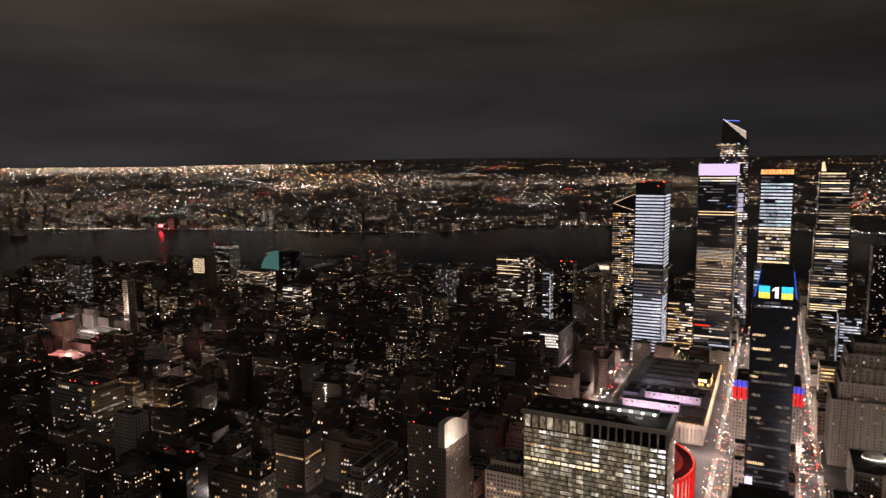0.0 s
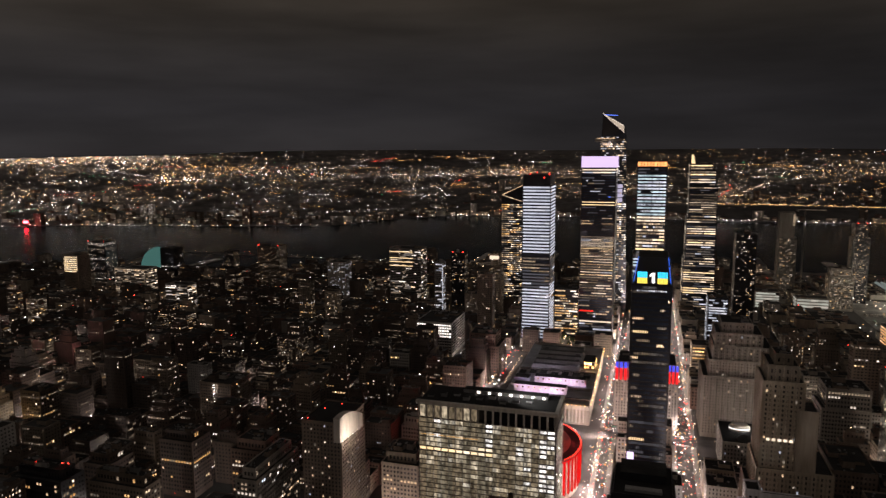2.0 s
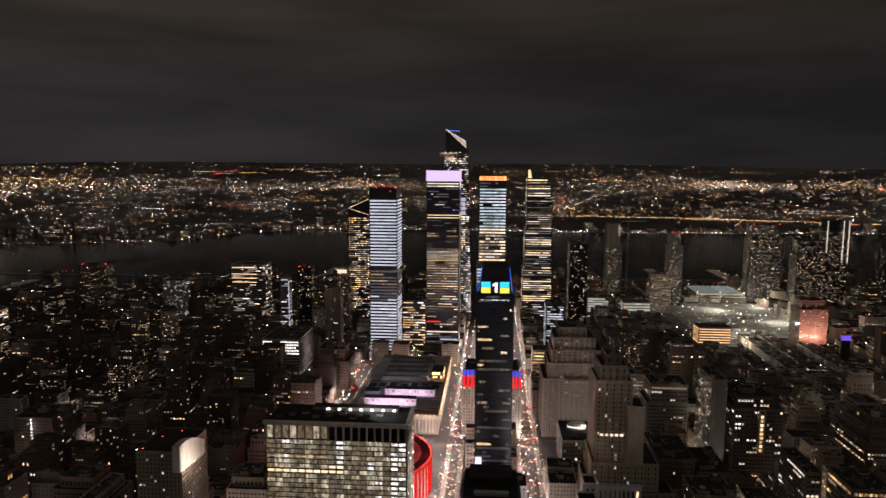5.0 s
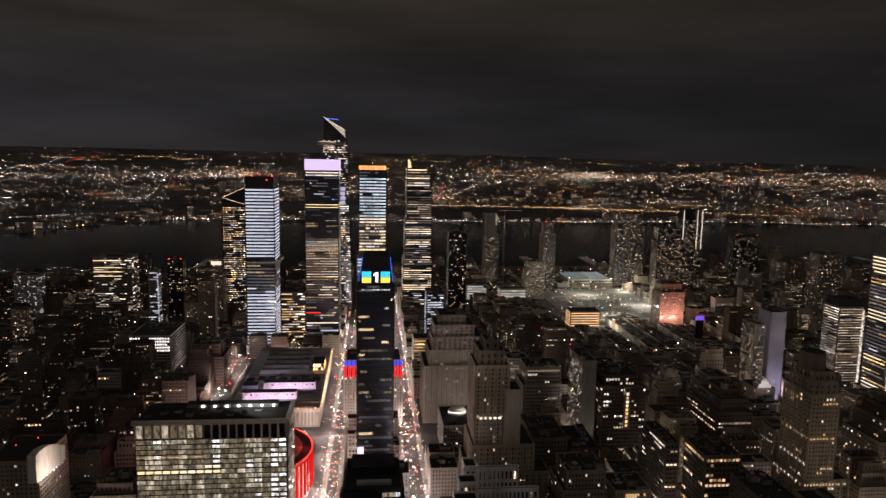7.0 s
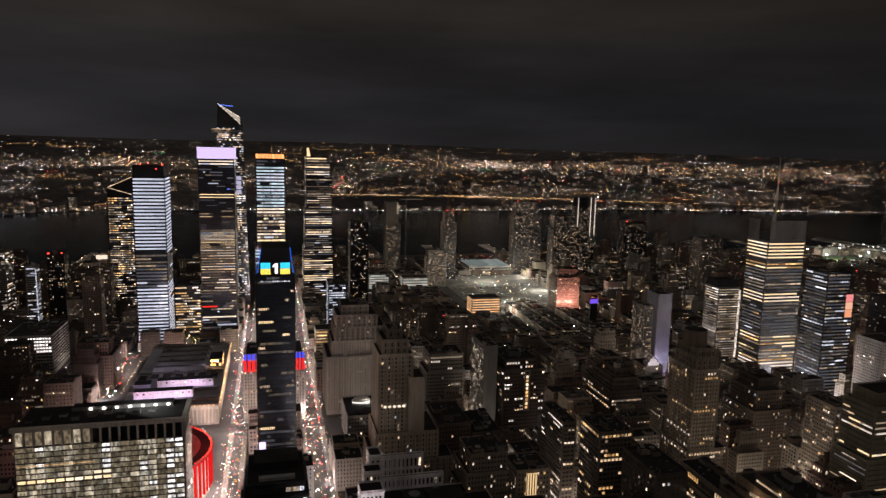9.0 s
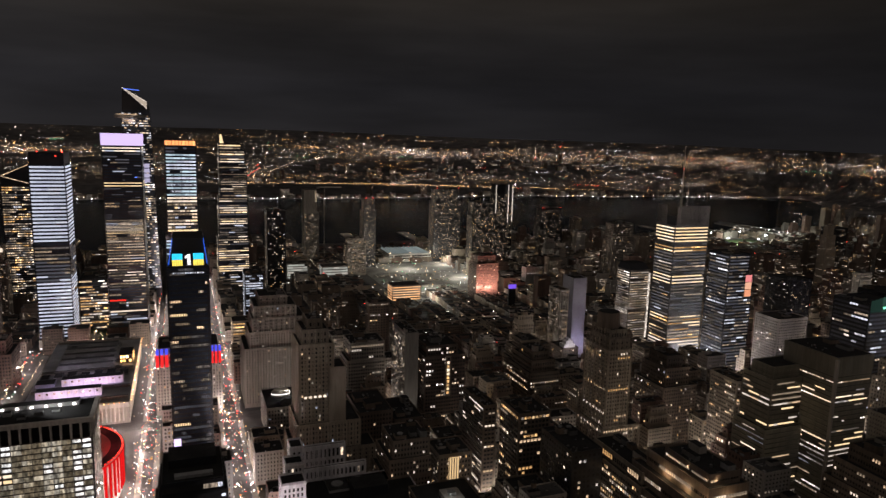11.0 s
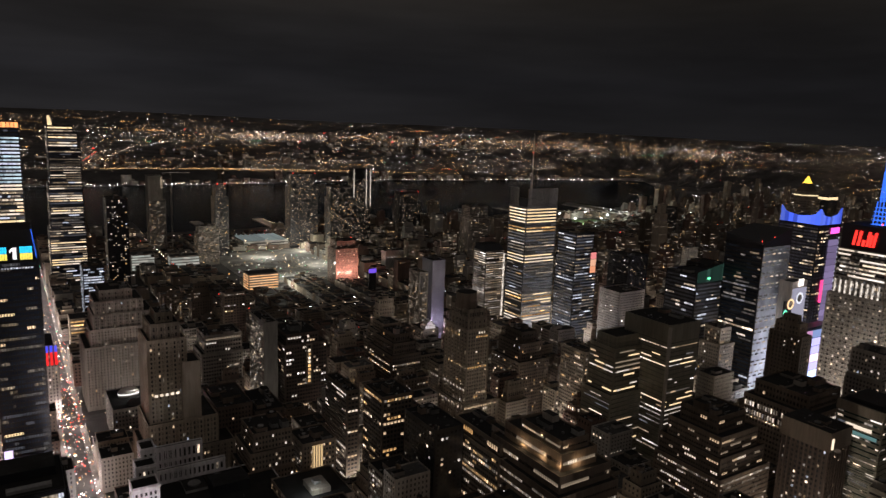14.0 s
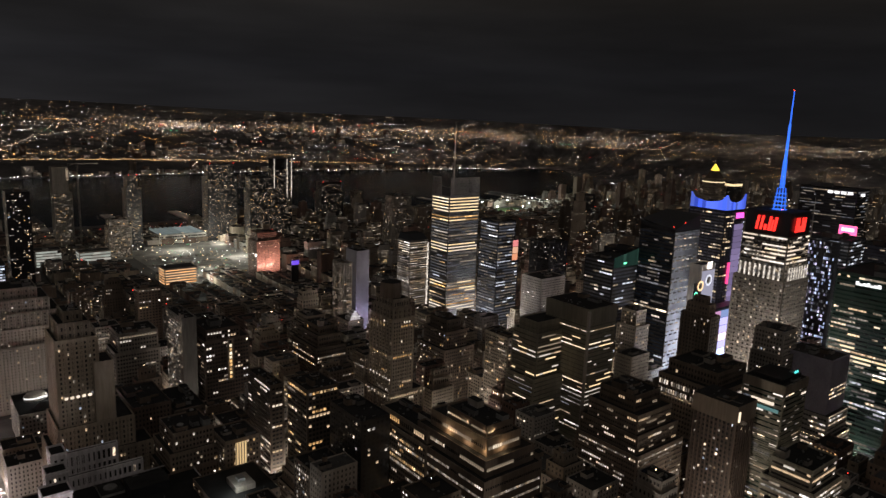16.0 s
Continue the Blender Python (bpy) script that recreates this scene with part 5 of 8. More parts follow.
part("sign_light", Mesh().box(646, 651, 473.0, 473.3, 163, 165, P_GREEN), gr, "small green sign light")
# tower with lit red sign faces and a blue mast
hx0, hx1, hy0, hy1 = 677, 728, 308, 360
ft = building("office_tower", "stone tower with red lit roof signs and a blue mast", "skyscraper", hx0, hx1, hy0, hy1, 216, M_GREY, 23, sides="ENS", split="floor", bands=4.1, band_tall=1.3, deep=0.35, piers=5.1, unlit=G_DARK, floor=4.1, bay=2.55, fw=0.6, fh=0.5, lit=0.42, run=1, floor_lit=0.03, mix=((L_SOFT, 8), (L_HAZE, 7), (L_WARM, 1.5)), roof_plant=0, tiers=((172, 0, 0, 0, 0), (216, 3, 3, 3, 3)))
part("tower_head", Mesh().box(hx0 + 4, hx1 - 4, hy0 + 4, hy1 - 4, 216.5, 240, M_DARK, M_ROOF), ft, "dark sign cube")
for k in range(7):
    z = 188.5 + k * 4.0
    part("lit_floor", lay(Mesh(), windows((hx0 + 2.5, hx1 - 2.5, hy0 + 2.5, hy1 - 2.5), z, z + 5, random.Random(900 + k), "ES", floor=4, bay=2.8, fw=0.9, fh=0.42, lit=0.75, run=7, mix=((L_LINEW, 5), (L_SOFT, 4), (L_FULL, 1)))), ft, "strip of lit windows", kind="stuff")
M_SIGNR = glow("red_sign", (1.0, 0.03, 0.02), 1.6, 0.9)
for k in range(9):
    part("light_fin", Mesh().box(hx0 - 0.9, hx0 - 0.3, hy0 + 5 + k * 5.0, hy0 + 6.6 + k * 5.0, 174, 187, L_WHITE), ft, "white lit fin")
for k in range(8):
    part("light_fin", Mesh().box(hx0 + 5 + k * 5.4, hx0 + 6.6 + k * 5.4, hy0 - 0.9, hy0 - 0.3, 174, 187, L_WHITE), ft, "white lit fin")


def red_mark(root, face, a, z, size):
    """A roof logo drawn as plain slanting strokes."""
    mesh = Mesh()
    for k, (u, w, tall) in enumerate(((0.0, 0.11, 1.0), (0.21, 0.11, 1.0), (0.40, 0.12, 0.42), (0.58, 0.11, 1.0), (0.72, 0.09, 0.8), (0.85, 0.11, 1.0))):
        u0, u1 = u * size * 1.5, (u + w) * size * 1.5
        z0 = z
        z1 = z0 + tall * size
        lean = 0.12 * size
        corners = ((u0, z0), (u1, z0), (u1 + lean * tall, z1), (u0 + lean * tall, z1))
        for d in (0.0, 0.5):
            if face == "S":
                mesh.add([(hx0 + 3.0 - d, a - p, q) for p, q in corners], [(0, 1, 2, 3)], M_SIGNR)
            else:
                mesh.add([(a + p, hy0 + 3.0 - d, q) for p, q in corners], [(0, 1, 2, 3)], M_SIGNR)
    part("roof_sign", mesh, root, "red lit roof logo")


red_mark(ft, "S", hy0 + 37, 221, 14)
red_mark(ft, "E", hx0 + 14, 221, 14)
for k, (z0, z1, r0, r1) in enumerate(((240, 262, 5.4, 3.8), (262, 290, 2.0, 1.4), (290, 325, 1.0, 0.7), (325, 356, 0.45, 0.2))):
    lattice = Mesh()
    for j in range(4):
        a = math.pi / 4 + j * math.pi / 2
        cx, cy = 704, 335
        p0, p1 = (cx + r0 * math.cos(a), cy + r0 * math.sin(a)), (cx + r1 * math.cos(a), cy + r1 * math.sin(a))
        t = min(0.35, r1)
        lattice.frustum((p0[0] - t, p0[0] + t, p0[1] - t, p0[1] + t), (p1[0] - t, p1[0] + t, p1[1] - t, p1[1] + t), z0, z1, M_EDGE)
    for j in range(int((z1 - z0) / 4)):
        f = j * 4 / (z1 - z0)
        r = r0 + (r1 - r0) * f
        lattice.box(704 - r, 704 + r, 335 - r, 335 + r, z0 + j * 4, z0 + j * 4 + 0.4, M_EDGE)
    part("mast_section", lattice, ft, "blue lit lattice mast")
part("warning_light", Mesh().points([(704, 335, 357), (704, 335, 317), (700, 330, 241)], [0.8, 0.7, 0.8], P_RED), ft, "red mast lamps")
# tower with blue fins at the head
bl = building("office_tower", "broad tower crowned by winged fins that glow blue", "skyscraper", 823, 868, 457, 508, 215, M_DARK, 24, sides="ENS", split="floor", bands=4.0, piers=6.0, deep=0.4, unlit=G_PALE, floor=4.0, bay=2.8, fw=0.8, fh=0.5, lit=0.28, run=6, floor_lit=0.12, mix=((L_WARM, 4), (L_FULL, 2), (L_SOFT, 6)), roof_plant=0)
# the blue floodlight is the fins' own glow, no lamp shines on them
M_FINBLUE = glow("blue_glow_fin", (0.06, 0.13, 1.0), 0.85, 0.35, per="object", second=(0.12, 0.20, 0.80), curve=1.2)
for face in ("S", "E"):
    n = 50 if face == "S" else 45
    v = [(0, 216.5), (n, 216.5), (n, 236), (n * 0.86, 228), (n * 0.5, 225), (n * 0.14, 228), (0, 236)]
    tops = [z for _, z in v[2:]][::-1]
    at = [u for u, _ in v[2:]][::-1]
    for k in range(9):
        ua, ub = n * k / 9 + 0.25, n * (k + 1) / 9 - 0.25
        za, zb = float(np.interp(ua, at, tops)), float(np.interp(ub, at, tops))
        pts = [(822.0, 457 + u, z) if face == "S" else (823 + u, 456.0, z) for u, z in ((ua, 216.5), (ub, 216.5), (ub, zb), (ua, za))]
        back = [(p[0] + 2.0, p[1], p[2]) if face == "S" else (p[0], p[1] + 2.0, p[2]) for p in pts]
        part("crown_fin", Mesh().add(pts + back, [(0, 1, 2, 3), (7, 6, 5, 4)] + [(q, (q + 1) % 4, 4 + (q + 1) % 4, 4 + q) for q in range(4)], M_FINBLUE), bl, "blue crown fin, floodlight drawn as its own glow")
part("tower_head", Mesh().box(828, 863, 462, 503, 215.4, 224, M_DARK, M_ROOF), bl, "dark plant house")
part("sign_panel", Mesh().box(848, 866, 455.6, 456.2, 205, 212, glow("magenta_sign", (1.0, 0.10, 0.55), 1.3, 0.9)), bl, "magenta lit sign")
part("sign_panel", Mesh().box(840, 845, 455.4, 456.2, 120, 148, glow("red_blue_sign", (0.9, 0.06, 0.22), 1.2, 0.9)), bl, "tall red lit sign")
# above the screens, the glass panels glow to stand for a violet wash
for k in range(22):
    part("glass_panel", Mesh().box(846, 866.5, 455.5, 456.2, 22 + k * 8, 29.4 + k * 8, glow("violet_glow_glass", (0.60, 0.48, 0.86), 0.34 - 0.004 * k, 0.6, per="object") if k > 4 else glow("rosy_white_screen", (1.0, 0.80, 0.97), 2.8 - 0.5 * k, 0.85)), bl, "glass panel, its violet wash drawn as own glow" if k > 4 else "bright rosy white screen")
for k in range(30):
    part("corner_lamp", Mesh().box(866.8, 867.6, 455.4, 456.0, 24 + k * 6, 26.5 + k * 6, L_OFFICE), bl, "small white corner lamp")
# pyramid-topped tower far behind
wp = building("office_tower", "brick tower with a glowing golden pyramid on a lit drum", "skyscraper", 1340, 1396, 772, 815, 196, M_TAN, 25, sides="ENS", split="joined", floor=4.0, bay=3.0, fw=0.4, fh=0.5, lit=0.15, mix=HOME, roof_plant=0, tiers=((176, 0, 0, 0, 0), (196, 5, 5, 4, 4)))
part("drum", Mesh().drum(1366, 792, 22, 196, 212, M_TAN, 16), wp, "dark drum below the pyramid")
part("light_ring", Mesh().drum(1366, 792, 22.6, 204, 206, glow("ring_lamp", (1.0, 0.80, 0.45), 0.8, 0.8), 16), wp, "pale lit ring")
part("pyramid_roof", Mesh().drum(1366, 792, 19, 212, 228, M_BROWN, 4, r1=9), wp, "dark pyramid roof")
part("pyramid_lantern", Mesh().drum(1366, 792, 9, 228, 243, glow("golden_lantern", (1.0, 0.62, 0.06), 1.5, 0.9), 4, r1=0.1), wp, "golden glowing peak")
# dark tower with a white sign at the head
mt = building("office_tower", "dark green glass tower with bright floor strips and a white sign", "skyscraper", 700, 780, 211, 271, 190, M_GREENM, 26, sides="ENS", split="floor", bands=4.0, band_tall=1.5, deep=0.3, unlit=G_GREEN, zone=zone_green, floor=4.0, bay=2.6, fw=0.86, fh=0.5, lit=0.34, run=6, floor_lit=0.12, mix=((L_WARM, 4), (L_SOFT, 6), (L_WHITE, 3)), tiers=((176, 0, 0, 0, 0), (190, 0, 0, 0, 0)), roof_plant=3)
bars = Mesh()
for k in range(7):
    bars.box(699.0, 699.6, 232 + k * 3.1, 234.6 + k * 3.1, 180.5, 184.0 - (k % 3) * 0.8, M_SIGNW)
part("sign_bars", bars, mt, "white lit sign bars")
building("glass_tower", "blue-white gleaming glass tower beyond the square", "skyscraper", 846, 890, 318, 366, 198, G_MIRROR, 27, sides="ENS", split="floor", bands=4.0, deep=0.3, unlit=G_PALE, floor=4.0, bay=2.6, fw=0.85, fh=0.55, lit=0.5, run=3, mix=((L_COOL, 2), (L_OFFICE, 4), (L_HAZE, 5), (L_VEIL, 4)))
# added wall of glowing panels for the billboard light on the tower's glass
bw = thing("lit_screen_wall", "tall wall of glowing panels standing in for reflected billboard light", "screen wall")
part("frame", Mesh().box(836, 844, 327, 369, 0, 196, M_DARK), bw)
L_SKYB = glow("pale_blue_reflected_glow", (0.52, 0.68, 1.0), 0.9, 0.15, second=(0.80, 0.70, 1.0), curve=1.8)
for k in range(44):
    z = 10 + k * 4.2
    part("panel_row", lay(Mesh(), windows((835.6, 845, 327, 369), z, z + 5, random.Random(610 + k), "S", floor=4, bay=1.9, fw=0.78, fh=0.72, lit=0.75 if k < 18 else 0.42, mix=((L_SKYB, 6), (L_VEIL, 4), (L_COOL, 1)))), bw, "row of pale blue panels glowing for reflected light", kind="stuff")
part("mast", Mesh().drum(840, 359, 0.9, 196, 243, M_PALE, 8, r1=0.4), bw, "thin pale mast")
pk = thing("roof_sign", "pink and white lit sign board standing on a roof", "sign")
part("board", Mesh().box(900, 901, 333, 353, 197, 209, glow("pink_board", (1.0, 0.12, 0.30), 1.4, 0.9)), pk)
part("frame", Mesh().box(901, 903, 333, 353, 180, 209, M_DARK), pk)
part("lettering", Mesh().box(899.6, 900, 336, 350, 202, 206, M_SIGNW), pk, "white lettering bar")
for x0, x1, y0, y1, h, seed, label in ((1072, 1112, 402, 482, 238, 150, "dark tower with warm floor strips and a white roof sign"), (958, 1000, 318, 352, 180, 151, "tower with golden floor strips"), (1610, 1650, 880, 915, 185, 152, "far tower with a lit top"), (1430, 1475, 1190, 1225, 128, 153, "broad dark apartment slab with many small lights"), (655, 700, 604, 640, 116, 154, "apartment tower scattered with white star lights"), (760, 800, 690, 730, 140, 155, "dark curved tower beside the glass towers"), (900, 945, 660, 700, 122, 156, "dark slab with dotted windows")):
    lit_kind = seed < 152
    tb = building("office_tower" if lit_kind else "apartment_tower", label, "tower", x0, x1, y0, y1, h, M_DARK if seed != 154 else M_GREY, seed, sides="ENS", split="joined", floor=4.0 if lit_kind else 3.3, bay=2.8, fw=0.9 if lit_kind else 0.45, fh=0.4, lit=0.3 if lit_kind else 0.14, run=6 if lit_kind else 1, floor_lit=0.25 if lit_kind else 0.0, mix=((L_FAR, 6), (L_SOFT, 2), (L_HAZE, 6)) if lit_kind else FAINT, roof_plant=2)
    if seed == 150:
        for k in range(4):
            part("sign_bar", Mesh().box(x0 - 0.8, x0 - 0.3, y0 + 6 + k * 9, y0 + 13 + k * 9, h - 7, h - 3, M_SIGNW), tb, "white lit sign bar")
        part("sign_bar", Mesh().box(x0 + 12, x0 + 24, y0 - 0.8, y0 - 0.3, h - 9, h - 5, M_SIGNW), tb, "white lit sign bar")
    if seed == 154:
        part("star_light", Mesh().points([(x0 - 0.6 if k % 2 else x0 + 6 + 5 * (k % 7), y0 + 6 + (k * 11) % 26 if k % 2 else y0 - 0.6, 40 + (k * 17) % 66) for k in range(16)], [0.7] * 16, P_WHITE), tb, "white star lights", kind="stuff")
    if seed == 152:
        part("light_ring", Mesh().box(x0 - 0.5, x1 + 0.5, y0 - 0.5, y1, h - 8, h - 2, L_FULL), tb, "warm lit top floors")
# bright billboards of the square
sq = thing("billboard_tower", "stack of pink, white and blue billboards above a square", "billboard")
sqrng = random.Random(77)
for k in range(36):
    row, col = k // 3, k % 3
    c = sqrng.choice(((1.0, 0.50, 0.86), (0.90, 0.92, 1.0), (1.0, 0.84, 0.96), (0.52, 0.50, 1.0), (1.0, 0.74, 0.92), (0.40, 0.56, 1.0)))
    power = (2.4 if row in (4, 5, 6) else 1.1) * sqrng.uniform(0.35, 1.0)
    part("screen", Mesh().box(715 + col * 17.4, 731 + col * 17.4, 398.0, 399.0, 5 + row * 9.2, 13.2 + row * 9.2, glow("billboard", c, power, 0.9)), sq, "glowing billboard")
part("frame", Mesh().box(714, 768, 399.2, 412, 0, 118, M_DARK), sq)
st = thing("sign_tower", "pale narrow building carrying round lit signs", "sign tower")
part("wall", Mesh().block(707, 734, 413, 428, 0, 166, M_PALE, M_ROOF), st)
# the face glows by itself in place of light on the grey wall
part("lit_face", Mesh().box(708, 733, 412.2, 412.8, 112, 160, glow("pale_lilac_glow", (0.70, 0.70, 0.86), 0.34, 0.8)), st, "grey face given a pale lilac glow of its own")
part("top_screen", Mesh().box(716, 725, 411.4, 412.0, 162, 170, glow("warm_white_screen", (1.0, 0.90, 0.80), 1.2, 0.9)), st, "small white screen")
M_RINGW, M_RINGA = glow("white_ring", (0.86, 0.90, 1.0), 0.75, 0.8), glow("amber_ring", (1.0, 0.66, 0.34), 1.1, 0.8)


def sign_ring(x, y, z, r, material, hub):
    """An upright ring of light with a pale hub, facing east."""
    a = [2 * math.pi * k / 20 for k in range(20)]
    verts = [(x + q * math.cos(t), y, z + q * math.sin(t)) for q in (r, r * 0.66) for t in a]
    ring = Mesh().add(verts, [(k, (k + 1) % 20, 20 + (k + 1) % 20, 20 + k) for k in range(20)], material)
    ring.add([(p[0], y + 0.4, p[2]) for p in verts[:20]], [tuple(range(20))], hub)
    part("sign_ring", ring, st, "round lit sign")


sign_ring(704.5, 411.0, 144, 6.0, M_RINGA, M_PALE)
sign_ring(720, 411.0, 149, 6.5, M_RINGW, M_PALE)
sign_ring(695.5, 410.4, 135, 3.6, glow("green_ring", (0.15, 1.0, 0.5), 1.6, 0.9), M_DARK)
part("sign_bracket", Mesh().box(694, 708, 411.6, 413, 131, 148, M_DARK), st, "dark bracket of a sign")
building("office_tower", "slim brown brick tower with rounded shoulders", "office tower", 573, 588, 321, 351, 160, M_BROWN, 28, sides="ENS", split="single", limit=60, floor=3.6, bay=2.8, fw=0.4, fh=0.5, lit=0.06, mix=HOME, piers=3.2, tiers=((150, 0, 0, 0, 0), (160, 2, 2, 4, 4), (166, 4, 4, 9, 9)), roof_plant=0)
building("office_tower", "grey stone tower with rows of small windows", "office tower", 591, 616, 263, 289, 149, M_GREY, 29, sides="ENS", split="single", limit=100, floor=3.6, bay=2.6, fw=0.45, fh=0.5, lit=0.15, mix=OFFICE, tiers=((128, -4, -6, -3, 0), (149, 0, 0, 0, 0)))
ub = building("office_block", "windowless blue-grey ribbed slab above terraces with lit bands", "office building", 606, 640, 228, 269, 131, M_BLUEWALL, 30, sides="ENS", piers=1.6, deep=0.4, floor=20, bay=30, fw=0.05, fh=0.02, lit=0.0)
for z0, z1, out in ((0, 66, 9), (66, 84, 5)):
    b4 = (606 - out, 640, 228 - out, 269)
    part("terrace", Mesh().block(*b4, z0, z1, M_CONC, M_ROOF, 0.9), ub, "pale stepped terrace")
    part("glazing", lay(Mesh(), windows(b4, max(z0, 20), z1, random.Random(int(z1)), "ES", floor=4.0, bay=2.4, fw=0.8, fh=0.4, lit=0.35, run=5, floor_lit=0.35, mix=((L_WARM, 4), (L_WHITE, 3), (L_SOFT, 3)))), ub, kind="stuff")
part("ledge_lamps", Mesh().points([(598 + k * 3.2, 218.6, 66.6) for k in range(13)] + [(596.6, 220 + k * 3.2, 66.6) for k in range(15)] + [(602 + k * 4, 222.6, 85) for k in range(9)], [0.32] * 37, P_WARM), ub, "string of warm ledge lamps", kind="stuff")
for z in (96, 100, 104):
    part("lit_band", lay(Mesh(), windows((606, 640, 227.6, 269), z, z + 4, random.Random(z), "E", floor=4, bay=2.2, fw=0.8, fh=0.5, lit=0.8, mix=((L_WARM, 3), (L_FULL, 2)))), ub, kind="stuff")
building("office_tower", "tan brick tower with a narrow top and warm side windows", "office tower", 630, 654, 438, 464, 117, M_TAN, 31, sides="ENS", split="single", limit=60, floor=3.6, bay=2.7, fw=0.4, fh=0.5, lit=0.2, mix=HOME, tiers=((60, -6, -6, -6, 0), (100, 0, 0, 0, 0), (117, 3, 3, 3, 3)))
lf = building("office_block", "large flat-topped block with ribbon windows and a pale corner pier", "office building", 471, 509, 376, 426, 158.5, M_SMOKE, 32, sides="ENS", split="single", limit=240, unlit=G_SMOKE, floor=4.0, bay=2.2, fw=0.92, fh=0.34, lit=0.10, run=8, floor_lit=0.34, mix=RIBBON + ((L_HAZE, 3),), bands=4.0, band_tall=2.35, deep=0.25, roof_plant=2)
part("corner_pier", Mesh().box(469.4, 471.6, 374.4, 376.6, 20, 158, M_PALE), lf, "pale upright corner pier")
part("blind_top", Mesh().box(470.6, 509.4, 375.6, 426.4, 147, 159.4, M_SMOKE, M_ROOF), lf, "windowless top storeys")
building("office_block", "stepped office block with lit ribbon windows on every few floors", "office building", 439, 481, 405, 436, 143, M_SMOKE, 33, sides="ENS", split="single", limit=240, unlit=G_SMOKE, floor=4.0, bay=2.2, fw=0.92, fh=0.34, lit=0.14, run=8, floor_lit=0.36, mix=RIBBON + ((L_HAZE, 2),), bands=4.0, band_tall=2.35, deep=0.25,
         tiers=((94, -6, -3, -4, 0), (134, 0, 0, 0, 0), (143, 4, 4, 4, 4)), roof_plant=0)
nv = building("office_tower", "ornate tan tower with an octagonal dark crown", "office tower", 347, 386, 498, 540, 154, M_TAN, 34, sides="ENS", split="single", limit=180, floor=3.6, bay=2.5, fw=0.4, fh=0.52, lit=0.06, run=4, floor_lit=0.14, mix=((L_WARM, 6), (L_AMBER, 3), (L_LINEW, 3)), piers=5.0, deep=0.5, roof_plant=0,
              tiers=((66, 0, 0, 0, 0), (136, 3, 12, 2, 3), (146, 5, 14, 4, 6), (154, 6, 15, 6, 8)))
part("crown", Mesh().drum(360.5, 519, 10.5, 154, 168, M_BROWN, 8, r1=9.8, top=M_ROOF), nv, "octagonal dark crown")
building("office_tower", "stepped brown tower with narrow setbacks", "office tower", 462, 500, 560, 606, 100, M_BROWN, 35, sides="ENS", split="single", limit=60, floor=3.6, bay=2.8, fw=0.4, fh=0.5, lit=0.09, mix=HOME, tiers=((70, -4, 0, -4, 0), (88, 2, 6, 2, 4), (100, 6, 12, 6, 10)))
building("office_building", "tan brick block with warm lit upper floors", "office building", 485, 502, 487, 522, 99, M_TAN, 36, sides="ENS", split="single", limit=80, floor=3.6, bay=2.6, fw=0.5, fh=0.5, lit=0.25, run=3, mix=GOLD)
# roofs close below
building("office_block", "brick loft block with rows of warm lit windows", "loft building", 237, 249, 511, 557, 95, M_BROWN, 37, sides="ENS", split="single", limit=120, floor=3.7, bay=2.6, fw=0.7, fh=0.45, lit=0.16, run=6, floor_lit=0.22, mix=((L_LINEW, 4), (L_WARM, 3), (L_SOFT, 2)))
building("office_block", "brick loft block with large warm lit windows", "loft building", 246, 274, 464, 498, 105, M_BROWN, 38, sides="ENS", split="single", limit=110, floor=3.8, bay=3.0, fw=0.7, fh=0.55, lit=0.16, run=4, floor_lit=0.06, mix=GOLD)
building("office_block", "black-walled loft block with few lit windows", "loft building", 257, 282, 402, 447, 100, M_DARK, 39, sides="ENS", split="single", limit=40, floor=3.8, bay=3.4, fw=0.5, fh=0.5, lit=0.06, mix=OFFICE)
building("office_block", "brown brick block with long rows of lit windows", "loft building", 285, 312, 361, 428, 98, M_TAN, 40, sides="ENS", split="single", limit=150, floor=3.8, bay=2.5, fw=0.6, fh=0.55, lit=0.22, run=5, floor_lit=0.16, mix=GOLD, tiers=((90, 0, 0, 0, 0), (98, 4, 2, 4, 4)))
building("office_block", "stepped block with terraces lit gold beneath each ledge", "loft building", 291, 336, 306, 380, 118, M_BROWN, 41, sides="ENS", split="single", limit=240, floor=6.6, bay=2.0, fw=0.70, fh=0.25, lit=0.45, run=8, floor_lit=0.6, mix=((L_WARM, 5), (L_LINEW, 2), (L_SOFT, 6)), roof_plant=3,
              tiers=((90, -5, -3, -5, 0), (101, 0, 0, 0, 0), (112, 6, 8, 6, 8), (119, 9, 12, 10, 22)))
for x, y, z in ((295, 312, 105), (295, 330, 105), (295, 350, 105), (310, 309, 105), (300, 318, 116), (306, 316, 116), (300, 336, 116)):
    lamp_point("terrace_light", (x, y, z), 750, (1.0, 0.70, 0.38), 0.4)
building("office_block", "stepped brown loft block with many small lit windows", "loft building", 436, 485, 294, 346, 112, M_BROWN, 42, sides="ENS", split="single", limit=280, floor=3.8, bay=2.1, fw=0.55, fh=0.42, lit=0.26, run=5, floor_lit=0.08, mix=((L_LINEW, 3), (L_WARM, 3), (L_SOFT, 8)), roof_plant=7, tiers=((72, -8, -4, -8, 0), (86, -4, 0, -4, 0), (100, 0, 4, 0, 4), (112, 6, 10, 8, 10)))
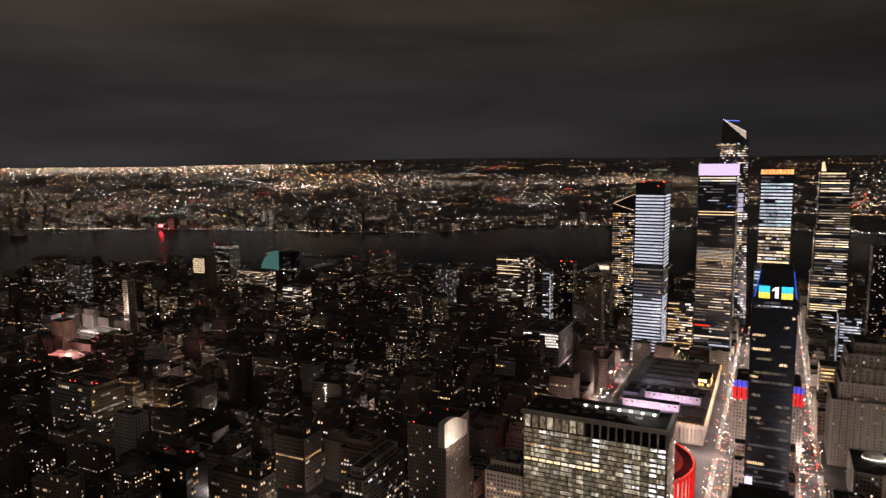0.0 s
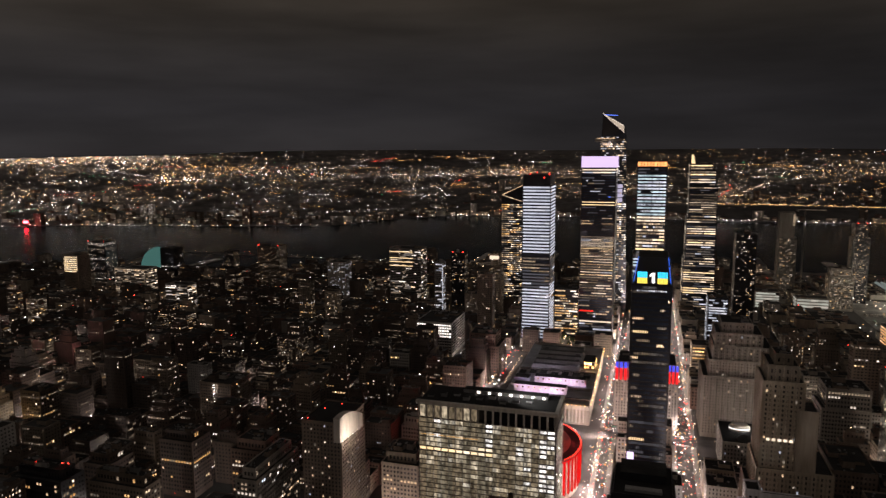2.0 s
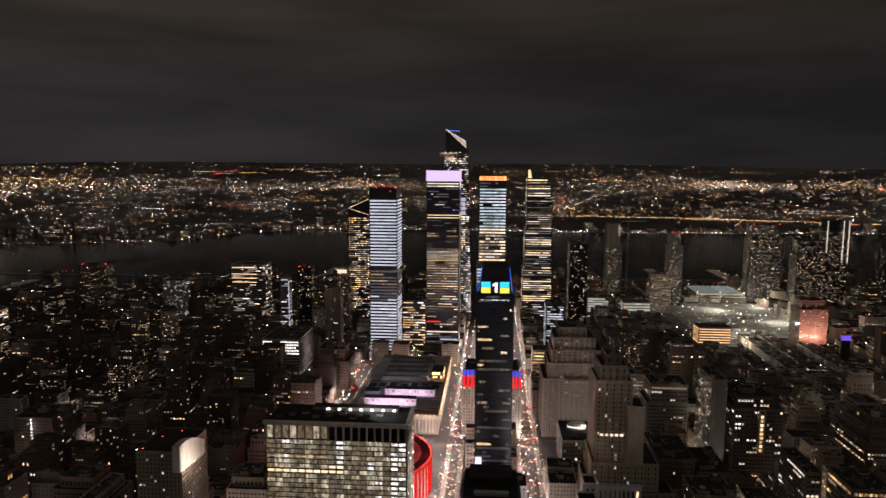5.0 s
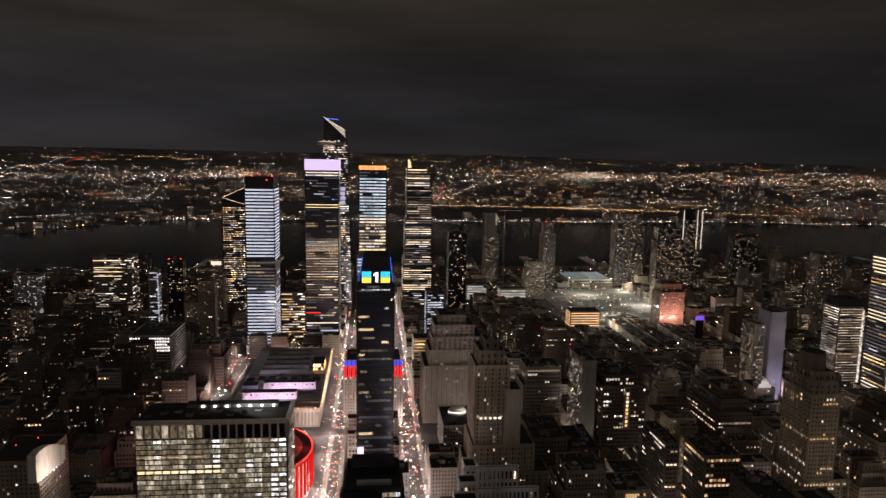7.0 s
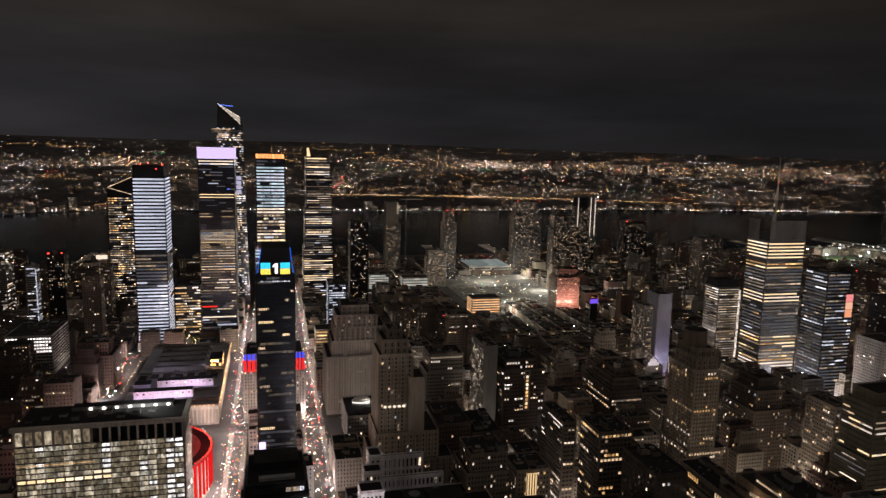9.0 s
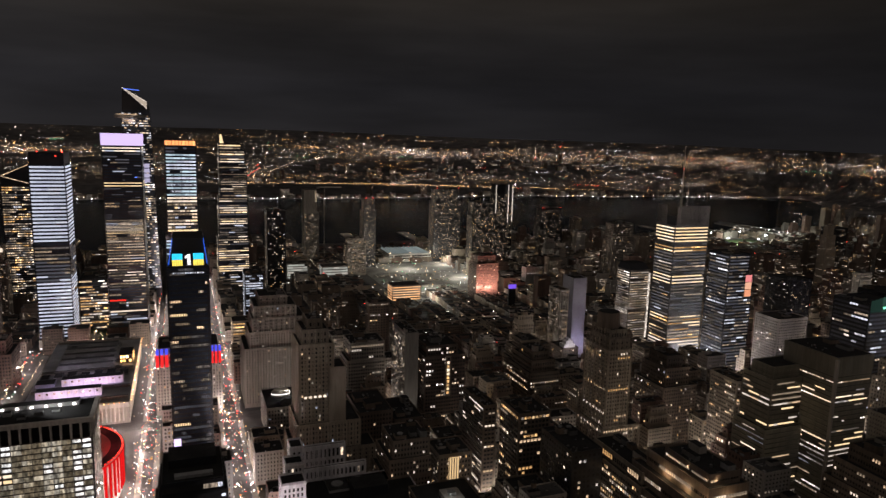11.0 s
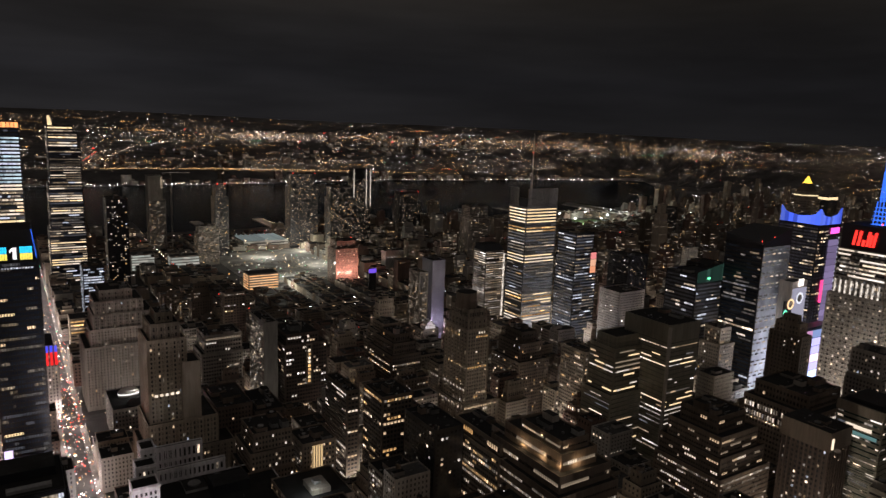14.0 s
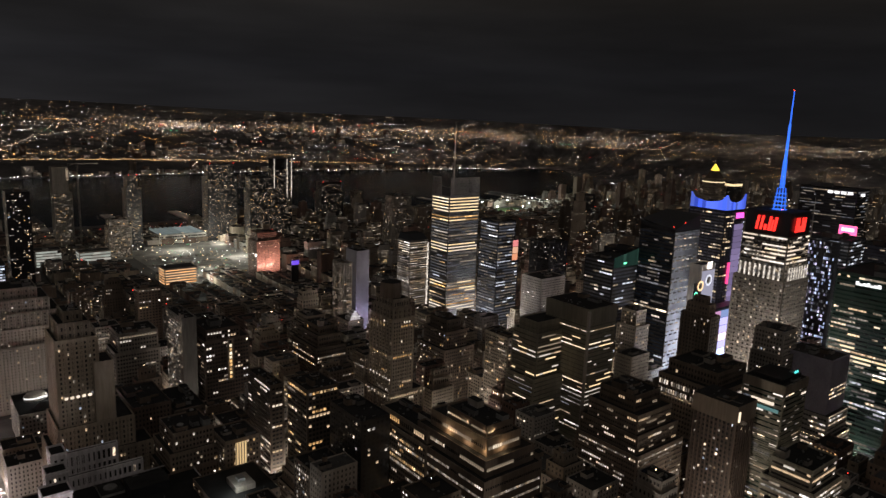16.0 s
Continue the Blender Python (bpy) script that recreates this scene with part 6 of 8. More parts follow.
ar = building("office_block", "long block with an arcade of warm lit top windows", "loft building", 530, 584, 283, 338, 116, M_BROWN, 43, sides="ENS", split="single", limit=60, floor=4.2, bay=2.8, fw=0.5, fh=0.5, lit=0.05, run=3, mix=GOLD, tiers=((104, -4, 0, -4, 0), (116, 4, 4, 4, 4)), roof_plant=6)
for z0, z1, mix in ((94, 99, ((L_LINEW, 3), (L_SOFT, 4))), (87, 92, ((L_SOFT, 4), (L_HAZE, 4)))):
    part("arcade", lay(Mesh(), windows((525.7, 584, 278.7, 338), z0, z1 + 1, random.Random(z0), "ES", floor=4.4, bay=2.3, fw=0.5, fh=0.8, lit=0.9, mix=mix)), ar, "row of lit arcade windows", kind="stuff")
part("arcade_lamps", Mesh().points([(525.2, 281 + k * 3.4, 86.4) for k in range(16)] + [(528 + k * 3.4, 278.2, 86.4) for k in range(12)], [0.35] * 28, P_WARM), ar, "row of warm ledge lamps", kind="stuff")
rt = building("office_tower", "dark brown ribbed tower with a lone warm lamp recess", "office tower", 486, 512, 243, 278, 114, M_UMBER, 44, sides="ENS", split="single", limit=60, floor=3.8, bay=3.2, fw=0.5, fh=0.5, lit=0.10, mix=((L_SOFT, 4), (L_WARM, 3), (L_COOL, 0.6)), piers=3.2, deep=0.7, roof_plant=3)
part("blind_top", Mesh().box(485.0, 513.0, 242.0, 279.0, 101, 115.4, M_BROWN, M_ROOF), rt, "windowless brick top")
part("lamp_recess", Mesh().box(486.5, 488.5, 241.3, 241.9, 103, 111, glow("recess_lamp", (1.0, 0.82, 0.56), 0.9, 0.9)), rt, "warm lit recess")
part("roof_dish", Mesh().drum(492, 240.4, 2.4, 101, 102.4, M_PALE, 12), rt, "pale dish on a bracket")
tl = building("office_block", "glassy block with a teal glow on its roof and lit floors", "office building", 519, 556, 225, 258, 129, M_SMOKE, 45, sides="ENS", split="single", limit=200, unlit=G_GREEN, floor=4.0, bay=1.9, fw=0.9, fh=0.55, lit=0.26, run=4, floor_lit=0.16, mix=((L_SOFT, 6), (L_WARM, 3), (L_LINEW, 2), (L_HAZE, 3)), bands=4.0, band_tall=1.1, deep=0.3, roof_plant=3)
part("lit_floor", Mesh().box(518.4, 518.9, 232, 250, 112, 114.6, L_LINEW).box(518.4, 518.9, 228, 250, 107.2, 109.8, glow("dim_teal_floor", (0.30, 0.62, 0.58), 0.22, 0.8)), tl, "bright and teal lit floors")
part("blind_top", Mesh().box(518.6, 556.4, 224.6, 258.4, 122.5, 129.9, M_TAN, M_ROOF), tl, "pale blind top storey")
part("roof_plant", Mesh().box(523, 552, 229, 254, 129, 133, M_DARK, M_ROOF), tl, "black penthouse")
part("roof_lamp", Mesh().drum(548, 234, 2.6, 133, 134.2, M_MECH, 12, r1=1.0).box(545, 551, 231.0, 231.4, 132.6, 134.8, glow("teal_roof_lamp", (0.08, 0.75, 0.65), 1.2, 0.9)), tl, "teal roof lamp")
building("office_block", "low pale block with bright white floor bands", "office building", 474, 520, 178, 215, 92, M_OLIVE, 46, sides="ENS", split="single", limit=120, floor=4.0, bay=2.6, fw=0.92, fh=0.4, lit=0.3, run=5, floor_lit=0.35, mix=((L_WHITE, 5), (L_WARM, 4)), bands=4.0, tiers=((78, 0, 0, 0, 0), (92, 4, 4, 4, 4)))
m1 = building("office_block", "dark block with white lit window groups and a golden stair bay", "loft building", 229, 274, 640, 692, 107, M_UMBER, 47, sides="ENS", split="single", limit=110, floor=3.8, bay=2.8, fw=0.62, fh=0.5, lit=0.15, run=3, floor_lit=0.0, mix=((L_WHITE, 5), (L_WARM, 4), (L_LINEW, 2)), tiers=((97, 0, 0, 0, 0), (107, 3, 8, 4, 6)))
part("stair_bay", Mesh().box(251, 257, 638.4, 639.6, 55, 97, M_TAN), m1, "pale brick stair bay")
part("stair_light", lay(Mesh(), windows((251, 257, 638.3, 640), 56, 97, random.Random(12), "E", floor=3.8, bay=2.8, fw=0.7, fh=0.7, lit=0.95, mix=((L_FULL, 3), (L_AMBER, 2)))), m1, "golden stair windows", kind="stuff")
building("apartment_tower", "slim pale tower with columns of lit windows", "apartment tower", 212, 226, 652, 700, 120, M_CONC, 48, sides="S", split="single", limit=150, floor=3.2, bay=3.4, fw=0.42, fh=0.5, lit=0.55, mix=((L_WARM, 4), (L_SOFT, 4), (L_WHITE, 2)), roof_plant=2)
building("office_block", "grey block with lit upper windows and a pale lower wall", "office building", 164, 201, 690, 724, 102, M_GREY, 175, sides="ENS", split="single", limit=90, floor=3.7, bay=2.5, fw=0.55, fh=0.5, lit=0.12, run=5, floor_lit=0.1, mix=OFFICE, roof_plant=3, tiers=((84, -4, 0, -3, 0), (102, 0, 0, 0, 0)))
building("loft_block", "black-roofed loft block in deep shade", "loft building", 142, 172, 560, 612, 80, M_UMBER, 176, sides="ENS", split="single", limit=30, floor=3.8, bay=2.7, fw=0.45, fh=0.5, lit=0.03, mix=OFFICE, roof_plant=5)
building("loft_block", "dark loft block with crowded roof houses", "loft building", 172.6, 199, 556, 606, 72, M_UMBER, 177, sides="ENS", split="single", limit=30, floor=3.8, bay=2.7, fw=0.45, fh=0.5, lit=0.05, run=3, mix=OFFICE, roof_plant=6)
building("apartment_tower", "slim tower with dotted lit windows and a pale edge", "apartment tower", 476, 490, 800, 830, 118, M_GREY, 178, sides="ES", split="single", limit=90, floor=3.2, bay=3.0, fw=0.45, fh=0.5, lit=0.4, mix=FAINT, roof_plant=2)
building("office_tower", "stepped tan tower with warm lit setbacks", "office tower", 368, 400, 700, 738, 84, M_TAN, 179, sides="ENS", split="single", limit=90, floor=3.6, bay=2.6, fw=0.5, fh=0.5, lit=0.1, run=4, floor_lit=0.16, mix=GOLD, roof_plant=3, tiers=((60, -5, -3, -5, 0), (74, 0, 0, 0, 0), (84, 4, 5, 4, 6)))
building("office_tower", "brown setback tower with two rows of warm windows", "office tower", 338, 374, 620, 676, 96, M_BROWN, 180, sides="ENS", split="single", limit=80, floor=3.7, bay=2.6, fw=0.5, fh=0.5, lit=0.06, run=4, floor_lit=0.12, mix=GOLD, roof_plant=3, tiers=((76, 0, 0, 0, 0), (88, 4, 4, 4, 6), (96, 8, 9, 9, 14)))
building("office_block", "stepped brick block with a dark flat roof", "loft building", 153, 190, 500, 540, 78, M_BROWN, 49, sides="ENS", split="single", limit=60, floor=3.7, bay=2.6, fw=0.5, fh=0.5, lit=0.10, mix=OFFICE, tiers=((50, -6, -4, -4, 0), (64, -2, 0, -2, 0), (78, 2, 4, 2, 4)))
# towers of the middle distance
building("apartment_tower", "windowless violet-grey slab tower", "tower", 530, 552, 855, 885, 120, M_BLUEWALL, 50, sides="ENS", floor=20, bay=30, fw=0.05, fh=0.02, lit=0.0, roof_plant=2)
yt = building("office_tower", "slanted-topped tower with golden floors and a white edge of light", "office tower", 623, 658, 851, 884, 128, M_GREY, 51, sides="ENS", split="floor", floor=3.5, bay=2.6, fw=0.85, fh=0.5, lit=0.9, run=8, mix=((L_SOFT, 7), (L_WARM, 3), (L_WHITE, 2)), roof_plant=0, bands=3.5)
part("edge_light", Mesh().box(656, 658.4, 849.6, 850.8, 20, 124, L_WHITE), yt, "white lit edge strip")
part("tower_head", Mesh().frustum((623, 658, 851, 884), (626, 656, 862, 882), 128.8, 138, M_DARK, M_ROOF), yt, "sloping dark head")
for seed, (x0, x1, y0, y1, h, wall, lit, label) in enumerate((
        (856, 914, 1240, 1275, 142, M_GREY, 0.12, "broad grey slab tower with scattered lit windows"),
        (602, 674, 1650, 1690, 184, M_DARK, 0.34, "twin-stepped tower full of small lit windows"),
        (673, 736, 1568, 1605, 157, M_DARK, 0.32, "dark tower full of small lit windows"),
        (765, 815, 1636, 1680, 172, M_DARK, 0.25, "tall tower with two bright white vertical edges"),
        (861, 925, 1565, 1600, 141, M_DARK, 0.14, "black glass tower with red roof lamps"),
        (407, 438, 1605, 1640, 165, M_DARK, 0.3, "slim dark tower dotted with lit windows"),
        (347, 392, 1517, 1550, 84, M_GREY, 0.32, "apartment tower dotted with lit windows"),
        (542, 589, 1233, 1275, 86, M_RED, 0.15, "rosy floodlit brick tower with dark top"),
        (-280, -258, 1250, 1280, 128, M_BROWN, 0.15, "slim brick tower with a bright white roof sign"))):
    b = building("apartment_tower", label, "apartment tower", x0, x1, y0, y1, h, wall, 60 + seed, sides="ENS", split="joined", floor=3.2, bay=2.9, fw=0.6, fh=0.5, lit=lit * 1.5, mix=FAINT, roof_plant=3, tiers=((h * 0.82, 0, 0, 0, 0), (h, 3, 5, 3, 3)))
    if seed == 3:
        for x in (765, 800, 812):
            part("edge_light", Mesh().box(x, x + 1.8, 1634, 1635, 100 if x > 790 else 20, 196, L_WHITE), b, "white lit vertical edge")
        part("tower_head", Mesh().box(770, 812, 1640, 1676, 172, 196, M_DARK, M_ROOF), b, "dark head")
    if seed in (4, 1, 5):
        part("warning_light", Mesh().points([(x0 + 6, y0, h + 2), (x1 - 8, y0, h + 2)], [1.3, 1.3], P_RED), b, "red roof lamps")
    if seed == 1:
        part("roof_sign", Mesh().box(x0 + 6, x1 - 6, y0 + 4.2, y0 + 4.8, h - 5, h - 1.5, L_LINEW), b, "bright strip of light under the roof")
    if seed == 7:
        lamp_area("rosy_flood", ((x0 + x1) / 2, y0 - 24, 18), ((x0 + x1) / 2, y0, 56), 40, 8, 60000, (1.0, 0.50, 0.38))
    if seed == 8:
        part("roof_sign", Mesh().box(-278, -261, 1248, 1249.5, 119.5, 126, L_LINEW), b, "white lit roof sign")
# bright shed and glazed boxes by the yards
building("warehouse", "low open parking deck with orange lit floors", "parking garage", 373, 430, 1241, 1275, 34, M_CONC, 80, sides="ENS", floor=4.2, bay=3, fw=0.9, fh=0.45, lit=1.0, mix=((L_DECK, 1),), floor_lit=1.0, run=9, bands=4.2, roof_plant=0, roof=M_ROOFL)
for x0, x1, y0, y1, h in ((210, 256, 1491, 1525, 37), (284, 342, 1479, 1510, 30)):
    building("glass_hall", "pale glazed hall lit from inside", "hall", x0, x1, y0, y1, h, M_PALE, 81, sides="ENS", floor=5, bay=3, fw=0.92, fh=0.7, lit=1.0, run=9, floor_lit=1.0, mix=((L_HALL, 1),), roof_plant=2, roof=M_ROOFL)
building("office_building", "mid-rise block with cool blue lit floors", "office building", 96, 126, 1151, 1190, 87, M_DARK, 82, sides="ENS", split="floor", floor=4, bay=2.8, fw=0.88, fh=0.55, lit=0.8, run=5, mix=((L_COOL, 4), (L_OFFICE, 5)))
building("office_building", "low block with warm lit ribbon floors", "office building", 66, 99, 1003, 1035, 49, M_TAN, 83, sides="ENS", split="floor", floor=4.4, bay=3, fw=0.95, fh=0.4, lit=0.75, run=6, mix=((L_AMBER, 3), (L_WARM, 5)))
building("office_building", "mid-rise glazed block with golden floors between the towers", "office building", -149, -108, 1180, 1235, 84, M_DARK, 84, sides="ENS", split="floor", floor=4.2, bay=2.8, fw=0.9, fh=0.5, lit=0.7, run=6, mix=((L_WARM, 5), (L_WHITE, 4), (L_AMBER, 3)))
wb_ = building("office_building", "white-lit office block with a grid of bright windows", "office building", -342, -284, 1012, 1090, 54, M_CONC, 85, sides="ENS", split="single", limit=160, floor=4.2, bay=3.6, fw=0.78, fh=0.62, lit=0.0, mix=ICE, roof_plant=5)
part("window_grid", lay(Mesh(), windows((-342, -284, 1011.8, 1090), 30, 53, random.Random(1), "E", floor=4.2, bay=3.6, fw=0.66, fh=0.55, lit=0.93, mix=((L_GRID, 1),))), wb_, kind="stuff")
building("loft_block", "pinkish brick warehouse with setback wings", "warehouse", -242, -194, 937, 985, 60, M_RED, 86, sides="ENS", floor=4.2, bay=3, fw=0.45, fh=0.5, lit=0.04, mix=HOME, tiers=((44, 0, 0, 0, 0), (60, 4, 6, 6, 6)))
# left-hand blocks close below
dome = building("apartment_tower", "flat brown tower with a white lit domed roof cover", "apartment tower", -268, -232, 500, 548, 98, M_BROWN, 87, sides="ENS", split="single", limit=90, floor=3.4, bay=3.0, fw=0.4, fh=0.5, lit=0.10, mix=((L_COOL, 2), (L_SOFT, 4), (L_WARM, 3)), roof_plant=0, tiers=((98, 0, 0, 0, 0),))
cover = Mesh()
steps = 12
arc = [(496 + 46 * i / steps, 88 + 17.0 * math.sin(math.pi * (0.42 + 0.50 * i / steps))) for i in range(steps + 1)]
for x in (-231.4, -237.0):
    cover.add([(x, y, z) for y, z in arc] + [(x, y, 84 - (y - 496) * 0.06) for y, z in arc], [(i, i + 1, steps + 2 + i, steps + 1 + i) for i in range(steps)], M_PALE)
cover.add([(-231.4, y, z) for y, z in arc] + [(-237.0, y, z) for y, z in arc], [(i, i + 1, steps + 2 + i, steps + 1 + i) for i in range(steps)], M_PALE)
cover.add([(-231.4, 496, 84), (-237, 496, 84), (-237, *arc[0]), (-231.4, *arc[0])], [(0, 1, 2, 3)], M_PALE)
part("roof_cover", cover, dome, "white curved roof screen")
lamp_area("roof_cover_light", (-216, 505, 84), (-232, 515, 96), 10, 3, 5200, (1.0, 0.93, 0.78))
part("roof_lamp", Mesh().points([(-230.4, 500 + k * 5.0, 84.5 - k * 0.4) for k in range(8)], [0.4] * 8, P_WHITE), dome, "row of white roof lamps")
part("warning_light", Mesh().points([(-252, 512, 106), (-240, 520, 108), (-262, 500, 101)], [0.6] * 3, P_RED), dome, "red roof lamps")
for seed, (x0, x1, y0, y1, h, wall, lit, mix) in enumerate((
        (-504, -452, 430, 455, 58, M_DARK, 0.10, GOLD), (-434, -379, 440, 460, 58, M_BROWN, 0.12, GOLD), (-478, -450, 480, 512, 50, M_UMBER, 0.14, OFFICE),
        (-349, -312, 516, 550, 64, M_RED, 0.06, HOME), (-314, -294, 470, 540, 62, M_GREY, 0.15, OFFICE), (-212, -178, 536, 575, 60, M_BROWN, 0.06, HOME),
        (-428, -392, 520, 548, 62, M_UMBER, 0.08, HOME), (-760, -690, 520, 565, 62, M_GREY, 0.14, OFFICE))):
    loft = building("office_block", ("brick loft block with a flat roof and lit top floor", "dark block with a few golden windows")[seed % 2], "loft building", x0, x1, y0, y1, h, wall, 90 + seed, sides="ENS", split="single", limit=90, floor=3.8, bay=3.0, fw=0.55, fh=0.5, lit=lit, run=2, floor_lit=0.06, mix=mix,
             tiers=((h - 8, 0, 0, 0, 0), (h, 4, 4, 5, 5)))
    if seed in (0, 7):
        part("warning_light", Mesh().points([(x0 + (x1 - x0) * f, y0 + 6 + 9 * f, h + 3) for f in (0.35, 0.45, 0.8, 0.9)], [0.8] * 4, P_RED), loft, "red roof lamps")
hz = building("apartment_tower", "brown tower with a thin column of lamps", "apartment tower", -470, -430, 640, 680, 66, M_BROWN, 99, sides="ENS", floor=3.3, bay=3, fw=0.4, fh=0.5, lit=0.06, mix=HOME)
part("lamp_column", Mesh().points([(-450, 638, 30 + 3.2 * k) for k in range(12)], [0.55] * 12, P_WHITE), hz, "column of white lamps")
west = ((L_WARM, 1.6), (L_AMBER, 1.3), (L_WHITE, 0.4), (L_FAR, 7))
for seed, (name, x0, x1, y0, y1, h, wall, mix, lit, label) in enumerate((
        ("office_building", -1237, -1199, 1219, 1255, 94, M_BROWN, ((L_FULL, 3), (L_SOFT, 4)), 0.0, "bright yellow-lit office block"),
        ("office_tower", -1307, -1255, 1362, 1400, 103, M_DARK, OFFICE, 0.25, "riverside tower with red roof lamps"),
        ("office_building", -1170, -1130, 1452, 1490, 80, M_DARK, ICE, 0.04, "dark block beside a glass sail glowing teal"),
        ("slim_tower", -1010, -998, 834, 850, 116, M_PALE, HOME, 0.0, "slim floodlit pale tower"),
        ("office_tower", -509, -441, 1333, 1372, 120, M_CONC, ((L_WHITE, 3), (L_SOFT, 4), (L_WARM, 2)), 0.3, "stacked slab building with long bright floors"),
        ("apartment_tower", -1463, -1393, 975, 1010, 112, M_BROWN, west, 0.2, "brick tower with scattered lit windows"),
        ("apartment_tower", -854, -799, 1390, 1425, 105, M_BROWN, west, 0.22, "tower with red roof lamps and warm windows"),
        ("apartment_tower", -963, -939, 1421, 1446, 84, M_DARK, west, 0.25, "slim tower with warm windows"),
        ("apartment_tower", -668, -627, 1367, 1403, 79, M_GREY, ICE, 0.25, "pale block with cool lit floors"),
        ("apartment_tower", -356, -330, 1261, 1286, 126, M_DARK, west, 0.10, "dark tower with red roof lamps"),
        ("apartment_tower", -356, -341, 1155, 1172, 124, M_CONC, ICE, 0.3, "slender tower with a white lit edge"),
        ("apartment_tower", -272, -246, 1128, 1150, 112, M_BROWN, west, 0.12, "brown tower with few windows lit"),
        ("apartment_tower", -601, -578, 1112, 1130, 84, M_TAN, west, 0.14, "tan tower with warm lit side"),
        ("apartment_tower", -559, -535, 1132, 1150, 66, M_TAN, west, 0.4, "block with bright columns of windows"),
        ("office_building", -1110, -1030, 1229, 1266, 70, M_PALE, ((L_WARM, 4), (L_SOFT, 5)), 0.5, "curved pale block with long lit floors"),
        ("office_building", -926, -874, 1160, 1190, 56, M_CONC, ((L_WARM, 4), (L_WHITE, 4)), 0.45, "office block with bright lit floors"),
        ("apartment_tower", -1327, -1283, 957, 985, 108, M_GREY, ICE, 0.2, "grey tower with a cool lit core"),
        ("apartment_slab", -620, -564, 704, 726, 61, M_BROWN, west, 0.10, "dark brick slab with columns of lit windows"),
        ("apartment_slab", -654, -627, 576, 602, 60, M_BROWN, west, 0.08, "dark brick slab with columns of lit windows"),
        ("apartment_slab", -423, -396, 867, 890, 68, M_BROWN, west, 0.14, "dark brick slab with columns of lit windows"))):
    b = building(name, label, "building", x0, x1, y0, y1, h, wall, 130 + seed, sides="ENS", floor=3.4, bay=3.0, fw=0.85 if wall in (M_CONC, M_PALE) else 0.45, fh=0.5, lit=lit, run=4 if wall in (M_CONC, M_PALE) else 1, floor_lit=0.1 if lit else 0.0, mix=mix, roof_plant=2)
    if "yellow-lit" in label:
        part("lit_floors", lay(Mesh(), windows((x0, x1, y0 - 0.2, y1), 56, 93, random.Random(77), "E", floor=4.1, bay=2.6, fw=0.7, fh=0.6, lit=0.96, mix=((L_FULL, 1),))), b, "rows of yellow lit windows", kind="stuff")
    if name == "slim_tower":
        lamp_area("slim_tower_flood", (-1004, 818, 62), (-1004, 834, 92), 10, 6, 9000, (1.0, 0.85, 0.70))
    if "red roof" in label:
        part("warning_light", Mesh().points([(x0 + 3, y0, h + 2.5), (x1 - 3, y0, h + 2.5)], [1.5, 1.5], P_RED), b, "red roof lamps")
    if "long bright floors" in label:
        for z in (84, 92, 100, 113):
            part("floor_light", Mesh().box(x0, x0 + 50, y0 - 0.8, y0 - 0.2, z, z + 1.3, L_FULL), b, "long bright floor")
    if "white lit edge" in label:
        part("edge_light", Mesh().box(x1 - 1.2, x1, y0 - 0.8, y0 - 0.2, 40, 120, L_OFFICE), b, "white lit edge")
    if "teal" in label:
        sail = Mesh()
        rows_s = [(x0 - 62 * math.cos(t), 26 + 58 * math.sin(t)) for t in np.linspace(0.1, 1.5, 9)]
        # the teal wash of light is put in as the sail's own glow
        sail.add([(x, y0 + 2, z) for x, z in rows_s] + [(x0, y0 + 2, z) for x, z in rows_s], [(i, i + 1, 10 + i, 9 + i) for i in range(8)], glow("teal_sail_glow", (0.10, 0.30, 0.27), 0.26, 0.9))
        part("glass_sail", sail, b, "glass sail, teal wash drawn as its own glow")

# low roofs in the western quarter, each lit by an added lamp
def lit_roof(label, x0, x1, y0, y1, h, wall, colour, watts, lamps):
    """A low hall whose roof is washed by an added lamp in the air beside it."""
    hall = building("low_hall", label, "hall", x0, x1, y0, y1, h, wall, int(y0), sides="EN", floor=4.0, bay=3.2, fw=0.5, fh=0.45, lit=0.2, mix=west, roof_plant=2, roof=wall)
    lamp_area("roof_flood", ((x0 + x1) / 2, y0 - 4, h + 13), ((x0 + x1) / 2, (y0 + y1) / 2, h), x1 - x0, 4, watts, colour)
    part("roof_lamp", Mesh().points([(x0 + (x1 - x0) * (k + 0.5) / 6, y0 - 0.5, h + 1.2) for k in range(6)], [0.55] * 6, lamps), hall, "row of roof lamps")


lit_roof("low hall with a rosy floodlit roof", -1013, -947, 685, 725, 22, M_RED, (1.0, 0.36, 0.36), 24000, P_RED)
lit_roof("low hall with a white floodlit roof", -1092, -1040, 806, 848, 24, M_PALE, (1.0, 0.97, 0.92), 12000, P_WHITE)
# this low hall stands in for an orange lit canopy
lit_roof("low roof standing in for an orange lit canopy", -748, -716, 660, 684, 13, M_TAN, (1.0, 0.66, 0.26), 9000, P_WARM)
lit_roof("small pale house with a white lit roof", -502, -482, 690, 712, 24, M_PALE, (1.0, 0.97, 0.92), 1800, P_WHITE)

# ---- the rest of the city, block by block ----
SIGHT_W = [M_TAN, M_BROWN, M_GREY, M_RED, M_BROWN, M_CONC, M_TAN]
city = random.Random(2024)


reserve(1885, 1955, 1775, 1995)
reserve(1398, 1472, 1328, 1382)


def free(x0, x1, y0, y1, gap=1.0):
    return not any(x0 < b + gap and x1 > a - gap and y0 < d + gap and y1 > c - gap for a, b, c, d in TAKEN)


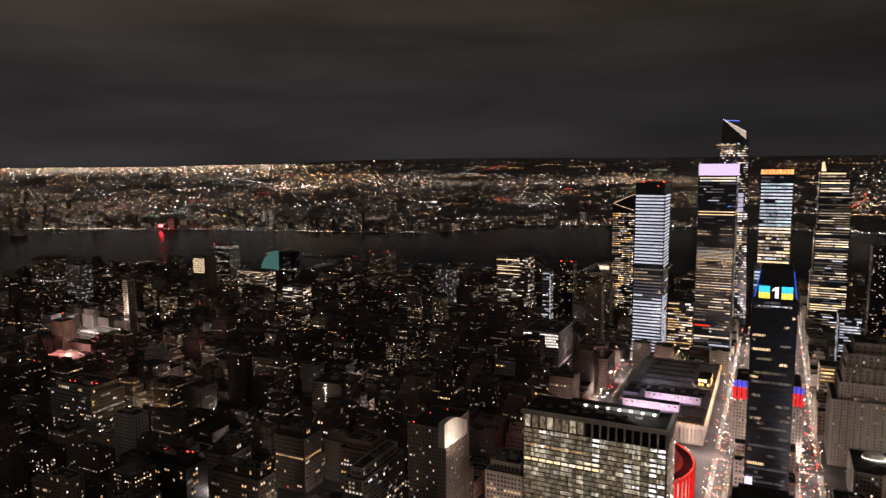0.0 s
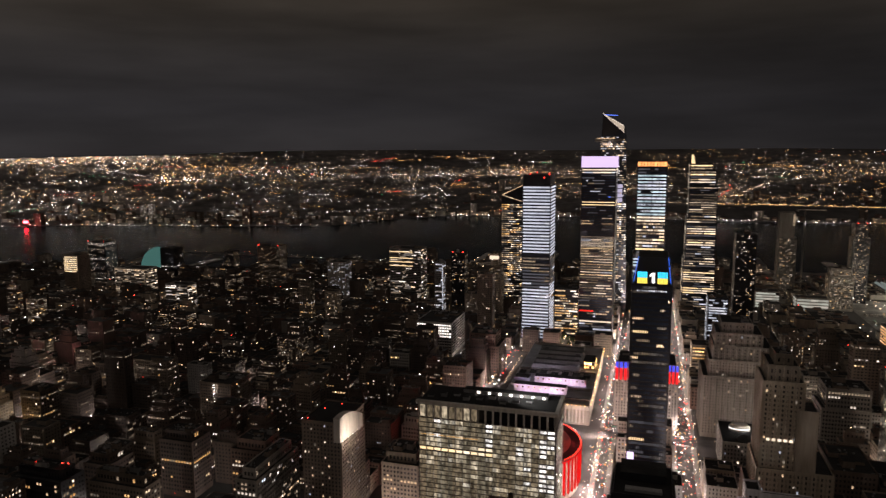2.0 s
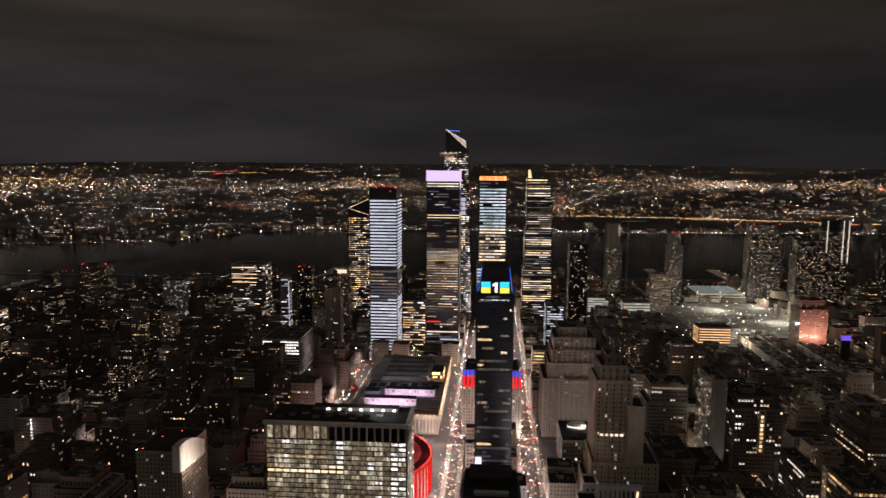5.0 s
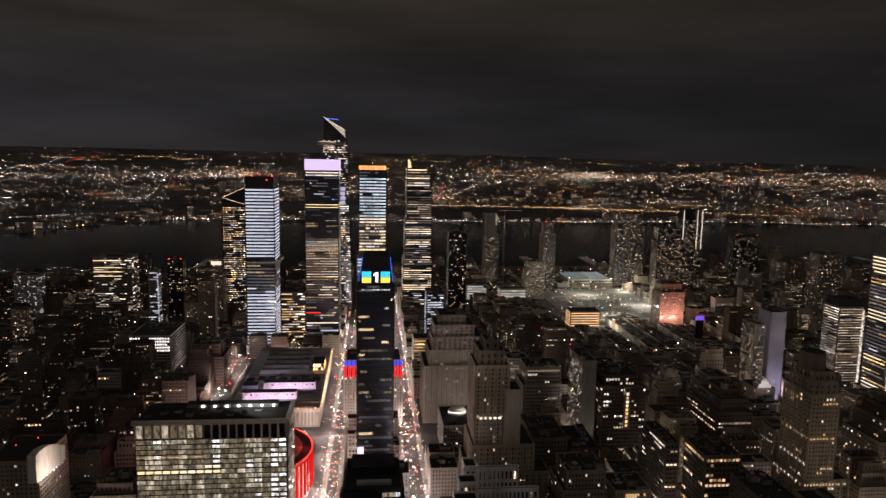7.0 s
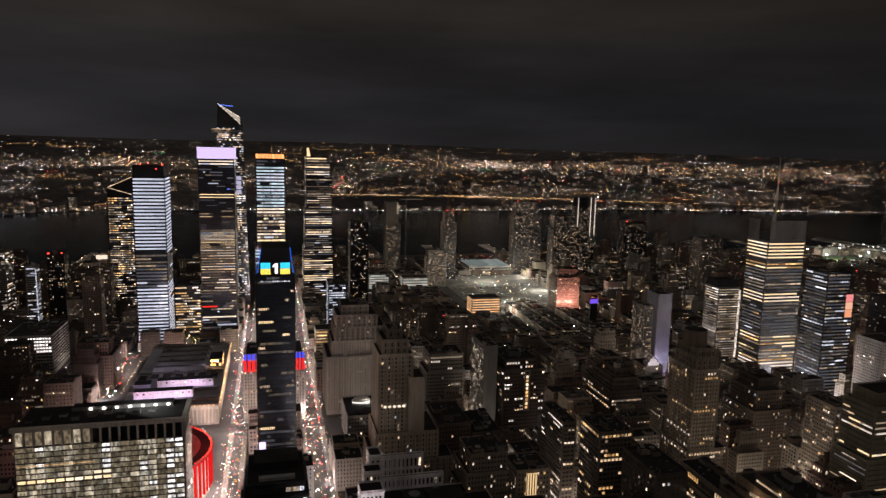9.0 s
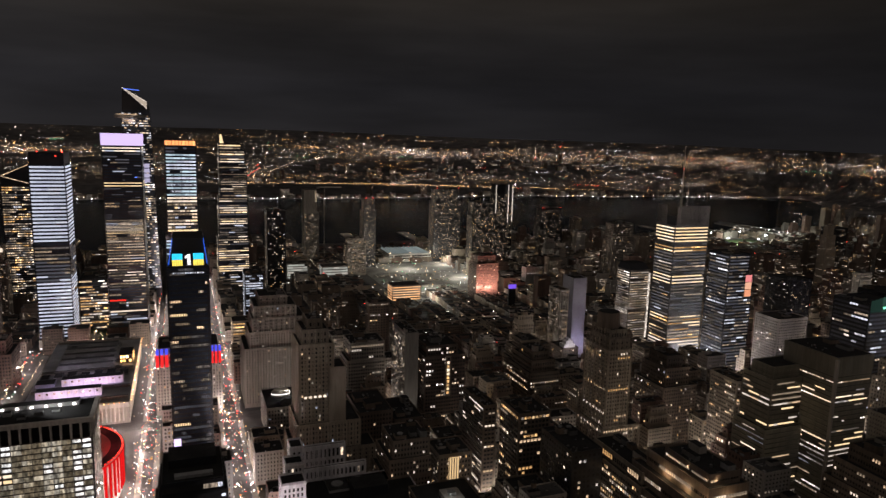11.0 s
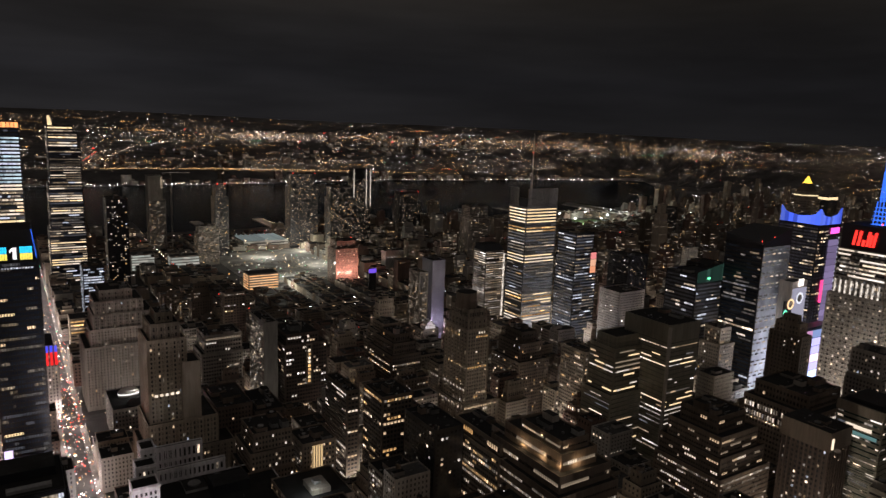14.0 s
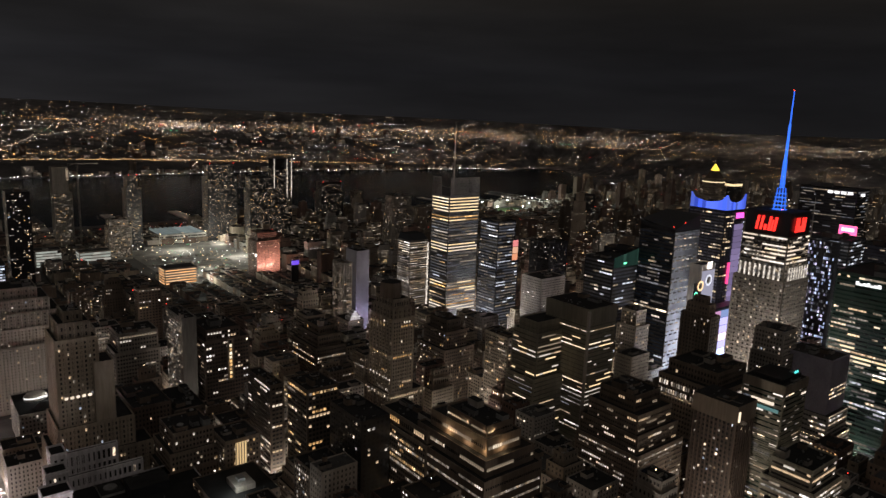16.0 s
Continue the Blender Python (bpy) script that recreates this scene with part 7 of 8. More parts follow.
def height_for(x, y, rng):
    """Roof heights by quarter."""
    if x < -180:
        if y < 640:
            h = rng.choice((16, 18, 22, 28, 36, 46, 56))
        elif y < 1100:
            h = rng.choice((12, 14, 16, 18, 22, 26, 34, 56))
        else:
            h = rng.choice((12, 14, 18, 22, 26, 34))
        if rng.random() < 0.05:
            h += rng.uniform(15, 35)
    elif x < 150 and y > 560:
        h = rng.choice((16, 20, 28, 36))
    elif y < 780 and x < 640:
        h = rng.choice((34, 42, 50, 56, 62, 68))
        if y < 440 and x > 200:
            h = rng.choice((46, 56, 64, 70, 76))
        if rng.random() < 0.12 and y > 400:
            h += rng.uniform(8, 22)
    elif y < 1100:
        h = rng.choice((16, 22, 28, 36, 44))
        if rng.random() < 0.14:
            h += rng.uniform(20, 60)
    else:
        h = rng.choice((12, 15, 18, 24, 30))
        if rng.random() < 0.10:
            h += rng.uniform(20, 60)
    if x > 760:
        h *= 1.25
        if rng.random() < 0.12:
            h += rng.uniform(20, 60)
    if 1150 < x < 2000 and y > 1200:
        h = min(h, 24)
    if 250 < x < 620 and y > 880:
        h = min(h, 12 if y > 1040 else 26)
    return h * rng.uniform(0.9, 1.1)


def open_ground(x, y):
    """Yards, squares and water's edge that stay unbuilt."""
    if 392 < x < 640 and 1290 < y < 1640:
        return True
    if 1560 < x < 1800 and 1640 < y < 1820:
        return True
    return y > near_shore(x) - 95


LABELS = ("brown brick building with a flat tar roof", "tan masonry building with rows of small windows", "grey stone building with a few lit windows", "old brick building with dark windows and a bulkhead")
lots = []
for n in range(12, 72):
    xa, xb = STREET(n) + 9, STREET(n + 1) - 9
    if n in (33, 34):
        xa, xb = (xa + 3, xb - 3)
    for av in range(len(AVENUES) - 1):
        ya, yb = AVENUES[av] + 15, AVENUES[av + 1] - 15
        az = [math.degrees(math.atan2(x, y)) for x in (xa, xb) for y in (max(ya, 1), yb)]
        if max(az) < -63 or min(az) > 74 or yb < 200:
            continue
        dist = math.hypot((xa + xb) / 2, (ya + yb) / 2)
        mid = (xa + xb) / 2
        for xl, xr in ((xa, mid - 1.0), (mid + 1.0, xb)):
            y = ya
            while y < yb - 10:
                w = city.uniform(12, 26) if dist > 600 else city.uniform(16, 34)
                y2 = min(yb, y + w)
                if yb - y2 < 9:
                    y2 = yb
                h = height_for(mid, (y + y2) / 2, city)
                x0, x1 = xl + city.uniform(0, 1.2), xr - city.uniform(0, 4)
                y_, y = y, y2 + city.choice((0.0, 0.3, 0.3, 2.5))
                r = math.hypot((x0 + x1) / 2, y_)
                if r < 290 or open_ground(mid, y_) or not free(x0, x1, y_, y2):
                    continue
                lots.append((r, (n, av), x0, x1, y_, y2, h))
lots.sort()
tank_spots, joined, fuss = [], {}, random.Random(515)
for rank, (r, key, x0, x1, y0, y1, h) in enumerate(lots):
    own = rank < 300
    far = r > 1100
    wall = city.choice(SIGHT_W)
    if x0 < -180 and city.random() < 0.75:      # the western quarter is old dark brick
        wall = M_UMBER
    lit = city.choice((0.012, 0.03, 0.05, 0.08, 0.16)) * ((1.5 if r < 900 else 3.4) if x0 < -180 else 4.0 if r > 1100 else 2.6 if r > 750 else 1.7)
    mix = city.choice((HOME, HOME, OFFICE, GOLD)) if r < 750 else FAINT
    steps = [(h, 0.0)]
    if h > 38 and city.random() < 0.6:
        steps = [(h * 0.72, 0.0), (h * 0.88, city.uniform(1.5, 3.5)), (h, city.uniform(4, 6))]
    root = thing("building", LABELS[SIGHT_W.index(wall) % 4 if wall in SIGHT_W else 3], "building", group="city blocks") if own else None
    mesh = joined.setdefault(key, Mesh())
    panes, low = (Mesh() if own else mesh), 0.0
    for top, ins in steps:
        b = (x0 + ins, x1 - ins, y0 + ins, y1 - ins)
        if b[1] - b[0] < 5 or b[3] - b[2] < 5:
            break
        roof = city.choice((M_ROOF, M_ROOF, M_ROOF, M_ROOFL))
        if own:
            part("wall", Mesh().block(*b, low, top, wall, roof, 1.0), root)
        elif far:
            mesh.box(*b, low, top, wall, roof)
        else:
            mesh.block(*b, low, top, wall, roof, 1.0)
        narrow = city.choice((0.32, 0.4, 0.5))
        lay(panes, windows(b, low + 3, top, city, "EN" if x0 < 0 else "ES", floor=city.uniform(3.2, 3.9), bay=city.uniform(2.4, 3.4), fw=narrow, fh=city.choice((0.42, 0.5)), lit=lit, mix=mix, floor_lit=0.06 if r < 900 else 0.03, run=city.choice((1, 3, 5)), dark=not far), 0.06)
        low, last = top, b
    bw, bd = (last[1] - last[0]) * city.uniform(0.2, 0.45), (last[3] - last[2]) * city.uniform(0.2, 0.45)
    bx, by = city.uniform(last[0] + 1, last[1] - bw - 1), city.uniform(last[2] + 1, last[3] - bd - 1)
    bz = city.uniform(2.4, 4.5)
    if own:
        part("bulkhead", Mesh().box(bx, bx + bw, by, by + bd, low, low + bz, wall, M_ROOF), root)
        if city.random() < 0.5:
            part("roof_unit", Mesh().box(last[0] + 1.5, last[0] + 3.5, last[2] + 2, last[2] + 4.5, low, low + 1.4, M_MECH), root, "grey cooling unit")
        if panes.count:
            part("glazing", panes, root, kind="stuff")
    else:
        mesh.box(bx, bx + bw, by, by + bd, low, low + bz, wall, M_ROOF)
    if r < 850:
        clutter(mesh, last, low, fuss, 7)
    if city.random() < 0.10:
        mesh.points([(bx + bw / 2, by + bd / 2, low + bz + 0.9)], [0.5 if not far else 0.9], city.choice((P_WHITE, P_WHITE, P_WARM, P_RED)))
    if r < 800 and low > 24 and city.random() < 0.3:
        tank_spots.append((bx + bw / 2, by + bd / 2, low + bz))
for mesh in joined.values():
    if mesh.count:
        tagged(part("city_block", mesh), "block of brick houses with small lit windows", "city block", "far city blocks", "stuff")

# wooden water tanks on the nearer roofs
tank = thing("water_tank", "weathered wooden roof tank with a conical lid on steel legs", "water tank", group="roof water tanks")
part("barrel", Mesh().drum(0, 0, 1.9, 2.4, 6.0, M_TANK, 14), tank)
part("lid", Mesh().drum(0, 0, 2.1, 6.0, 7.3, M_ROOF, 14, r1=0.05), tank, "dark conical lid")
for dx, dy in ((-1.2, -1.2), (1.2, -1.2), (-1.2, 1.2), (1.2, 1.2)):
    part("leg", Mesh().box(dx - 0.12, dx + 0.12, dy - 0.12, dy + 0.12, 0, 2.4, M_DARK), tank)
tank.location = tank_spots[0]
for spot in tank_spots[1:60]:
    copy_thing(tank, pose(*spot))

# ---- street life: lamps, cars ----
lamps = Mesh()
lr = random.Random(31)
for x, wide, ya, yb in ((STREET(34), 15, 380, 1650), (STREET(33), 9, 420, 1400), (STREET(31), 9, 400, 1100)):
    for k in range(int((yb - ya) / 8.5)):
        for side in (-1, 1):
            lamps.points([(x + side * (wide / 2 + lr.uniform(0, 1.5)), ya + k * 8.5 + lr.uniform(-3, 3), lr.choice((8.5, 4.0, 3.0)))], [lr.choice((0.2, 0.3, 0.35, 0.45, 0.65, 0.9))], lr.choice((P_WHITE, P_WARM, P_WHITE, P_WARM, P_AMBER, P_RED, P_RED, P_WHITE, P_GREEN)))
for y in AVENUES[1:]:
    for n in range(14, 58):
        for k in range(5):
            side = lr.choice((-1, 1))
            lamps.points([(STREET(n) + k * 16 + lr.uniform(-4, 4), y + side * 11, lr.choice((8.5, 4.0)))], [lr.uniform(0.3, 0.7)], lr.choice((P_WHITE, P_WARM, P_WARM, P_AMBER, P_RED)))
for n in range(12, 60):
    if n in (33, 34):
        continue
    for k in range(60 if n != 31 else 0):
        y = 260 + k * 28 + lr.uniform(-6, 6)
        if y < near_shore(STREET(n)) - 60:
            lamps.points([(STREET(n) + lr.choice((-5.5, 5.5)), y, 8.5)], [lr.choice((0.25, 0.35, 0.5, 0.75)) if n < 31 else lr.choice((0.2, 0.3, 0.45, 0.65))], lr.choice((P_WARM, P_WARM, P_WHITE, P_AMBER)))
for _ in range(900):                      # doorways, signals and signs along the two bright streets
    y = 400 + 700 * lr.random() ** 1.3
    x = lr.choice((lr.uniform(-49, -25), lr.uniform(36, 62)))
    lamps.points([(x, y, lr.uniform(1.0, 7.0))], [lr.choice((0.25, 0.3, 0.4, 0.5, 0.8))], lr.choice((P_WARM, P_WARM, P_WHITE, P_WHITE, P_AMBER, P_RED, P_RED)))
lamp_ob = part("street_lights", lamps)
tagged(lamp_ob, "many small white and warm lamps along streets", "street lights", kind="stuff")

fronts = Mesh()      # shop fronts along the two bright streets
for x, wide, ya, yb in ((STREET(34), 26, 430, 1060), (STREET(33), 18, 470, 780)):
    for k in range(int((yb - ya) / 6)):
        y = ya + k * 6
        if any(abs(y - a) < 16 for a in AVENUES):
            continue
        for side in (-1, 1):
            if lr.random() < 0.6:
                fronts.panes([(x + side * wide / 2, y, 2.4)], (0, 1), 2.4, 1.5, (-side, 0), 0.25, lr.choice((L_WHITE, L_WARM, L_WARM, L_AMBER, L_OFFICE, P_WARM)))
fr = part("shop_fronts", fronts)
tagged(fr, "row of bright shop windows at street level", "shop fronts", kind="stuff")


def make_car(paint, label):
    car = thing("car", label, "car", group="cars on the streets")
    part("body", Mesh().frustum((-0.92, 0.92, -2.3, 2.3), (-0.88, 0.88, -2.2, 2.2), 0.35, 0.95, paint), car)
    part("cabin", Mesh().frustum((-0.82, 0.82, -1.3, 1.5), (-0.66, 0.66, -0.8, 1.0), 0.95, 1.5, G_DARK, paint), car, "dark glazed cabin")
    for x in (-0.68, 0.32):
        part("headlight", Mesh().box(x, x + 0.36, 2.28, 2.42, 0.55, 0.82, HEAD).box(x, x + 0.36, 1.9, 2.3, 0.96, 1.02, HEAD), car, "white head lamp")
        part("taillight", Mesh().box(x, x + 0.36, -2.42, -2.28, 0.6, 0.85, TAIL).box(x, x + 0.36, -2.3, -2.05, 0.96, 1.05, TAIL), car, "red tail lamp")
    for x in (-0.95, 0.73):
        for y in (-1.4, 1.4):
            part("wheel", Mesh().box(x, x + 0.22, y - 0.32, y + 0.32, 0.02, 0.64, M_ROOF), car)
    return car


car_a, car_b = make_car(M_CAR, "dark saloon car with lit lamps in street traffic"), make_car(M_CAB, "yellow taxi with lit lamps in street traffic")
first = {car_a: True, car_b: True}
cr = random.Random(5)
spots = []
for x, lanes, ya, yb, count in ((STREET(34), (-5.6, -2.2, 2.2, 5.6), 392, 1300, 66), (STREET(33), (-2.2, 2.2), 430, 1250, 40)):
    for k in range(count):
        lane = lanes[k % len(lanes)]
        y = ya + (yb - ya) * ((k * 0.618) % 1.0)
        away = (lane > 0) if x > 0 else cr.random() < 0.6
        spots.append((x + lane, y, 0.07, 0 if away else 180))
for y, xa, xb in ((500, -110, 240), (780, -190, 300)):
    for k in range(14):
        spots.append((xa + (xb - xa) * ((k * 0.618) % 1.0), y + (-6, -2, 2, 6)[k % 4], 0.07, 90 if y == 500 else -90))
for k, (x, y, z, turn) in enumerate(spots):
    car = car_b if k % 4 == 1 else car_a
    if first[car]:
        car.matrix_basis = pose(x, y, z, 0, 0, turn)
        first[car] = False
    else:
        copy_thing(car, pose(x, y, z, 0, 0, turn))

wh = building("loft_block", "dark loft with a white floodlit stepped roof house", "loft building", 460, 484, 760, 792, 50, M_UMBER, 181, sides="ES", split="joined", floor=3.7, bay=2.7, fw=0.45, fh=0.5, lit=0.08, mix=HOME, roof_plant=0)
part("roof_house", Mesh().box(464, 480, 762, 774, 50, 55, M_TERRA).box(467, 477, 763, 773, 55, 59, M_TERRA).box(470, 474, 764, 772, 59, 62, M_TERRA), wh, "white stepped roof house")
lamp_area("roof_house_flood", (471, 748, 52), (471, 764, 56), 14, 3, 1500, (1.0, 0.98, 0.95))
conv = building("exhibition_hall", "long low hall with a pale lit glass roof", "hall", 486, 596, 1652, 1752, 20, M_CONC, 174, sides="ENS", floor=5, bay=4, fw=0.8, fh=0.5, lit=0.3, mix=((L_SOFT, 4), (L_WARM, 2)), roof=M_ROOFL, roof_plant=0)
for k in range(9):
    part("skylight", Mesh().frustum((490 + k * 11.6, 498 + k * 11.6, 1656, 1748), (492.5 + k * 11.6, 495.5 + k * 11.6, 1656, 1748), 20.2, 23.5, glow("pale_skylight", (0.78, 0.95, 0.90), 0.20, 0.5, per="object")), conv, "pale lit skylight ridge")
part("corner_lamp", Mesh().points([(488, 1650, 24), (540, 1650, 24), (594, 1650, 24), (600, 1700, 24)], [1.3] * 4, P_WARM), conv, "warm corner lamps", kind="stuff")
px_ = thing("roof_sign", "purple lit sign box on a low roof", "sign")
part("board", Mesh().box(548, 562, 1099, 1100.5, 51, 58.5, glow("purple_board", (0.24, 0.12, 1.0), 0.5, 0.9)), px_)
part("frame", Mesh().box(548, 562, 1100.5, 1103, 20, 60, M_DARK), px_)
# parked coaches and ramps in the yards
yard = Mesh().box(396, 636, 1292, 1636, -0.4, 0.1, M_PAVE)
tagged(part("yard", yard), "floodlit concrete yard with parked vehicles", "yard", kind="structure")
field = Mesh().box(1570, 1790, 1650, 1810, -0.3, 0.1, M_GRASS)
tagged(part("playing_field", field), "floodlit green playing field by the river", "field", kind="structure")
for x, y in ((1590, 1690), (1680, 1660), (1770, 1720), (1620, 1800), (1750, 1810)):
    fl = thing("floodlight_mast", "tall mast with a white floodlight head", "floodlight", group="field floodlights")
    part("pole", Mesh().drum(x, y, 0.4, 0, 26, M_MECH, 8), fl)
    part("lamp_head", Mesh().box(x - 2.4, x + 2.4, y - 1, y - 0.2, 26, 29, glow("floodlight", (0.9, 1.0, 0.92), 14.0, 0.9)), fl, "white floodlight head")
lamp_point("field_light", (1680, 1700, 30), 420000, (0.9, 1.0, 0.85), 3.0)
term = building("pier_terminal", "long white-lit terminal shed on a river pier", "terminal", 1890, 1950, 1780, 1990, 20, M_PALE, 200, sides="ENS", floor=6, bay=4, fw=0.8, fh=0.5, lit=0.6, run=4, mix=((L_WHITE, 5), (L_WARM, 3)), roof=M_ROOFL, roof_plant=3)
part("roof_lamp", Mesh().points([(1900 + (k % 3) * 20, 1790 + (k // 3) * 60, 24) for k in range(9)], [1.6] * 9, P_WHITE), term, "white flood lamps", kind="stuff")
lamp_point("terminal_light", (1870, 1760, 34), 60000, (0.92, 1.0, 0.9), 3.0)
depot = building("bus_depot", "low depot with long amber lit bays", "depot", 1400, 1470, 1330, 1380, 14, M_CONC, 201, sides="ENS", floor=6, bay=4, fw=0.85, fh=0.5, lit=0.9, run=5, mix=((L_AMBER, 4), (L_FULL, 3), (L_WHITE, 1)), roof=M_ROOFL, roof_plant=2)
bus = thing("bus", "parked coach in a floodlit yard", "bus", group="parked coaches")
part("body", Mesh().frustum((-1.25, 1.25, -6, 6), (-1.15, 1.15, -5.8, 5.8), 0.4, 3.1, M_PALE), bus)
part("window_strip", Mesh().box(-1.28, 1.28, -5.4, 5.4, 1.7, 2.6, G_DARK), bus)
bus.location = (402, 1300, 0.12)
br = random.Random(8)
for k in range(44):
    copy_thing(bus, pose(408 + (k % 11) * 15 + br.uniform(-1, 1), 1305 + (k // 11) * 60 + br.uniform(-3, 3), 0.12, 0, 0, br.choice((0, 3, 8, 90))))
yl = Mesh()
for _ in range(150):
    yl.points([(br.uniform(398, 634), br.uniform(1296, 1632), br.choice((1, 6, 12)))], [br.uniform(0.4, 1.0)], br.choice((P_WHITE, P_AMBER, P_WARM, P_WHITE, P_WARM, P_GREEN)))
tagged(part("yard_lamps", yl), "scattered white and amber yard lamps", "yard lamps", kind="stuff")

# ---- trees in a small park between the far towers ----
def tree(x, y, seed, tall=9.0):
    rng = random.Random(seed)
    root = thing("tree", "leafy street tree lit by lamps from below", "tree", (x, y, 0.05), "park trees")
    trunk = Mesh().drum(0, 0, 0.28, 0, tall * 0.45, M_BARK, 7, r1=0.16)
    for k in range(5):
        a, r = k * 1.257 + rng.random(), tall * 0.28
        p = (math.cos(a) * r, math.sin(a) * r, tall * rng.uniform(0.6, 0.8))
        trunk.add([(-0.1, 0, tall * 0.4), (0.1, 0, tall * 0.4), (0, 0.1, tall * 0.42), p], [(0, 1, 3), (1, 2, 3), (2, 0, 3)], M_BARK)
    part("trunk", trunk, root)
    crown = Mesh()
    for _ in range(260):
        a, e, r = rng.uniform(0, 6.283), rng.uniform(-0.5, 1.3), tall * 0.34 * rng.uniform(0.4, 1.0) ** 0.5
        c = Vector((math.cos(a) * math.cos(e) * r, math.sin(a) * math.cos(e) * r, tall * 0.66 + math.sin(e) * r))
        u = Vector((rng.uniform(-1, 1), rng.uniform(-1, 1), rng.uniform(-1, 1))).normalized() * 0.5
        v = u.orthogonal().normalized() * 0.35
        crown.add([tuple(c - u), tuple(c + v), tuple(c + u), tuple(c - v)], [(0, 1, 2, 3)], M_LEAF)
    part("crown", crown, root)
    return root


first_tree = tree(-140, 1095, 3)
tr = random.Random(6)
for k in range(16):
    copy_thing(first_tree, pose(tr.uniform(-143, -106), tr.uniform(1078, 1172), 0.05, 0, 0, tr.uniform(0, 360)) @ Matrix.Scale(tr.uniform(0.8, 1.3), 4))
park = Mesh().points([(tr.uniform(-145, -104), tr.uniform(1076, 1174), tr.uniform(3, 8)) for _ in range(70)], [tr.uniform(0.4, 0.9) for _ in range(70)], P_WARM)
tagged(part("park_lamps", park), "warm lamps among park trees", "park lamps", kind="stuff")
for x, y in ((-136, 1085), (-114, 1100), (-126, 1130)):
    lamp_point("park_light", (x, y, 11), 4000, (1.0, 0.85, 0.5))

# ---- the far shore and the plain beyond: thousands of small lights ----
fs = random.Random(404)
shore = Mesh()
x = -4300.0
while x < 4300:
    y = far_shore(x) + fs.uniform(4, 10)
    if fs.random() < 0.8:
        shore.points([(x, y, fs.uniform(3, 7))], [fs.choice((1.0, 1.2, 1.5))], fs.choice((SHORE_W, SHORE_W, SHORE_W, SHORE_A)))
    x += fs.uniform(12, 30)
tagged(part("shore_lamps", shore), "row of white and amber lamps along the far bank", "shore lamps", kind="stuff")
red_sign = thing("riverside_sign", "red glowing sign on the far bank of the river", "sign")
part("board", Mesh().box(-2612, -2590, 2368, 2370, 14, 24, glow("red_river_sign", (1.0, 0.02, 0.03), 30.0, 0.9, sampled=True)), red_sign)
part("post", Mesh().box(-2603, -2599, 2370, 2373, 0, 24, M_DARK), red_sign)

hob = Mesh()
for _ in range(900):
    x = fs.uniform(-4000, 4200)
    y = far_shore(x) + 30 + (abs(fs.gauss(0, 260)) if x < -950 else fs.choice((fs.uniform(0, 55), 300 + abs(fs.gauss(0, 150)))))
    if math.hypot(x, y) > 4500:
        continue
    z = land_height(x, y) - 3
    w, d = fs.uniform(14, 45), fs.uniform(12, 30)
    h = fs.choice((9, 12, 14, 18, 24)) + (fs.uniform(15, 45) if fs.random() < 0.06 else 0)
    wall = fs.choice((M_BROWN, M_GREY, M_RED))
    hob.box(x, x + w, y, y + d, z, z + 3 + h, wall, M_ROOF)
    lay(hob, windows((x, x + w, y, y + d), z + 4, z + 3 + h, fs, "E", floor=4, bay=5, fw=0.5, fh=0.5, lit=fs.choice((0.1, 0.2, 0.35)), mix=((L_WARM, 4), (L_WHITE, 3), (P_WARM, 0.6)), dark=False), 0.2)
tagged(part("riverside_town", hob), "far riverside town of low brick buildings with lit windows", "town", kind="stuff")

plain = {m: ([], []) for m in (D_DIM, D_WARM, D_WHITE, D_AMBER, R_AMBER, P_RED, P_GREEN)}


PROFILES = {}


def surface_at(az, el):
    """Where a sight line from above the near city meets the far ground."""
    key = round(math.degrees(az) * 4)
    if key not in PROFILES:
        t = math.radians(key / 4)
        rs = [r for r in np.arange(2200.0, 4890.0, 22.0) if r * math.cos(t) > far_shore(r * math.sin(t)) + 25 or r * math.cos(t) < near_shore(r * math.sin(t)) - 40]
        dips, keep, best = [], [], 99.0
        for r in rs:
            dip = math.degrees(math.atan2(320 - land_height(r * math.sin(t), r * math.cos(t)), r))
            if dip < best - 1e-4:
                dips.append(dip)
                keep.append(r)
                best = dip
        PROFILES[key] = (dips[::-1], keep[::-1])
    dips, keep = PROFILES[key]
    dip = math.degrees(el)
    if not dips or dip > dips[-1] or dip < dips[0]:
        return None
    r = float(np.interp(dip, dips, keep))
    x, y = r * math.sin(az), r * math.cos(az)
    return x, y, 320 - r * math.tan(el)


def put(a, e, m, size):
    hitp = surface_at(math.radians(a), math.radians(e))
    if hitp:
        plain[m][0].append((hitp[0], hitp[1], hitp[2] + 3 + fs.uniform(0, 3)))
        plain[m][1].append(max(1.0, 1.2 * size) * math.hypot(hitp[0], hitp[1]) / 4500)


def dark_bluff(a, e):
    return a > -3 and 4.30 < e < 5.28 - max(0, a - 20) * 0.03 or -24 < a <= -3 and 4.0 < e < 4.7 or 5 < a < 40 and 3.0 < e < 3.3


def hue(a, e):
    warm = 0.5 + 0.5 * noise.noise(Vector((a * 0.09, e * 0.8, 7.0)))
    u = fs.random()
    return D_AMBER if u < warm * (0.55 if a < -10 else 0.85) else D_WARM if u < 0.66 else D_WHITE if u < 0.96 else P_RED if u < 0.985 else P_GREEN


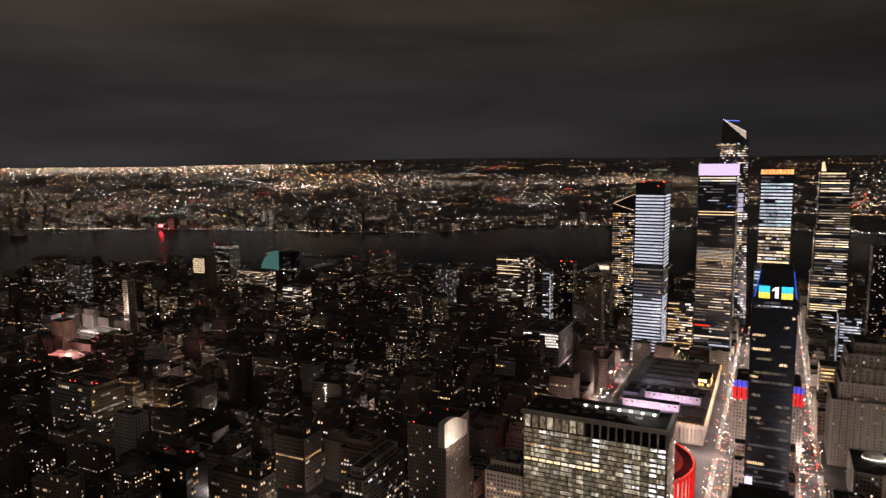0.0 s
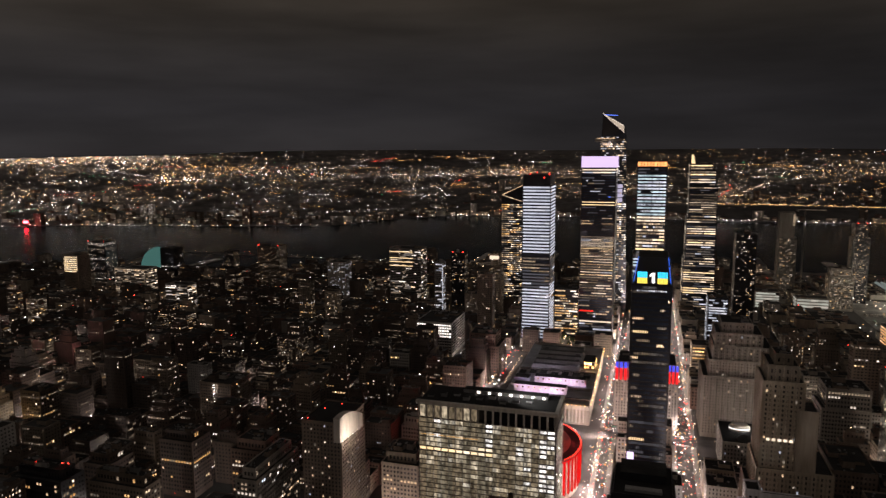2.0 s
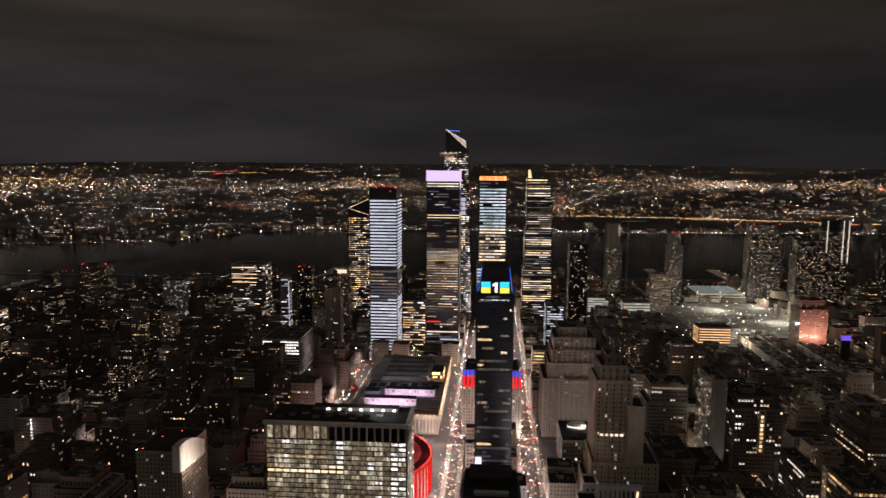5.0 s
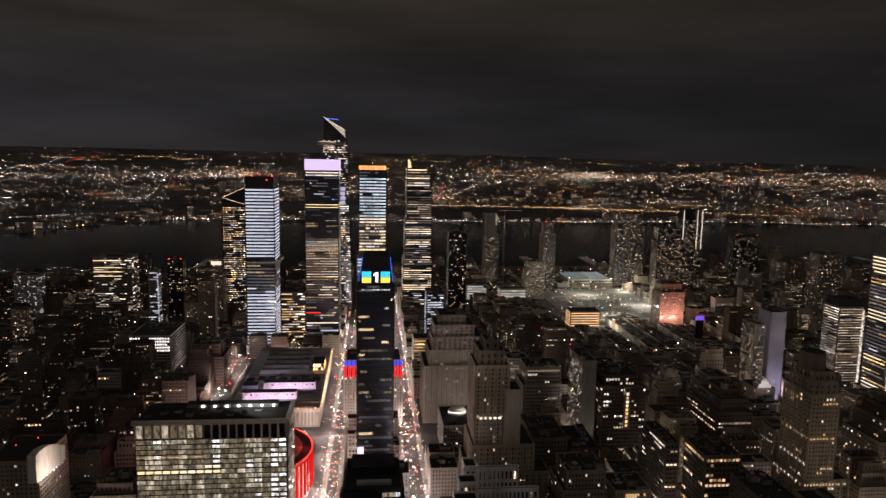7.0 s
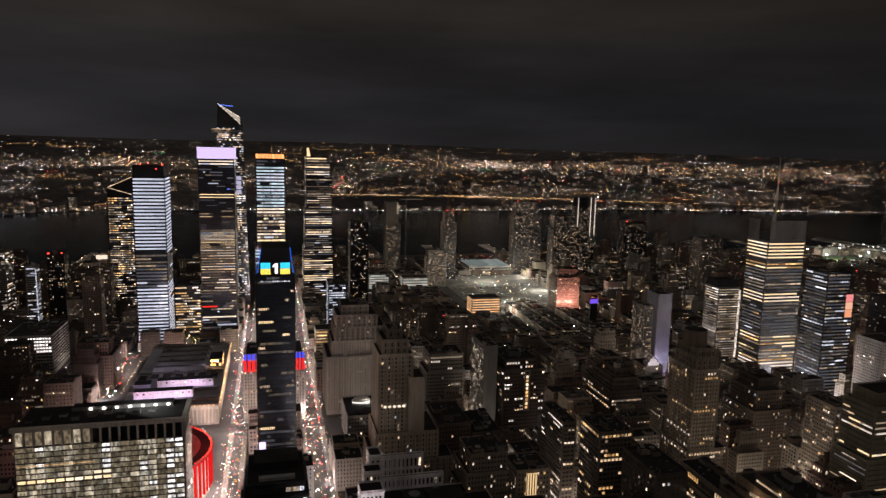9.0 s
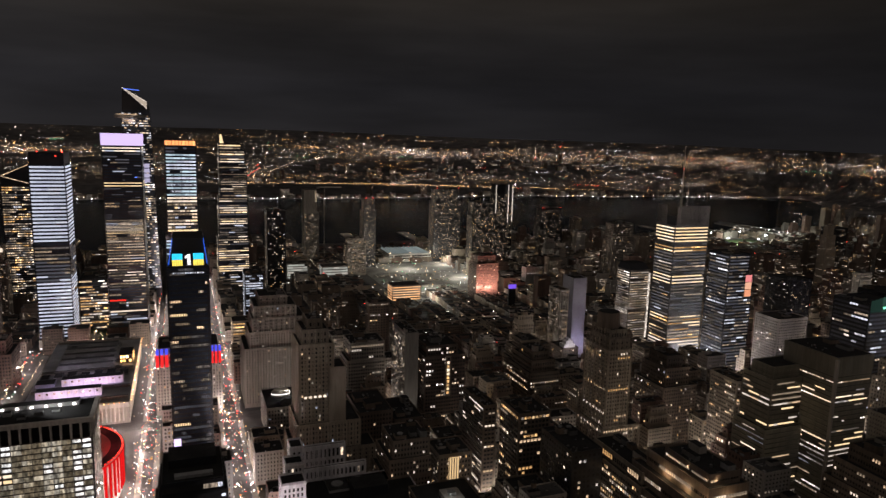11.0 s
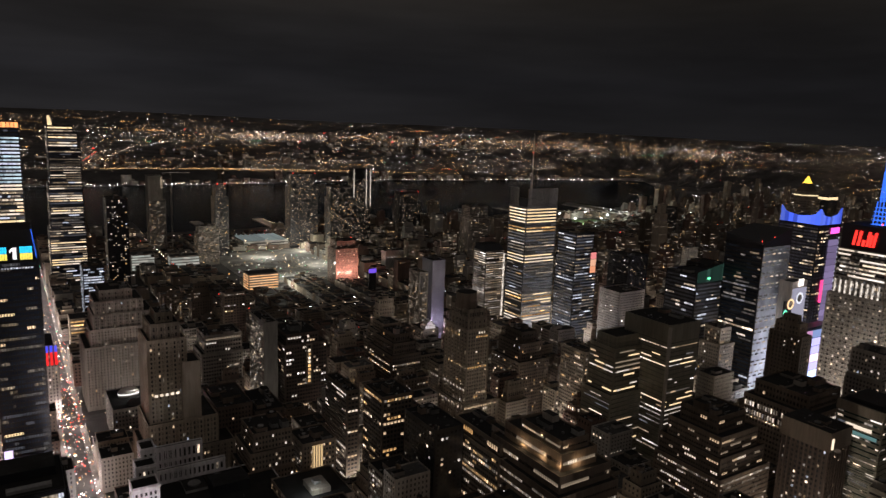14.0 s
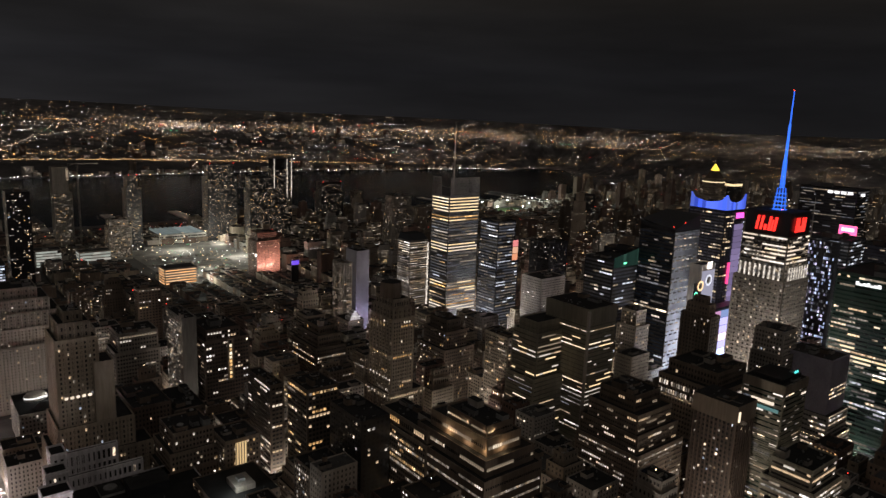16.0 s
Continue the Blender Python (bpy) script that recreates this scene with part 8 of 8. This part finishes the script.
# brighter quarters: turn, dip, and their spread
hot = [(-57, 0.45, 3.0, 0.2), (-50, 0.55, 5.0, 0.22), (-47, 0.5, 7.0, 0.12), (-56, 0.7, 4.0, 0.2), (-50, 0.55, 5.0, 0.25), (-44, 0.62, 4.0, 0.25), (-60, 0.6, 4.0, 0.3), (-57, 0.45, 3.0, 0.25), (-50, 0.55, 5.0, 0.30), (-44, 0.7, 4.0, 0.4), (-40, 0.95, 2.5, 0.3), (-37, 2.2, 1.6, 0.2), (-53, 3.5, 3.5, 0.45), (-45, 3.2, 4.0, 0.6), (-31, 1.75, 3.0, 0.25), (-20, 2.0, 6.0, 0.2), (-11, 1.85, 2.5, 0.15), (5.5, 3.2, 1.0, 0.5),
       (17.9, 1.5, 1.4, 0.12), (13, 1.6, 3.0, 0.4), (28, 1.5, 4.0, 0.25), (40, 1.4, 4.0, 0.25), (53, 1.6, 1.6, 0.3), (24, 3.4, 6.0, 0.35), (38, 3.2, 5.0, 0.4), (68, 1.5, 3.0, 0.2), (20, 1.55, 6.0, 0.16), (35, 1.5, 7.0, 0.18), (48, 1.55, 6.0, 0.2), (30, 1.9, 12.0, 0.2), (58, 1.9, 8.0, 0.3)]
for _ in range(9000):
    a0, e0, da, de = fs.choice(hot)
    a, e = a0 + fs.gauss(0, da), max(0.42, e0 + fs.gauss(0, de))
    put(a, e, D_DIM if fs.random() < (0.2 if a0 < -25 else 0.5) else hue(a0 * 3, e0 * 2), math.exp(fs.gauss(0.05 if a0 < -25 else -0.2, 0.35)))
for _ in range(30000):
    a, e = fs.uniform(-64, 76), 0.6 + 4.9 * fs.random() ** 1.45
    spread = noise.noise(Vector((a * 0.13, e * 2.3, 0.0))) + 0.5 * noise.noise(Vector((a * 0.5, e * 6.0, 4.0)))
    keep = 1.0 if a < -38 else ((0.30 if a < -27 else 0.08) if e < 1.3 else 0.65) if a < -12 else (0.12 if a < 0 else 0.3) if e < 1.2 else 1.0 if e < 2.05 else 0.4 if e < 2.8 else 0.8
    if dark_bluff(a, e) or spread < fs.uniform(-0.25, 0.75) or fs.random() > keep:
        continue
    put(a, e, D_DIM if fs.random() < (0.7 if e > 2.2 else 0.35) * (0.45 if a < -25 else 1.0) else hue(a, e), math.exp(fs.gauss(-0.3, 0.35)))
for _ in range(3200):                     # white-lit quarters beyond the western water
    a, e = fs.uniform(-64, -16), fs.uniform(1.2, 5.1)
    if noise.noise(Vector((a * 0.22, e * 2.6, 9.0))) > fs.uniform(-0.3, 0.4):
        put(a, e, D_WHITE if fs.random() < 0.6 else D_DIM if fs.random() < 0.5 else D_WARM, math.exp(fs.gauss(-0.2, 0.3)))
for _ in range(230):                      # amber-lit quarter
    put(fs.gauss(-34.5, 2.2), fs.gauss(1.35, 0.22), D_AMBER if fs.random() < 0.6 else R_AMBER, math.exp(fs.gauss(-0.1, 0.3)))
for _ in range(1100):                     # thin lights high on the far hills
    a = fs.uniform(-50, 74)
    put(a, 0.6 - 1.3 * fs.random() ** 1.6, D_DIM if -27 < a < 2 and fs.random() < 0.8 else hue(a, 0.5), math.exp(fs.gauss(-0.3, 0.3)))
for _ in range(620):                      # streets seen as short rows of lamps
    a, e = fs.uniform(-64, 76), 0.6 + 4.6 * fs.random() ** 1.1
    m, n, da, de = hue(a, e), fs.randint(5, 16), fs.choice((0.10, 0.14, 0.2)) * fs.choice((1, -1)), fs.choice((0.0, 0.0, 0.0, 0.006, -0.006, 0.03))
    for k in range(n):
        if not dark_bluff(a + da * k, e + de * k) and 0.5 < e + de * k < 5.5:
            put(a + da * k + fs.gauss(0, 0.02), e + de * k, m, math.exp(fs.gauss(-0.3, 0.25)))
# long chains of lamps along far roads
for a0, a1, e0, e1, m, count in ((3, 33, 4.24, 4.12, R_AMBER, 300), (33, 50, 4.1, 3.5, R_AMBER, 70), (-14, -6, 2.1, 1.8, D_AMBER, 50), (-22, -6, 2.2, 2.0, D_WHITE, 50), (5, 8.5, 4.0, 2.6, D_WARM, 50), (4.6, 6.0, 4.0, 3.0, P_RED, 20), (-43, -39, 1.3, 2.0, D_WHITE, 50), (-62, -48, 0.42, 0.55, D_WARM, 150), (-56, -46, 0.7, 0.75, D_WHITE, 90), (33, 46, 1.4, 1.2, D_AMBER, 60), (8.6, 10.6, 1.36, 1.36, D_AMBER, 40), (50, 56, 2.1, 2.1, D_AMBER, 40), (62, 73, 1.6, 1.5, D_WARM, 60)):
    for k in range(count):
        f = (k + fs.uniform(-0.3, 0.3)) / count
        put(a0 + (a1 - a0) * f, e0 + (e1 - e0) * f + fs.gauss(0, 0.02), m, fs.uniform(0.8, 1.2))
for _ in range(70):
    put(fs.uniform(-45.5, -39.5), fs.uniform(5.25, 5.65), fs.choice((D_WHITE, D_DIM, R_AMBER)), fs.uniform(0.9, 1.7))
for m, (centres, sizes) in plain.items():
    if centres:
        ob = part("distant_lights", Mesh().points(centres, sizes, m, 1.6))
        tagged(ob, "countless small lights scattered over the far plain", "distant lights", kind="stuff")

# dark tower blocks standing far off on the plain
for az, dist, w, h in ((-47.3, 4500, 32, 70), (-40.2, 3470, 24, 78), (-39.6, 3475, 24, 82), (-57.6, 3620, 60, 60)):
    x, y = dist * math.sin(math.radians(az)), dist * math.cos(math.radians(az))
    z = land_height(x, y) - 4
    b = building("far_tower", "far dark tower on the other side of the river", "tower", x, x + w, y, y + w * 0.7, z + h, M_BROWN, int(dist), z0=z, sides="EN", floor=4.5, bay=5, fw=0.5, fh=0.5, lit=0.6 if dist in (3470, 3475) else 0.12, mix=((L_WHITE, 4), (L_SOFT, 2)) if dist in (3470, 3475) else HOME, roof_plant=0)

# ferry on the river
ferry = thing("ferry", "small lit ferry boat out on the dark river", "ferry", (-1165, 2040, -1.0))
part("hull", Mesh().frustum((-16, 16, -4, 4), (-18, 18, -4.6, 4.6), 0, 3, M_DARK), ferry)
part("deckhouse", Mesh().box(-14, 13, -3.6, 3.6, 3, 8.5, M_PALE), ferry, "pale two-deck cabin")
part("glazing", Mesh().panes([(-12 + k * 3, -3.6, z) for k in range(8) for z in (4.6, 7.2)], (1, 0), 1.1, 0.7, (0, -1), 0.1, L_WHITE), ferry, kind="stuff")
part("mast", Mesh().box(-1, -0.6, -0.2, 0.2, 8.5, 13, M_PALE), ferry)

# piers along the near bank
for k in range(22):
    x = -2000 + k * 190
    if -200 < x < 240:
        continue
    pr = Mesh().box(x, x + 28, near_shore(x) - 70, near_shore(x) + 150, -3, 2.5, M_CONC)
    if k % 3 == 0:
        pr.box(x + 3, x + 25, near_shore(x) - 20, near_shore(x) + 130, 2.5, 11, M_MECH, M_ROOFL)
    pr.points([(x + fs.choice((1, 27)), near_shore(x) - 50 + j * 14, 5) for j in range(14)], [fs.uniform(0.4, 0.9) for _ in range(14)], fs.choice((P_WHITE, P_WARM)))
    tagged(part("pier", pr), "long concrete river pier with lamps and a shed", "pier", "river piers", "structure")
